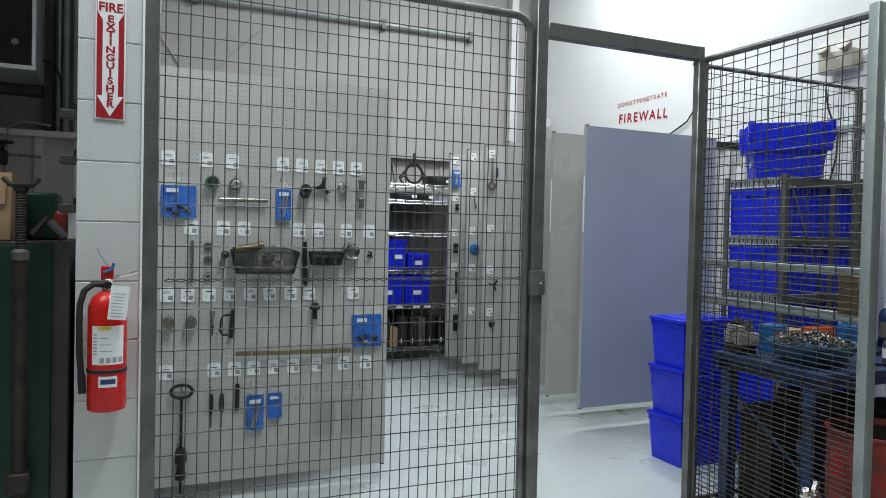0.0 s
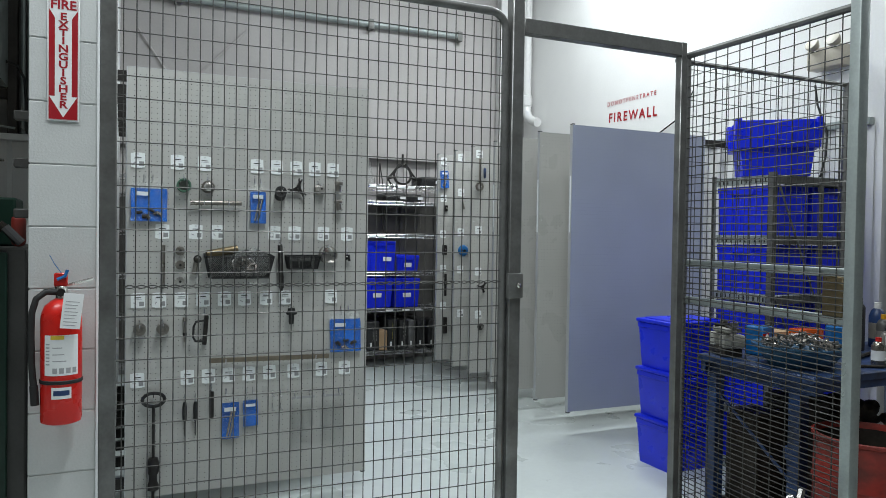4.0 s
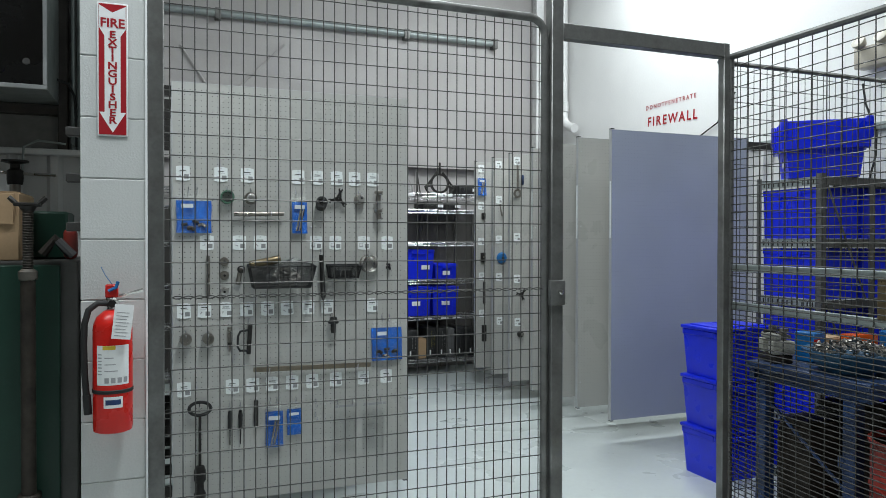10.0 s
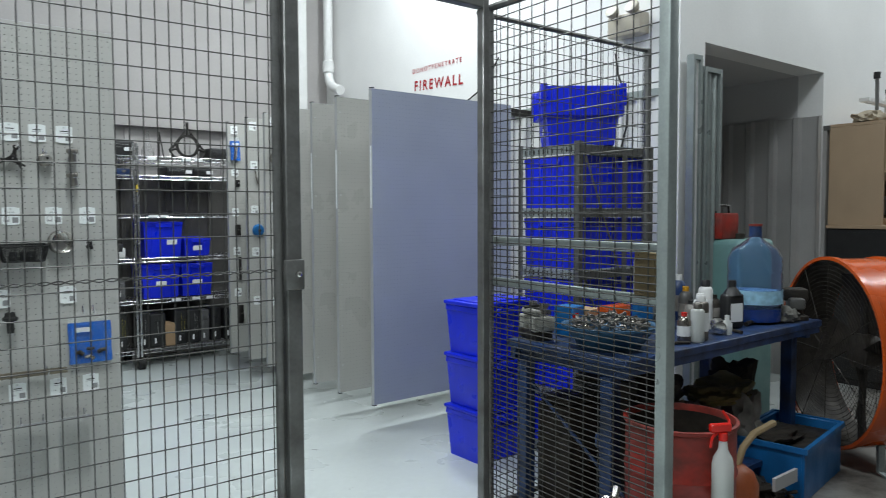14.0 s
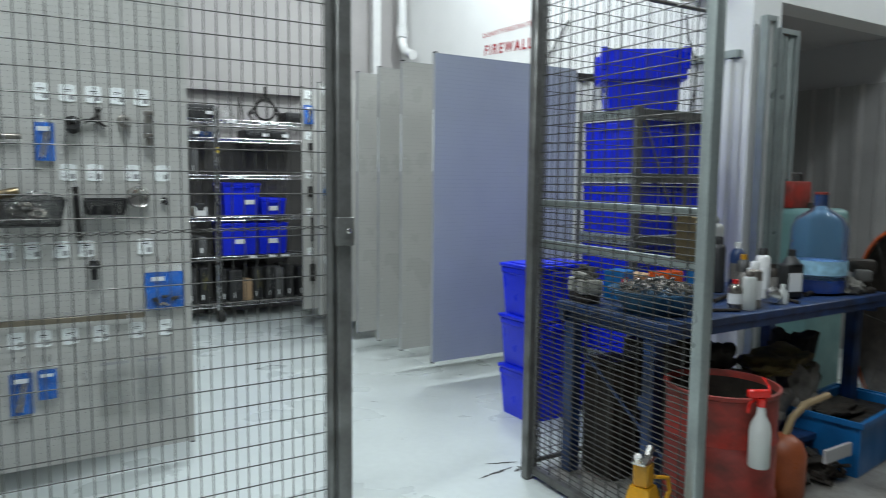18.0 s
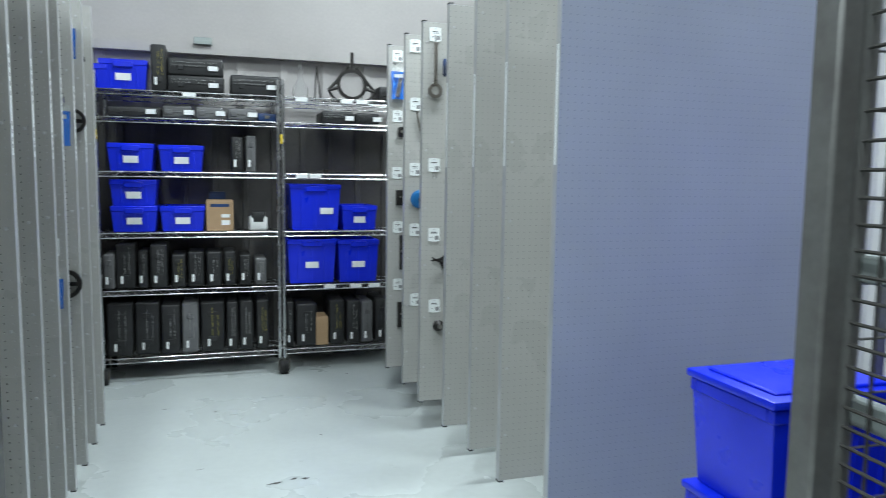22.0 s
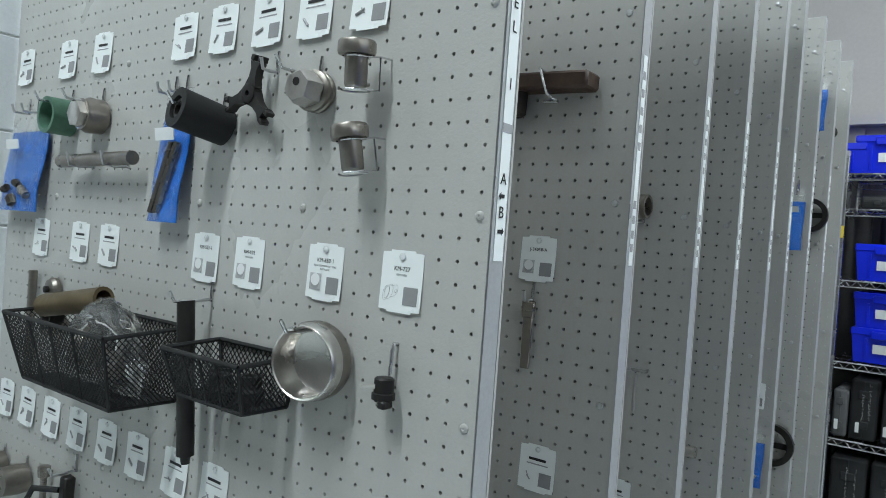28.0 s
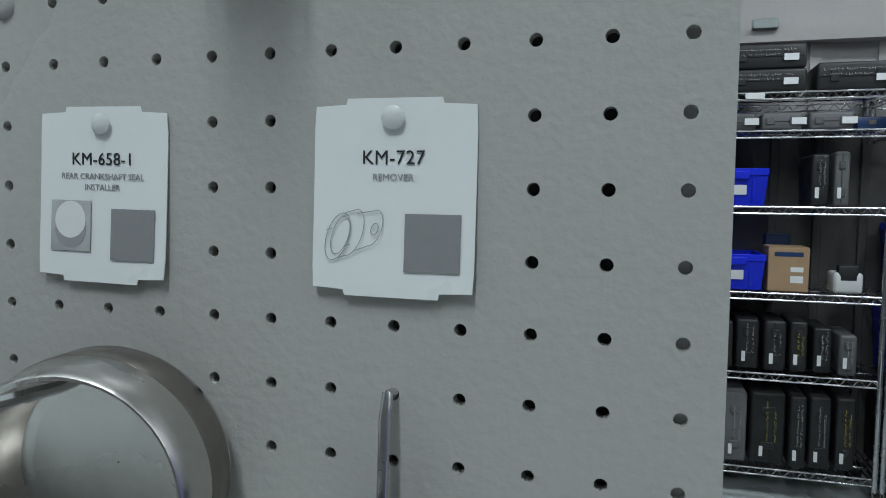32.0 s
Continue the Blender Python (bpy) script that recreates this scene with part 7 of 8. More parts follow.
def lump(name, label, cat, x, y, z, rx, ry, rz_, material, seed):
    bm = bmesh.new()
    bmesh.ops.create_icosphere(bm, subdivisions=4, radius=1)
    off = Vector((seed * 3.1, seed * 1.7, 0))
    for v in bm.verts:
        q = v.co.copy()
        k = 1 + 0.35 * noise.noise(q * 1.6 + off) + 0.14 * noise.noise(q * 4.5 + off)
        sq = max(abs(q.x), abs(q.y), abs(q.z)) ** -0.45
        v.co = Vector((q.x * rx * k * sq, q.y * ry * k * sq, max(0.0, (q.z + 0.8) * rz_ * k * sq)))
    th = thing(name, label, cat, pose(x, y, z), "things under the bench")
    part("body", bm, material, th, smooth=True)
    return th


lump("plastic_bag", "murky plastic bag of parts under the bench", "bag", 3.62, 2.26, 0.168, 0.11, 0.13, 0.15, M_murky, 1)
lump("plastic_bag", "knotted grey plastic bag under the bench", "bag", 3.84, 2.22, 0.168, 0.10, 0.12, 0.12, M_murky, 2)
lump("plastic_bag", "bulging pale plastic bag under the bench", "bag", 4.08, 2.20, 0.168, 0.11, 0.12, 0.14, M_murky, 3)
lump("yellow_sack", "grimy yellow sack lying over the bags", "sack", 4.02, 2.26, 0.40, 0.20, 0.13, 0.055, M_sack, 4)
lump("oily_sack", "dark oily sack under the bench", "sack", 3.60, 2.40, 0.40, 0.16, 0.12, 0.09, M_grime, 5)
lump("oily_sack", "dark oily rags under the bench", "rags", 4.30, 2.36, 0.168, 0.10, 0.14, 0.20, M_grime, 6)
lump("rag_heap", "dark greasy rags in the blue crate", "rags", 4.20, 2.03, 0.216, 0.15, 0.08, 0.03, M_grime, 7)
for x, y, h, r, m_, cm, lb_ in ((3.40, 2.07, 0.13, 0.030, M_steel, M_red, "small dented steel tin with a red lid"), (3.66, 2.20, 0.15, 0.034, M_murky, M_black, "murky plastic bottle on the bench"), (3.86, 2.36, 0.19, 0.036, M_darkframe, M_yellow, "dark bottle with a yellow cap on the bench"),
                               (4.02, 2.30, 0.14, 0.04, M_grime, M_grime, "greasy tin on the bench"), (3.95, 2.46, 0.24, 0.04, M_blue, M_white, "blue bottle with a white cap at the back of the bench")):
    th_ = thing("shop_bottle", lb_, "bottle", pose(x, y, bz))
    part("body", lathem([(r * 0.92, 0), (r, 0.005), (r, h * 0.7), (r * 0.75, h * 0.82), (r * 0.4, h * 0.88), (r * 0.1, h * 0.881)], 18), m_, th_)
    part("cap", lathem([(r * 0.45, h * 0.86), (r * 0.45, h), (r * 0.05, h)], 14), cm, th_)
    part("label", lathem([(r * 1.012, h * 0.2), (r * 1.012, h * 0.55)], 18), M_label if r < 0.032 else M_murky, th_)
for i, (x, y, le, r, a_) in enumerate(((3.55, 2.25, 0.20, 0.010, 20), (3.30, 2.05, 0.14, 0.007, -30), (3.80, 2.08, 0.16, 0.008, 70), (4.06, 2.12, 0.12, 0.012, 10))):
    single("loose_bar", "greasy steel bar lying on the workbench", "tool", tubem([(-le / 2, 0, r), (le / 2, 0, r)], r, 8), M_grime, x, y, bz, 0, 0, a_)
stf = thing("press_stand", "blue steel press stand beside the bench", "stand", pose(2.90, 2.06, 0))
bm = bmesh.new()
for a, b in (((0, 0.02, 0), (0.06, 0.10, 0.42)), ((0.14, 0.0, 0), (0.08, 0.10, 0.42)), ((0.02, 0.0, 0.12), (0.14, 0.0, 0.12))):
    tube(bm, [a, b], 0.018, 6)
part("leg_frame", bm, M_blue, stf)
part("head", boxm(0.04, 0.07, 0.40, 0.10, 0.13, 0.46, 0.006), M_blue, stf)
dr = thing("steel_drum", "worn red open-topped steel drum", "drum", pose(3.01, 1.83, 0) @ Matrix.Diagonal((1.13, 1.13, 0.965, 1)))
part("shell", lathem([(0.172, 0), (0.180, 0.006), (0.180, 0.19), (0.186, 0.205), (0.180, 0.22), (0.180, 0.41), (0.186, 0.425), (0.180, 0.44), (0.180, 0.60), (0.188, 0.608), (0.188, 0.62), (0.178, 0.622), (0.174, 0.60), (0.174, 0.02), (0.002, 0.02), (0.002, 0.0)], 40, None, True), M_redold, dr)
part("liner", lathem([(0.1735, 0.03), (0.1735, 0.595), (0.1725, 0.595), (0.1725, 0.03)], 40, None, True), M_grime, dr, "dirty dark inside")
spb = thing("spray_bottle", "milky spray bottle with a red trigger, hung on the drum", "spray bottle", pose(2.918, 1.598, 0.366, 0, 0, -30) @ Matrix.Diagonal((0.93, 0.93, 0.93, 1)))
part("body", lathem([(0.036, 0), (0.040, 0.006), (0.040, 0.14), (0.034, 0.17), (0.018, 0.20), (0.014, 0.24), (0.004, 0.24)], 22), M_milky, spb, "milky translucent bottle", smooth=False)
part("liquid", lathem([(0.034, 0.006), (0.034, 0.10), (0.004, 0.10)], 20), mat("cloudy_liquid", (0.60, 0.62, 0.56), 0.3, vary=0.05), spb)
part("collar", lathem([(0.017, 0.235), (0.017, 0.265), (0.008, 0.268)], 14), M_red, spb)
bm = boxm(-0.055, -0.012, 0.268, 0.03, 0.012, 0.30, 0.005)
tube(bm, [(-0.02, 0, 0.27), (-0.045, 0, 0.245), (-0.05, 0, 0.21)], 0.006, 8)
tube(bm, [(0.028, 0, 0.285), (0.045, 0.04, 0.30), (0.03, 0.06, 0.33)], 0.006, 6)
part("trigger", bm, M_red, spb, "red plastic trigger head")
single("drum_hook", "wire hook on the drum rim", "hook", tubem([(0, 0, 0), (0, 0.03, 0.01), (0, 0.07, 0.03), (0, 0.085, 0.02)], 0.004, 6), M_dark, 2.925, 1.60, 0.575, 0, 0, -18)
jug = thing("orange_jug", "orange plastic jug behind the drum", "jug", pose(3.56, 1.90, 0))
part("body", lathem([(0.08, 0), (0.09, 0.01), (0.092, 0.19), (0.07, 0.24), (0.03, 0.27), (0.004, 0.272)], 22), mat("grimy_orange_plastic", (0.36, 0.09, 0.03), 0.4, vary=0.2, scale=8), jug)
part("spout", tubem([(0, 0, 0.26), (0.03, -0.01, 0.34), (0.10, -0.02, 0.39), (0.30, -0.01, 0.40)], 0.016, 8), mat("tan_hose", (0.35, 0.25, 0.13), 0.6, vary=0.15), jug, "tan hose")
crt = thing("blue_crate", "bright blue plastic crate on the floor", "crate", pose(4.28, 2.02, 0, 0, 0, 8) @ Matrix.Diagonal((1, 1, 1.3, 1)))
bm = bmesh.new()
for a in ((-0.30, -0.17, 0, 0.30, -0.155, 0.20), (-0.30, 0.155, 0, 0.30, 0.17, 0.20), (-0.30, -0.155, 0, -0.285, 0.155, 0.20), (0.285, -0.155, 0, 0.30, 0.155, 0.20), (-0.285, -0.155, 0, 0.285, 0.155, 0.012)):
    box(bm, *a, 0.003)
part("body", bm, M_crate, crt)
bm = bmesh.new()
for a in ((-0.315, -0.185, 0.185, 0.315, -0.171, 0.205), (-0.315, 0.171, 0.185, 0.315, 0.185, 0.205), (-0.315, -0.171, 0.185, -0.301, 0.171, 0.205), (0.301, -0.171, 0.185, 0.315, 0.171, 0.205)):
    box(bm, *a)
part("rim", bm, M_crate, crt)
part("mat", boxm(-0.28, -0.15, 0.15, 0.28, 0.15, 0.165), M_grime, crt, "dark greasy sheet in the crate")
sc = thing("scrap_heap", "heap of dark greasy scrap iron on the floor", "scrap", pose(3.86, 1.92, 0))
bm = bmesh.new()
for i in range(26):
    p = Vector((rr.uniform(-0.1, 0.1), rr.uniform(-0.08, 0.08), rr.uniform(0.01, 0.10)))
    d = Vector((rr.uniform(-1, 1), rr.uniform(-1, 1), rr.uniform(-0.3, 0.3))).normalized() * rr.uniform(0.02, 0.06)
    tube(bm, [p - d, p + d], rr.uniform(0.008, 0.02), 6)
part("scrap", bm, M_grime, sc)["kind"] = "stuff"
part("board", boxm(-0.11, -0.10, 0.12, 0.10, -0.085, 0.18), M_soffit, sc)

js = thing("jack_stand", "yellow steel jack stand with a worn saddle", "jack stand", pose(2.56, 1.80, 0, 0, 0, 20))
bm = bmesh.new()
taper(bm, 0.20, 0.20, 0.07, 0.07, 0.02, 0.30)
part("pyramid", bm, M_yellow, js)
for a, b in ((-1, -1), (1, -1), (1, 1), (-1, 1)):
    part("foot", boxm(a * 0.095 - 0.018, b * 0.095 - 0.018, 0, a * 0.095 + 0.018, b * 0.095 + 0.018, 0.022, 0.003), M_yellow, js)
part("column", boxm(-0.028, -0.028, 0.30, 0.028, 0.028, 0.385, 0.006), M_yellow, js)
bm = bmesh.new()
box(bm, -0.05, -0.025, 0.385, 0.05, 0.025, 0.40, 0.004)
for s in (-1, 1):
    tube(bm, [(s * 0.035, 0, 0.395), (s * 0.06, 0, 0.425)], 0.014, 6)
part("saddle", bm, M_steelbright, js, "worn bare steel saddle")
part("handle", tubem([(0.03, -0.03, 0.33), (0.075, -0.06, 0.32), (0.085, -0.065, 0.27), (0.05, -0.05, 0.20)], 0.008, 8), M_yellow, js)
part("slot", boxm(-0.03, -0.085, 0.06, 0.03, -0.06, 0.16, 0.002), M_dark, js)

# drum fan
fan = thing("drum_fan", "large orange drum fan with a dark wire guard", "fan", pose(4.735, 2.03, 0.605, 0, 0, 0))
FR, FD = 0.515, 0.28
turn = pose(0, 0, 0, 0, 0, 232) @ pose(0, 0, 0, 90)      # axis of the drum: guard faces the cage
ax = lambda *p: (turn @ Vector(p))
part("drum", lathem([(FR - 0.006, -0.02), (FR + 0.012, -0.02), (FR + 0.012, 0.01), (FR, 0.02), (FR, FD - 0.03), (FR + 0.012, FD - 0.02), (FR + 0.012, FD + 0.01), (FR - 0.006, FD + 0.01)], 64, turn @ pose(0, 0, -FD), True), M_orange, fan, "glossy orange steel drum")
for z in (0.008, -FD - 0.0):
    bm = bmesh.new()
    for k in range(1, 23):
        r = FR * k / 22.5
        tube(bm, [ax(r * math.cos(a * math.pi / 20), r * math.sin(a * math.pi / 20), z) for a in range(41)], 0.0012, 4, False)
    for a in range(12):
        c, s_ = math.cos(a * math.pi / 6), math.sin(a * math.pi / 6)
        tube(bm, [ax(0.05 * c, 0.05 * s_, z), ax(FR * c, FR * s_, z)], 0.002, 4, False)
    part("wire_guard", bm, M_grime, fan)["kind"] = "stuff"
part("hub", lathem([(0.09, -0.10), (0.10, -0.06), (0.10, 0.0), (0.02, 0.02)], 24, turn @ pose(0, 0, -0.16)), M_grime, fan)
for k in range(4):
    bm = bmesh.new()
    a0 = k * math.pi / 2
    vs = []
    for r, w in ((0.09, 0.05), (0.25, 0.10), (0.44, 0.14)):
        for sg in (-1, 1):
            an = a0 + sg * w / max(r, 0.2)
            vs.append(ax(r * math.cos(an), r * math.sin(an), -0.2 + sg * 0.05))
    v = [bm.verts.new(p) for p in vs] + [bm.verts.new(p + Vector((0, 0, 0.004)) + ax(0, 0, 0.006)) for p in vs]
    for q in ((0, 1, 3, 2), (2, 3, 5, 4), (6, 8, 9, 7), (8, 10, 11, 9), (0, 2, 8, 6), (2, 4, 10, 8), (1, 7, 9, 3), (3, 9, 11, 5), (4, 5, 11, 10), (0, 6, 7, 1)):
        bm.faces.new([v[i] for i in q])
    part("blade", bm, M_grime, fan)
part("liner", lathem([(FR - 0.007, -0.015), (FR - 0.007, FD - 0.005), (FR - 0.011, FD - 0.005), (FR - 0.011, -0.015)], 64, turn @ pose(0, 0, -FD), True), M_grime, fan, "dark brown lining inside the drum")
for dy in (0.0, -0.035):
    part("handle", tubem([ax(FR, 0.02 + dy, -0.06), ax(FR + 0.035, 0.02 + dy, -0.075), ax(FR + 0.045, 0.02 + dy, -0.17), ax(FR + 0.035, 0.02 + dy, -0.225), ax(FR, 0.02 + dy, -0.24)], 0.008, 8), M_dark, fan)
part("power_cord", tubem([ax(FR * math.cos(a) + 0.012 * math.cos(a), FR * math.sin(a) + 0.012 * math.sin(a), -0.24 + 0.12 * (a + 1.2)) for a in (-0.2, -0.4, -0.6, -0.8, -1.0, -1.2)], 0.006, 6), M_rubber, fan)
part("motor_bar", tubem([ax(0, -FR, -0.2), ax(0, FR, -0.2)], 0.02, 8), M_dark, fan)
for a in (-0.55, 0.55):
    p = ax(FR * math.sin(a), -FR * math.cos(a), -FD * 0.5)
    part("foot", tubem([p, (p.x * 1.02, p.y * 1.02, -0.58), (p.x * 1.2, p.y * 1.2, -0.598)], 0.022, 8), M_galvdoor, fan)

# recess: red can on a teal drum, sliding leaves at the corner
td = thing("teal_tank", "teal plastic tank in the recess", "tank", pose(5.12, 2.78, 0))
part("body", boxm(-0.22, -0.14, 0, 0.22, 0.16, 1.20, 0.04, 3), mat("pale_teal_plastic", (0.16, 0.30, 0.29), 0.45, vary=0.1), td)
part("cap", lathem([(0.04, 1.20), (0.04, 1.235), (0.01, 1.237)], 14), M_grime, td)
rc = thing("red_can", "small red fuel can on the teal tank", "can", pose(5.02, 2.84, 1.201))
part("body", boxm(-0.10, -0.06, 0, 0.10, 0.06, 0.17, 0.01, 2), M_redold, rc)
part("handle", tubem([(-0.08, 0, 0.165), (-0.07, 0, 0.22), (0.07, 0, 0.22), (0.08, 0, 0.165)], 0.008, 6), M_dark, rc)
for x, w, z1, m_ in ((4.63, 0.10, 2.36, M_corr), (4.76, 0.20, 2.30, M_galvdoor)):
    lf = thing("sliding_door_leaf", "galvanised sliding door leaf standing open at the corner", "door", pose(x, EY - 0.05, 0))
    bm = bmesh.new()
    corrugated(bm, 0.02, w - 0.02, 0.02, z1 - 0.02, 0.07, 0.018)
    part("sheet", bm, m_, lf)
    for a in (0.0, w - 0.022):
        part("frame_channel", boxm(a, -0.03, 0, a + 0.022, 0.02, z1), M_galvdoor, lf)
    part("head_channel", boxm(0.022, -0.028, z1 - 0.03, w - 0.022, 0.018, z1), M_galvdoor, lf)

# desk hutch on black drawers, ladder on top
dw = thing("tool_chest", "black steel tool chest with drawers", "tool chest", pose(6.60, 2.25, 0) @ Matrix.Diagonal((0.76, 1.05, 1, 1)))
part("carcass", boxm(0, 0.02, 0.06, 1.50, 0.58, 1.24, 0.008), M_black, dw)
for r_ in range(4):
    for c_ in range(2):
        d_ = part("drawer", boxm(0.04 + c_ * 0.72, -0.002, 0.14 + r_ * 0.275, 0.72 + c_ * 0.72, 0.022, 0.39 + r_ * 0.275, 0.006), M_black, dw)
        part("pull", tubem([(0.2 + c_ * 0.72, -0.03, 0.33 + r_ * 0.275), (0.56 + c_ * 0.72, -0.03, 0.33 + r_ * 0.275)], 0.009, 8), M_galv, d_)
    part("side_panel", boxm(-0.006, 0.05, 0.14 + r_ * 0.275, 0.001, 0.54, 0.39 + r_ * 0.275), M_black, dw)
for x in (0.1, 1.4):
    part("foot", boxm(x - 0.05, 0.05, 0, x + 0.05, 0.55, 0.06), M_rubber, dw)
part("top", boxm(-0.02, 0.0, 1.241, 1.52, 0.58, 1.27, 0.004), M_wood, dw)
hu = thing("desk_hutch", "pale wood-laminate desk hutch on the tool chest", "hutch", pose(6.61, 2.46, 1.271) @ Matrix.Diagonal((0.92, 0.9, 1, 1)))
part("side", boxm(0, 0, 0, 0.03, 0.44, 0.77, 0.002), M_wood, hu)
part("side", boxm(1.13, 0, 0, 1.16, 0.44, 0.77, 0.002), M_wood, hu)
part("back", boxm(0.03, 0.42, 0, 1.13, 0.44, 0.77), M_wood, hu)
part("top", boxm(0.0, 0, 0.771, 1.16, 0.44, 0.795, 0.002), M_wood, hu)
part("shelf", boxm(0.031, 0.003, 0.375, 1.129, 0.419, 0.395), M_wood, hu)
for i in range(3):
    dh = part("door", boxm(0.02 + 0.376 * i, -0.022, 0.40, 0.388 + 0.376 * i, -0.002, 0.768, 0.003), M_wood, hu)
part("door_label", boxm(0.50, -0.0235, 0.57, 0.70, -0.0225, 0.62), M_label, dh)
rh = random.Random(21)
for i in range(14):
    w_, d_, h_ = rh.uniform(0.03, 0.06), rh.uniform(0.06, 0.11), rh.uniform(0.05, 0.26)
    bk = thing("clutter_item", "worn workshop odds and ends inside the hutch", "clutter", pose(6.70 + 0.067 * i, 2.50 + 0.14 * (i % 2), 1.272, 0, 0, rh.uniform(-12, 12)), "things in the hutch")
    if i % 3 == 1:
        part("body", lathem([(w_ * 0.55, 0), (w_ * 0.6, 0.004), (w_ * 0.6, h_ * 0.75), (w_ * 0.3, h_ * 0.85), (w_ * 0.3, h_), (0.002, h_)], 14), (M_white, M_darkframe, M_brass)[i // 3 % 3], bk)
    else:
        part("body", boxm(-w_ / 2, 0, 0, w_ / 2, d_, h_, 0.006), (M_grime, M_darkframe, M_card, M_blue, M_label)[i % 5], bk)
for i in range(5):
    pb = thing("paper_pile", "loose papers and a red strap lying on the chest top", "papers", pose(6.72 + 0.17 * i, 2.30 + 0.025 * (i % 3), 1.271, 0, 0, rh.uniform(-30, 30)))
    part("sheet", boxm(-0.06, -0.035, 0, 0.06, 0.035, 0.012, 0.002), (M_label, M_darkframe, M_label, M_blue, M_red)[i], pb)
ld = thing("step_ladder", "white aluminium step ladder standing upturned on the hutch", "ladder", pose(6.78, 2.60, 2.068))
for x in (0.06, 0.78):
    part("rear_leg", tubem([(x, 0.0, 0.0), (x - 0.02 + 0.08 * (x > 0.5), 0.0, 0.36)], 0.014, 8), M_galv, ld)
    part("foot", lathem([(0.024, 0.35), (0.024, 0.40), (0.004, 0.401)], 10, pose(x - 0.02 + 0.08 * (x > 0.5), 0, 0)), M_rubber, ld)
for a, b in (((0.58, 0.12, 0.012), (0.62, 0.12, 0.31)), ((0.88, 0.12, 0.012), (1.18, 0.12, 0.37))):
    part("side_rail", boxm(-0.028, -0.02, 0, 0.028, 0.02, (Vector(b) - Vector(a)).length, 0.004), M_white, ld, "white painted rail").matrix_basis = pose(*a, 0, math.degrees(math.atan2(b[0] - a[0], b[2] - a[2])), 0)
    part("foot", lathem([(0.03, 0.0), (0.03, 0.04), (0.004, 0.041)], 10, pose(b[0], b[1], b[2] - 0.01)), M_rubber, ld)
for x0, x1, z in ((0.06, 0.70, 0.20), (0.64, 1.02, 0.19), (0.60, 0.86, 0.03)):
    part("step", boxm(x0, 0.06, z - 0.016, x1, 0.139, z + 0.016, 0.003), M_white, ld, "white painted step")
bag = thing("paper_sack", "crumpled beige paper on the hutch", "paper", pose(6.75, 2.62, 2.068))
bm = bmesh.new()
bmesh.ops.create_icosphere(bm, subdivisions=3, radius=1)
for v in bm.verts:
    k = 1 + 0.5 * noise.noise(v.co * 3)
    v.co = Vector((v.co.x * 0.14 * k, v.co.y * 0.1 * k, max(0, v.co.z * 0.06 * k + 0.03)))
part("paper", bm, mat("beige_paper", (0.42, 0.36, 0.27), 0.9, vary=0.1), bag)

# far shop wall: grey wainscot, cabinets, stools, green cloth
tagged(part("wainscot", boxm(6.59, EY - 0.03, 0, 15.9, EY - 0.002, 2.02), M_corrgrey, None), "grey metal wainscot of the shop wall", "wainscot", kind="structure")
tagged(part("wainscot_cap", boxm(6.59, EY - 0.05, 2.022, 15.9, EY - 0.002, 2.06), M_galv, None), "steel cap rail of the wainscot", "trim", kind="structure")
for x in np.arange(6.9, 15.5, 0.42):
    tagged(part("wainscot_rib", boxm(x, EY - 0.048, 0.002, x + 0.05, EY - 0.031, 2.02), M_corrgrey, None), "pressed rib of the grey metal wainscot", "rib", kind="structure")
for x in (8.72, 10.6):
    wp = thing("wall_hatch", "dark hatch set in the grey wainscot", "hatch", pose(x, EY - 0.05, 1.25), kind="structure")
    part("panel", boxm(0.03, -0.006, 0.03, 0.27, -0.001, 0.60), M_darkframe, wp)
    for q in ((0, -0.014, 0, 0.03, -0.001, 0.63), (0.27, -0.014, 0, 0.30, -0.001, 0.63), (0.03, -0.014, 0.60, 0.27, -0.001, 0.63), (0.03, -0.014, 0, 0.27, -0.001, 0.03)):
        part("frame", boxm(*q), M_galvdoor, wp)
flg = thing("small_flag", "small dark red cloth flag leaning over the wainscot", "flag", pose(10.0, EY - 0.09, 1.97))
part("staff", tubem([(-0.12, 0, -0.25), (0.14, 0, 0.28)], 0.008, 6), M_galv, flg)
bm = boxm(-0.10, -0.008, -0.10, 0.05, 0.008, 0.16, 0.004)
bmesh.ops.rotate(bm, verts=bm.verts, cent=(0, 0, 0), matrix=Matrix.Rotation(0.45, 3, "Y"))
part("cloth", bm, M_darkframe, flg)
part("stripe", tubem([(-0.06, -0.012, -0.07), (0.06, -0.012, 0.13)], 0.012, 6), M_redold, flg, "dark red stripe")
for x in (11.2, 12.8):
    lk = thing("steel_locker", "grey steel locker against the shop wall", "locker", pose(x, EY - 0.50, 0))
    part("body", boxm(0, 0, 0.0, 0.75, 0.40, 1.80, 0.006), M_corrgrey, lk)
    for q in (0, 1):
        part("door", boxm(0.02 + 0.36 * q, -0.014, 0.08, 0.365 + 0.36 * q, -0.001, 1.76, 0.003), M_corrgrey, lk)
gc = thing("green_bag", "bright green plastic bags hanging by the wall", "bag", pose(8.35, 2.60, 1.14))
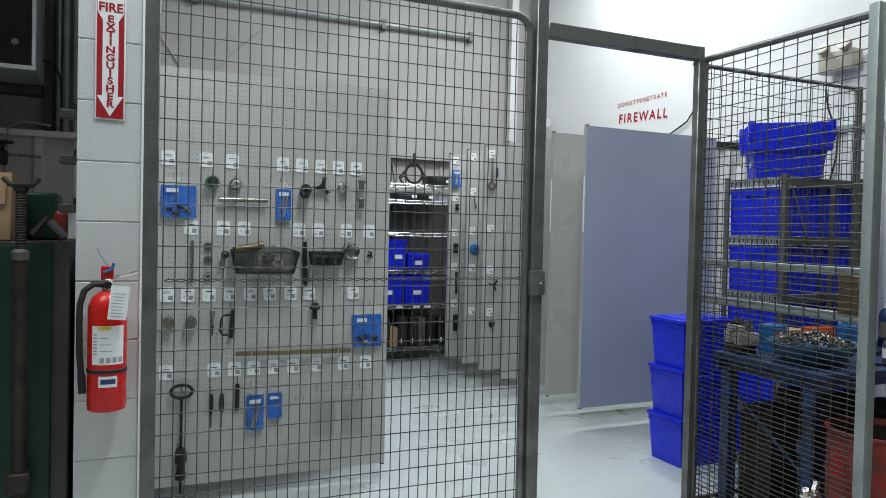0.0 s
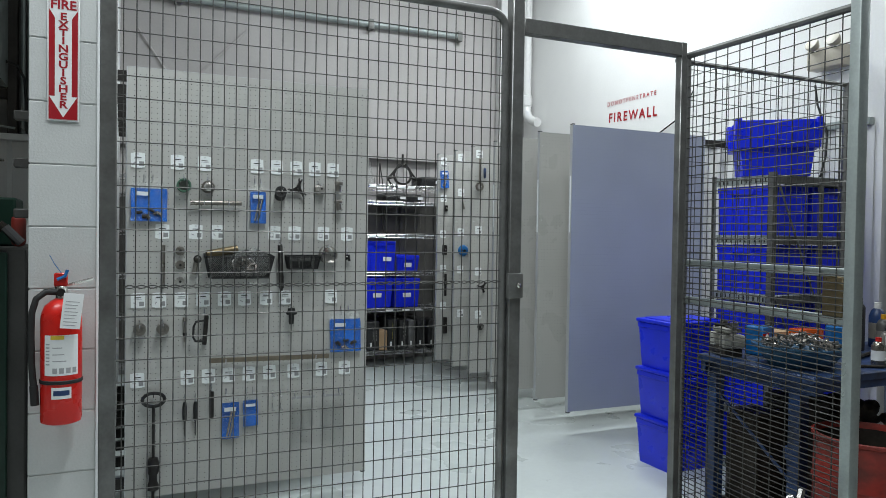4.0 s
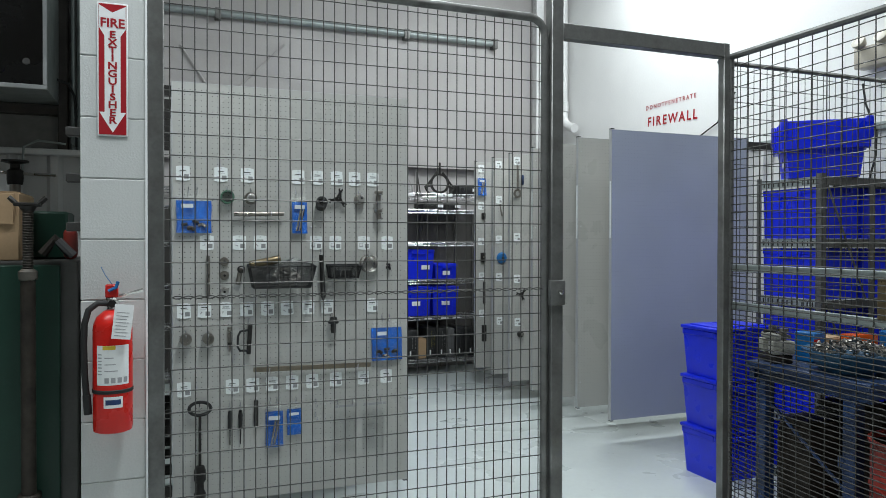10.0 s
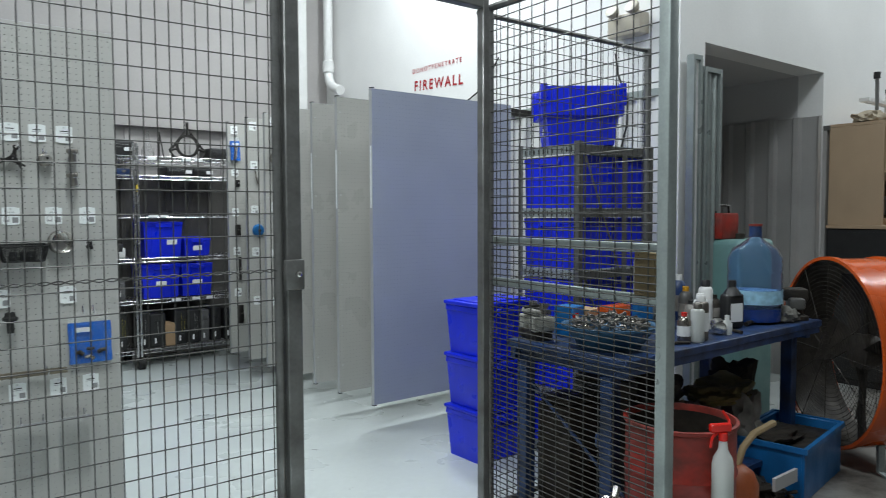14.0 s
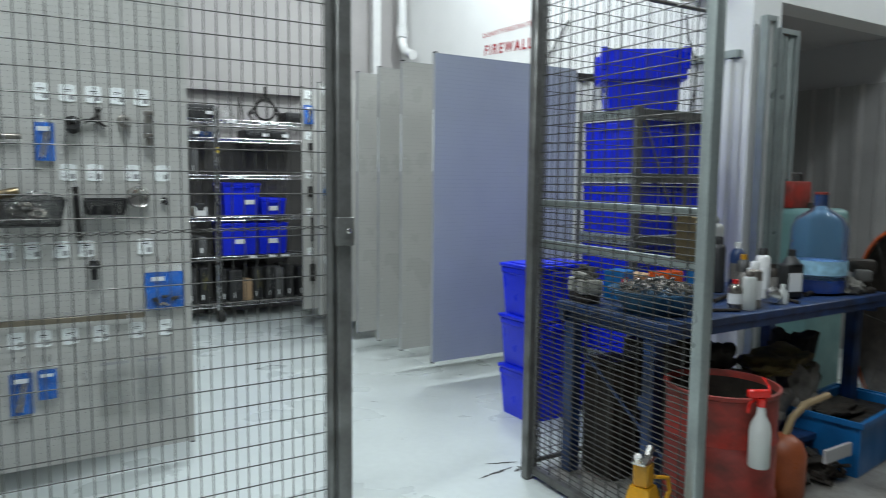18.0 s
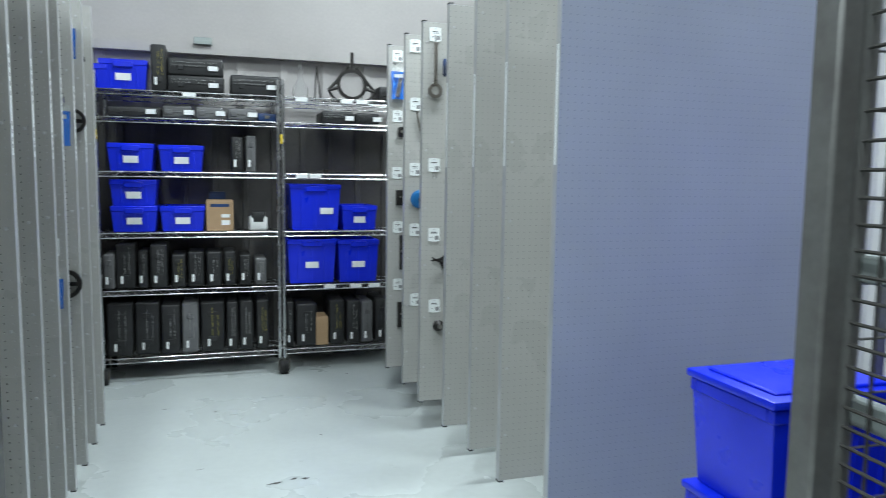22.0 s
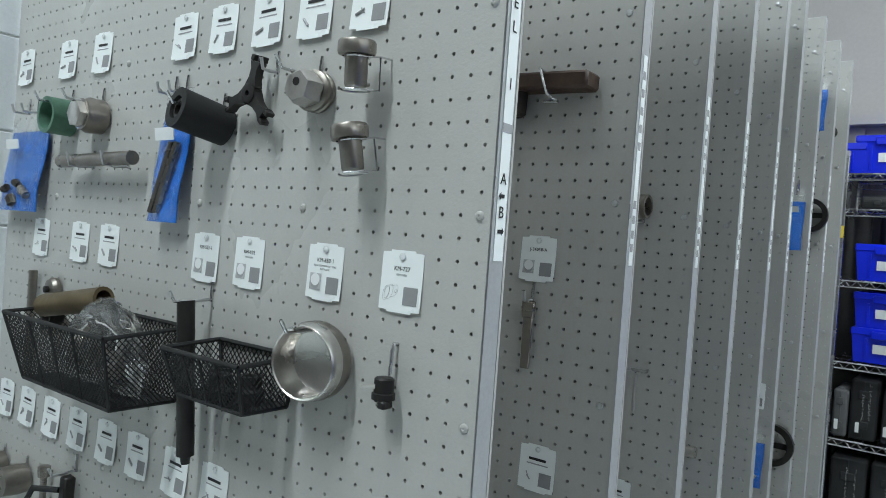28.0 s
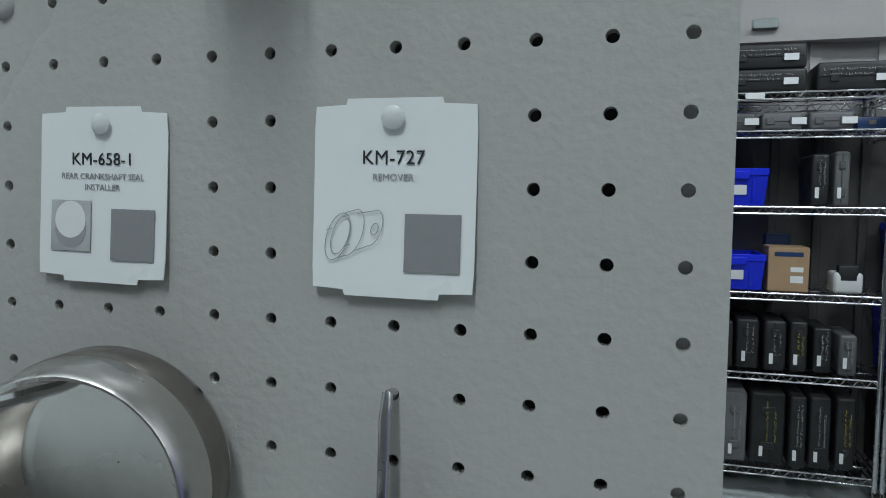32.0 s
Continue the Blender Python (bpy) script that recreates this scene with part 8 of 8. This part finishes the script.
for dx, dz, w_, h_, sd in ((-0.10, 0.10, 0.20, 0.22, 3), (0.16, -0.16, 0.15, 0.20, 8)):
    bm = bmesh.new()
    bmesh.ops.create_icosphere(bm, subdivisions=3, radius=1)
    for v in bm.verts:
        k = 1 + 0.3 * noise.noise(v.co * 2.2 + Vector((sd, 0, 0)))
        v.co = Vector((dx + v.co.x * w_ * k, v.co.y * 0.07 * k, dz + v.co.z * h_ * k))
    part("film", bm, M_greencloth, gc, smooth=True)
part("string", tubem([(0, 0, 0.22), (0, 0.24, 0.5)], 0.004, 5), M_white, gc)
wbx = thing("waste_bin", "black plastic waste bin with rags", "bin", pose(8.75, 2.30, 0) @ Matrix.Diagonal((0.8, 0.8, 0.85, 1)))
bm = bmesh.new()
taper(bm, 0.32, 0.28, 0.42, 0.36, 0, 0.62)
part("body", bm, M_black, wbx)
part("rim", boxm(-0.22, -0.19, 0.60, 0.22, 0.19, 0.63, 0.006), M_black, wbx)
for x, y, m_ in ((8.2, 2.0, M_crate), (9.3, 2.2, M_white), (9.0, 2.15, M_white)):
    jg = thing("plastic_jug", "plastic jug on the shop floor", "jug", pose(x, y, 0))
    part("body", lathem([(0.10, 0), (0.11, 0.01), (0.11, 0.28), (0.05, 0.36), (0.03, 0.40), (0.004, 0.40)], 18), m_, jg)
    part("cap", lathem([(0.035, 0.39), (0.035, 0.43), (0.004, 0.431)], 12), M_blue, jg)
for x, y, r_, h_, m_, lb_, sd in ((9.15, 2.10, 0.17, 0.28, M_label, "white plastic bag of rubbish on the shop floor", 11), (8.95, 2.42, 0.15, 0.62, M_milkjug, "pale blue and white bag heaped behind the bin", 12)):
    rb = lump("rubbish_bag", lb_, "bag", x, y, 0.0, r_, r_, h_ / 1.8, m_, sd)
    tagged(rb, lb_, "bag", "bags on the shop floor")
wt = thing("side_table", "white-topped steel table by the shop wall", "table", pose(9.9, 2.0, 0))
part("top", boxm(0, 0, 0.86, 1.2, 0.55, 0.91, 0.006), M_white, wt)
for x in (0.04, 1.12):
    for y in (0.04, 0.47):
        part("leg", boxm(x, y, 0, x + 0.04, y + 0.04, 0.86), M_galv, wt)
M_matrubber = mat("dusty_mat_rubber", (0.10, 0.097, 0.092), 0.75, vary=0.2, scale=9, bump=0.2)
tagged(part("floor_mat", boxm(6.3, 1.62, 0.002, 7.6, 2.05, 0.012, 0.003), M_matrubber, None), "dark rubber mat on the concrete floor", "mat")
tagged(part("floor_stripe", boxm(5.9, 1.36, 0.001, 9.5, 1.45, 0.0025), M_yellowtag, None), "worn yellow stripe on the floor", "stripe", kind="structure")


# ---- block pier, extinguisher and corner to the west ----
PX0, PX1, PY = -0.035, 0.157, 2.515
BLK = 0.1995
bmesh_block = {}


def block(bx0, by0, bz0, bx1, by1, bz1, material=M_block):
    key = (material.name, round(bx1 - bx0, 4), round(by1 - by0, 4), round(bz1 - bz0, 4))
    if key not in bmesh_block:
        bm = boxm(0, 0, 0, bx1 - bx0, by1 - by0, bz1 - bz0, 0.002, 1)
        me = bpy.data.meshes.new("block")
        bm.to_mesh(me)
        bm.free()
        me.materials.append(material)
        bmesh_block[key] = me
    ob = new("block", bmesh_block[key])
    ob.parent = wall_block
    ob.location = (bx0, by0, bz0)
    return ob


z = -0.007
k = 0
while z < CEIL - 0.05:
    z0, z1 = max(0.0, z) + 0.002, min(z + BLK - 0.002, CEIL - 0.01)
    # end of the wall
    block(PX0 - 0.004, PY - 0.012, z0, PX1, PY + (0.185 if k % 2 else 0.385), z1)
    # inner face, seen beside the near leaf
    if z < 2.9:
        y = PY + (0.19 if k % 2 else 0.39)
        while y < 4.5:
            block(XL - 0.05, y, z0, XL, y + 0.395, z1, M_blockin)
            y += 0.40
    z += BLK
    k += 1

sg = thing("fire_extinguisher_sign", "red and white fire extinguisher sign with a down arrow", "sign", pose(0.058, PY - 0.0155, 1.946))
part("plate", boxm(-0.046, -0.002, -0.218, 0.046, 0.002, 0.218, 0.0015), M_label, sg)
part("field", boxm(-0.041, -0.0032, -0.213, 0.041, -0.0022, 0.213), M_sign, sg, "red field")
bm = bmesh.new()
for poly in (((-0.040, 0.209), (-0.040, 0.135), (0.0, 0.135), (0.0, 0.186)), ((0.0, 0.186), (0.0, 0.135), (0.040, 0.135), (0.040, 0.209)),
             ((-0.040, 0.135), (-0.024, 0.108), (0.024, 0.108), (0.040, 0.135)),
             ((-0.024, 0.108), (-0.024, -0.140), (0.024, -0.140), (0.024, 0.108)),
             ((-0.040, -0.140), (0.0, -0.207), (0.040, -0.140))):
    bm.faces.new([bm.verts.new((x, -0.0037, zz)) for x, zz in poly])
part("arrow", bm, M_label, sg, "white arrow")
lettering("word", "FIRE", 0.041, M_sign, sg, pose(0, -0.0045, 0.150) @ FACE, 0.0010)
for i, ch in enumerate("EXTINGUISHER"):
    lettering("letter", ch, 0.032, M_sign, sg, pose(0, -0.0045, 0.113 - i * 0.0255) @ FACE @ Matrix.Diagonal((1.2, 1, 1, 1)), 0.0009)
ex = thing("fire_extinguisher", "red fire extinguisher with hose and inspection tag on a wall hook", "fire extinguisher", pose(0.060, PY - 0.078, 0.775) @ Matrix.Diagonal((0.95, 0.95, 0.94, 1)))
part("cylinder", lathem([(0.052, 0), (0.060, 0.004), (0.062, 0.02), (0.062, 0.345), (0.060, 0.365), (0.050, 0.39), (0.030, 0.408), (0.018, 0.415), (0.004, 0.416)], 40), M_red, ex, "glossy red steel cylinder", smooth=False)
part("valve", lathem([(0.018, 0.41), (0.018, 0.445), (0.012, 0.455), (0.003, 0.456)], 16), M_steelbright, ex, "chrome valve body")
part("gauge", lathem([(0.013, 0), (0.013, 0.010), (0.003, 0.010)], 14, pose(0, -0.016, 0.435, 90)), M_dark, ex)
bm = bmesh.new()
tube(bm, [(-0.02, 0, 0.452), (0.03, -0.002, 0.462), (0.095, -0.002, 0.480)], 0.006, 6)
part("lever", bm, M_steelbright, ex, "chrome lever")
part("carry_handle", boxm(-0.022, -0.012, 0.455, 0.018, 0.012, 0.50, 0.004), M_red, ex, "red upper handle")
part("pull_pin", tubem([(-0.012, -0.014, 0.478), (0.012, -0.016, 0.49), (0.018, -0.016, 0.51)], 0.006, 6), M_crate, ex, "blue plastic safety seal")
part("seal_strap", tubem([(-0.0, -0.014, 0.50), (-0.02, -0.016, 0.53), (-0.034, -0.016, 0.56)], 0.0012, 4), M_crate, ex)
hose = [(-0.015, -0.005, 0.435), (-0.045, -0.01, 0.437), (-0.072, -0.015, 0.415), (-0.084, -0.018, 0.37), (-0.086, -0.02, 0.30), (-0.084, -0.02, 0.20), (-0.078, -0.02, 0.12)]
part("hose", tubem(hose, 0.0105, 10), M_rubber, ex, "black rubber hose", smooth=True)
part("nozzle", tubem([(-0.078, -0.02, 0.13), (-0.074, -0.02, 0.065)], 0.013, 10), M_rubber, ex)
part("hose_fitting", tubem([(-0.012, -0.004, 0.434), (-0.04, -0.009, 0.437)], 0.0085, 10), M_steelbright, ex)
part("hose_band", lathem([(0.0625, 0.135), (0.0645, 0.137), (0.0645, 0.146), (0.0625, 0.148)], 40, None, True), M_rubber, ex)


def wrap(bm, r, a0, a1, z0, z1, n=10):
    g = [(r * math.sin(a0 + (a1 - a0) * i / n), -r * math.cos(a0 + (a1 - a0) * i / n)) for i in range(n + 1)]
    lo = [bm.verts.new((x, y, z0)) for x, y in g]
    hi = [bm.verts.new((x, y, z1)) for x, y in g]
    for i in range(n):
        bm.faces.new((lo[i], lo[i + 1], hi[i + 1], hi[i]))


bm = bmesh.new()
wrap(bm, 0.0626, -0.80, 0.95, 0.165, 0.298)
part("instruction_label", bm, M_label, ex, "white printed instruction label")
bm = bmesh.new()
wrap(bm, 0.0629, -0.45, 0.20, 0.284, 0.297)
part("yellow_band", bm, M_yellowtag, ex)
bm = bmesh.new()
for i in range(7):
    wrap(bm, 0.0629, -0.72, -0.50, 0.20 + i * 0.011, 0.204 + i * 0.011, 3)
    if i % 2:
        wrap(bm, 0.0629, -0.35, 0.35 - 0.05 * i, 0.20 + i * 0.011, 0.203 + i * 0.011, 6)
for i in range(4):
    wrap(bm, 0.0629, -0.35 + i * 0.32, -0.13 + i * 0.32, 0.172, 0.190, 3)
part("small_print", bm, M_grey, ex)
bm = bmesh.new()
wrap(bm, 0.0626, -0.40, 0.56, 0.088, 0.126)
part("maker_label", bm, M_label, ex)
bm = bmesh.new()
wrap(bm, 0.0629, -0.30, 0.46, 0.099, 0.116)
part("maker_mark", bm, M_blue, ex)
tg = part("inspection_tag", boxm(-0.030, -0.0006, -0.115, 0.028, 0.0006, 0.0, 0.0003), M_label, ex, "white paper inspection tag")
tg.matrix_basis = pose(0.042, -0.072, 0.435, -4, 6, 0)
bm = bmesh.new()
for i in range(8):
    box(bm, -0.022, -0.0012, -0.028 - i * 0.011, 0.018 - 0.004 * (i % 3), -0.0007, -0.026 - i * 0.011)
tp = part("tag_print", bm, M_grey, ex)
tp.matrix_basis = tg.matrix_basis
part("wall_hook", boxm(-0.02, 0.03, 0.40, 0.02, 0.068, 0.425), M_dark, ex)

# corner to the west: ribbed sheet wall, ledge, dark window unit, green cabinet
WY = 3.60
M_plaster = mat("dirty_plaster", (0.33, 0.325, 0.31), 0.85, vary=0.22, scale=5, bump=0.25, bscale=40)
M_brownsteel = mat("dark_brown_painted_steel", (0.045, 0.037, 0.032), 0.55, vary=0.2, scale=9, bump=0.15)
tagged(part("wall_west_back", boxm(-6, WY + 0.03, 0, -0.04, WY + 0.2, CEIL), M_plaster, None), "dirty grey plaster wall behind the cabinet", "wall", kind="structure")
sheet("cladding_west", "white ribbed metal sheet behind the cabinet", 2.4, 0.0, 1.768, pose(-2.46, WY, 0), M_corr, 0.16, 0.025)
tagged(part("ledge", boxm(-2.46, WY - 0.06, 1.769, -0.06, WY + 0.03, 1.797, 0.004), M_corr, None), "painted ledge above the ribbed sheet", "ledge", kind="structure")
for x0, x1 in ((-0.635, -0.584), (-0.234, -0.196)):
    tagged(part("trim_upright", boxm(x0, WY - 0.045, 1.798, x1, WY + 0.029, 1.995 if x0 < -0.5 else 3.6, 0.003), M_brownsteel, None), "dark brown steel upright standing on the ledge", "trim", kind="structure")
tagged(part("trim_cross", boxm(-0.583, WY - 0.03, 1.955, -0.235, WY + 0.029, 1.995), M_brownsteel, None), "dark brown cross piece under the cabinet", "trim", kind="structure")
for x, r_ in ((-0.175, 0.010), (-0.145, 0.014), (-0.105, 0.011)):
    tagged(part("conduit", tubem([(x, WY - 0.02, 1.80), (x, WY - 0.02, 4.6)], r_, 8), M_galvdoor, None), "grey conduit running up beside the pier", "conduit", kind="structure")
tv = thing("wall_display_case", "dark glass-fronted metal case hung high on the wall", "case", pose(-0.59, 3.23, 2.0))
for q in ((0, 0, 0, 0.36, 0.345, 0.012), (0, 0, 0.70, 0.36, 0.345, 0.712), (0, 0, 0.012, 0.012, 0.345, 0.70), (0.348, 0, 0.012, 0.36, 0.345, 0.70)):
    part("case_side", boxm(*q), M_galvdoor, tv)
part("case_back", boxm(0.012, 0.33, 0.012, 0.348, 0.345, 0.70), M_dark, tv)
for q in ((0.0, -0.012, 0.0, 0.36, -0.001, 0.018), (0.0, -0.012, 0.694, 0.36, -0.001, 0.712), (0.0, -0.012, 0.018, 0.016, -0.001, 0.694), (0.344, -0.012, 0.018, 0.36, -0.001, 0.694)):
    part("bezel", boxm(*q, 0.002), M_alu, tv, "pale metal bezel round the glass")
part("pane", boxm(0.017, -0.006, 0.019, 0.343, -0.002, 0.693), M_darkglass, tv)
for x, zz, r_ in ((0.165, 0.20, 0.022), (0.285, 0.11, 0.014)):
    part("glass_mark", lathem([(r_, 0.0), (r_, 0.002), (0.0005, 0.002)], 18, pose(x, -0.006, zz, 90)), M_darkframe, tv, "faint dusty round mark on the glass")
tagged(part("cable", tubem([(-0.23, 3.5, 2.10), (-0.19, 3.52, 2.09), (-0.165, 3.54, 2.04), (-0.16, 3.55, 1.95), (-0.16, 3.55, 1.81)], 0.006, 6), M_rubber, None), "thin dark cable looping down from the case", "cable")
tagged(part("cable", tubem([(-0.37, 3.52, 1.68), (-0.365, 3.53, 1.80), (-0.31, 3.53, 1.83), (-0.20, 3.54, 1.82)], 0.005, 6), M_galvdoor, None), "thin grey cable running along the ledge", "cable")
gcab = thing("green_cabinet", "dark green steel cabinet", "cabinet", pose(-1.45, 2.72, 0))
part("body", boxm(0, 0.02, 0.05, 1.38, 0.75, 1.315, 0.006), M_darkframe, gcab)
part("door", boxm(0.02, 0.0, 0.08, 0.655, 0.019, 1.30, 0.004), M_green, gcab)
part("door", boxm(0.66, 0.0, 0.08, 1.325, 0.019, 1.30, 0.004), M_green, gcab)
part("plinth", boxm(0.03, 0.05, 0, 1.35, 0.72, 0.05), M_rubber, gcab)
part("handle", boxm(0.64, -0.03, 0.7, 0.655, 0.0, 0.82, 0.004), M_galv, gcab)
cbx = carton(0.34, 0.30, 0.235, pose(-0.425, 2.76, 1.316), "open brown cardboard box on the green cabinet", None, False)
part("hanging_flap", boxm(-0.168, -0.012, 0.125, 0.155, -0.004, 0.232, 0.002), M_card, cbx, "folded front flap")
bb2 = thing("green_case", "dark green case behind the box", "case", pose(-0.20, 2.98, 1.316))
part("body", boxm(-0.07, 0, 0, 0.07, 0.22, 0.18, 0.008), M_green, bb2)
rt = thing("red_strap_tool", "red strap ratchet with grey webbing", "tool", pose(-0.12, 2.80, 1.316))
part("red_grip", boxm(-0.012, 0.05, 0.0, 0.035, 0.10, 0.115, 0.02, 3), M_redold, rt)
part("strap", tubem([(-0.07, 0.0, 0.02), (-0.03, 0.0, 0.075), (0.02, 0.0, 0.02)], 0.018, 8), M_grime, rt)
part("strap", tubem([(-0.02, -0.01, 0.07), (0.03, -0.01, 0.015)], 0.015, 8), M_caseg, rt)
pole = thing("screw_jack_pole", "tall steel screw jack pole with a saddle head", "jack", pose(-0.213, 2.66, 0))
part("tube", tubem([(0, 0, 0.0), (0, 0, 1.27)], 0.023, 14), M_grime, pole, smooth=True)
part("collar", lathem([(0.024, 1.25), (0.030, 1.255), (0.030, 1.28), (0.018, 1.29), (0.004, 1.29)], 16), M_steel, pole)
bm = bmesh.new()
prof = []
for i in range(24):
    zz = 1.28 + i * 0.009
    prof += [(0.0145, zz), (0.0185, zz + 0.0045)]
lathe(bm, prof, 14)
part("thread", bm, M_grime, pole)
bm = bmesh.new()
box(bm, -0.04, -0.025, 1.50, 0.04, 0.025, 1.512, 0.003)
for s in (-1, 1):
    tube(bm, [(s * 0.03, 0, 1.505), (s * 0.055, 0, 1.53)], 0.009, 6)
lathe(bm, [(0.02, 1.485), (0.028, 1.50), (0.004, 1.50)], 12)
part("saddle", bm, M_dark, pole)
part("base_clamp", boxm(-0.035, -0.035, 0.46, 0.035, 0.035, 0.53, 0.006), M_grime, pole)
tj = thing("second_screw_jack", "screw jack with a chrome tommy bar", "jack", pose(-0.395, 3.51, 0))
part("tube", tubem([(0, 0, 1.316), (0, 0, 1.64)], 0.022, 12), M_steel, tj)
part("head", lathem([(0.03, 1.63), (0.033, 1.65), (0.033, 1.69), (0.02, 1.70), (0.02, 1.72), (0.055, 1.728), (0.055, 1.736), (0.004, 1.738)], 16), M_dark, tj)
part("tommy_bar", tubem([(-0.16, 0, 1.685), (0.16, 0, 1.675)], 0.007, 8), M_steelbright, tj)
part("stand", tubem([(0, 0, 0), (0, 0, 1.316)], 0.03, 10), M_grime, tj)
for zz in (1.765, 1.605, 1.435):
    fb = thing("wall_flag_bracket", "black flat steel bracket sticking out of the pier", "bracket", pose(-0.04, 2.70, zz))
    part("arm", boxm(-0.062, -0.02, -0.018, 0.001, 0.02, 0.014, 0.004), M_darkframe, fb)
    part("tip", boxm(-0.018, -0.022, 0.0145, 0.001, 0.022, 0.036, 0.003), M_rubber, fb)
tagged(part("pier_corner_bead", boxm(PX1 - 0.001, PY - 0.018, 0, PX1 + 0.006, PY - 0.006, CEIL), M_label, None), "thin white strip along the edge of the block pier", "trim", kind="structure")


# ---- scuffs and stains on the painted floor ----
M_scuff = mat("black_scuff", (0.07, 0.07, 0.065), 0.7, vary=0.3, scale=40, bump=0)


SCUFFS = ((2.218, 5.054, 0.07, 0.012, 10), (2.305, 5.081, 0.04, 0.012, 30), (2.355, 5.071, 0.04, 0.012, 0), (2.664, 4.634, 0.13, 0.010, 62), (3.70, 4.45, 0.05, 0.008, 0),
          (3.377, 4.198, 0.03, 0.006, 40), (2.69, 2.80, 0.16, 0.012, -20), (2.60, 2.72, 0.22, 0.016, 8), (2.73, 2.70, 0.10, 0.030, 20), (2.582, 3.962, 0.05, 0.006, -60),
          (1.697, 6.252, 0.04, 0.006, 0), (1.966, 6.134, 0.03, 0.006, 40), (2.837, 6.727, 0.03, 0.008, 0), (2.2, 5.9, 0.03, 0.005, 70), (1.9, 5.3, 0.04, 0.004, 15), (2.5, 5.6, 0.02, 0.006, 0))


def scuff(x, y, length, width, turn, seed):
    r = random.Random(seed)
    bm = bmesh.new()
    n = 11
    top = [(length * (k / (n - 1) - 0.5), width * (0.15 + r.random() * 0.85) * math.sin(math.pi * (k + 0.4) / n)) for k in range(n)]
    bot = [(length * (k / (n - 1) - 0.5), -width * (0.15 + r.random() * 0.85) * math.sin(math.pi * (k + 0.4) / n)) for k in range(n)][::-1]
    bm.faces.new([bm.verts.new((a, b, 0)) for a, b in bot[::-1] + top[::-1]])
    ob = tagged(part("floor_scuff", bm, M_scuff, None), "dark scuff mark on the pale floor paint", "scuff", kind="structure")
    ob.matrix_basis = pose(x, y, 0.0012, 0, 0, turn)


for i, (x, y, le, w, tn) in enumerate(SCUFFS):
    scuff(x, y, le, w, tn, i)
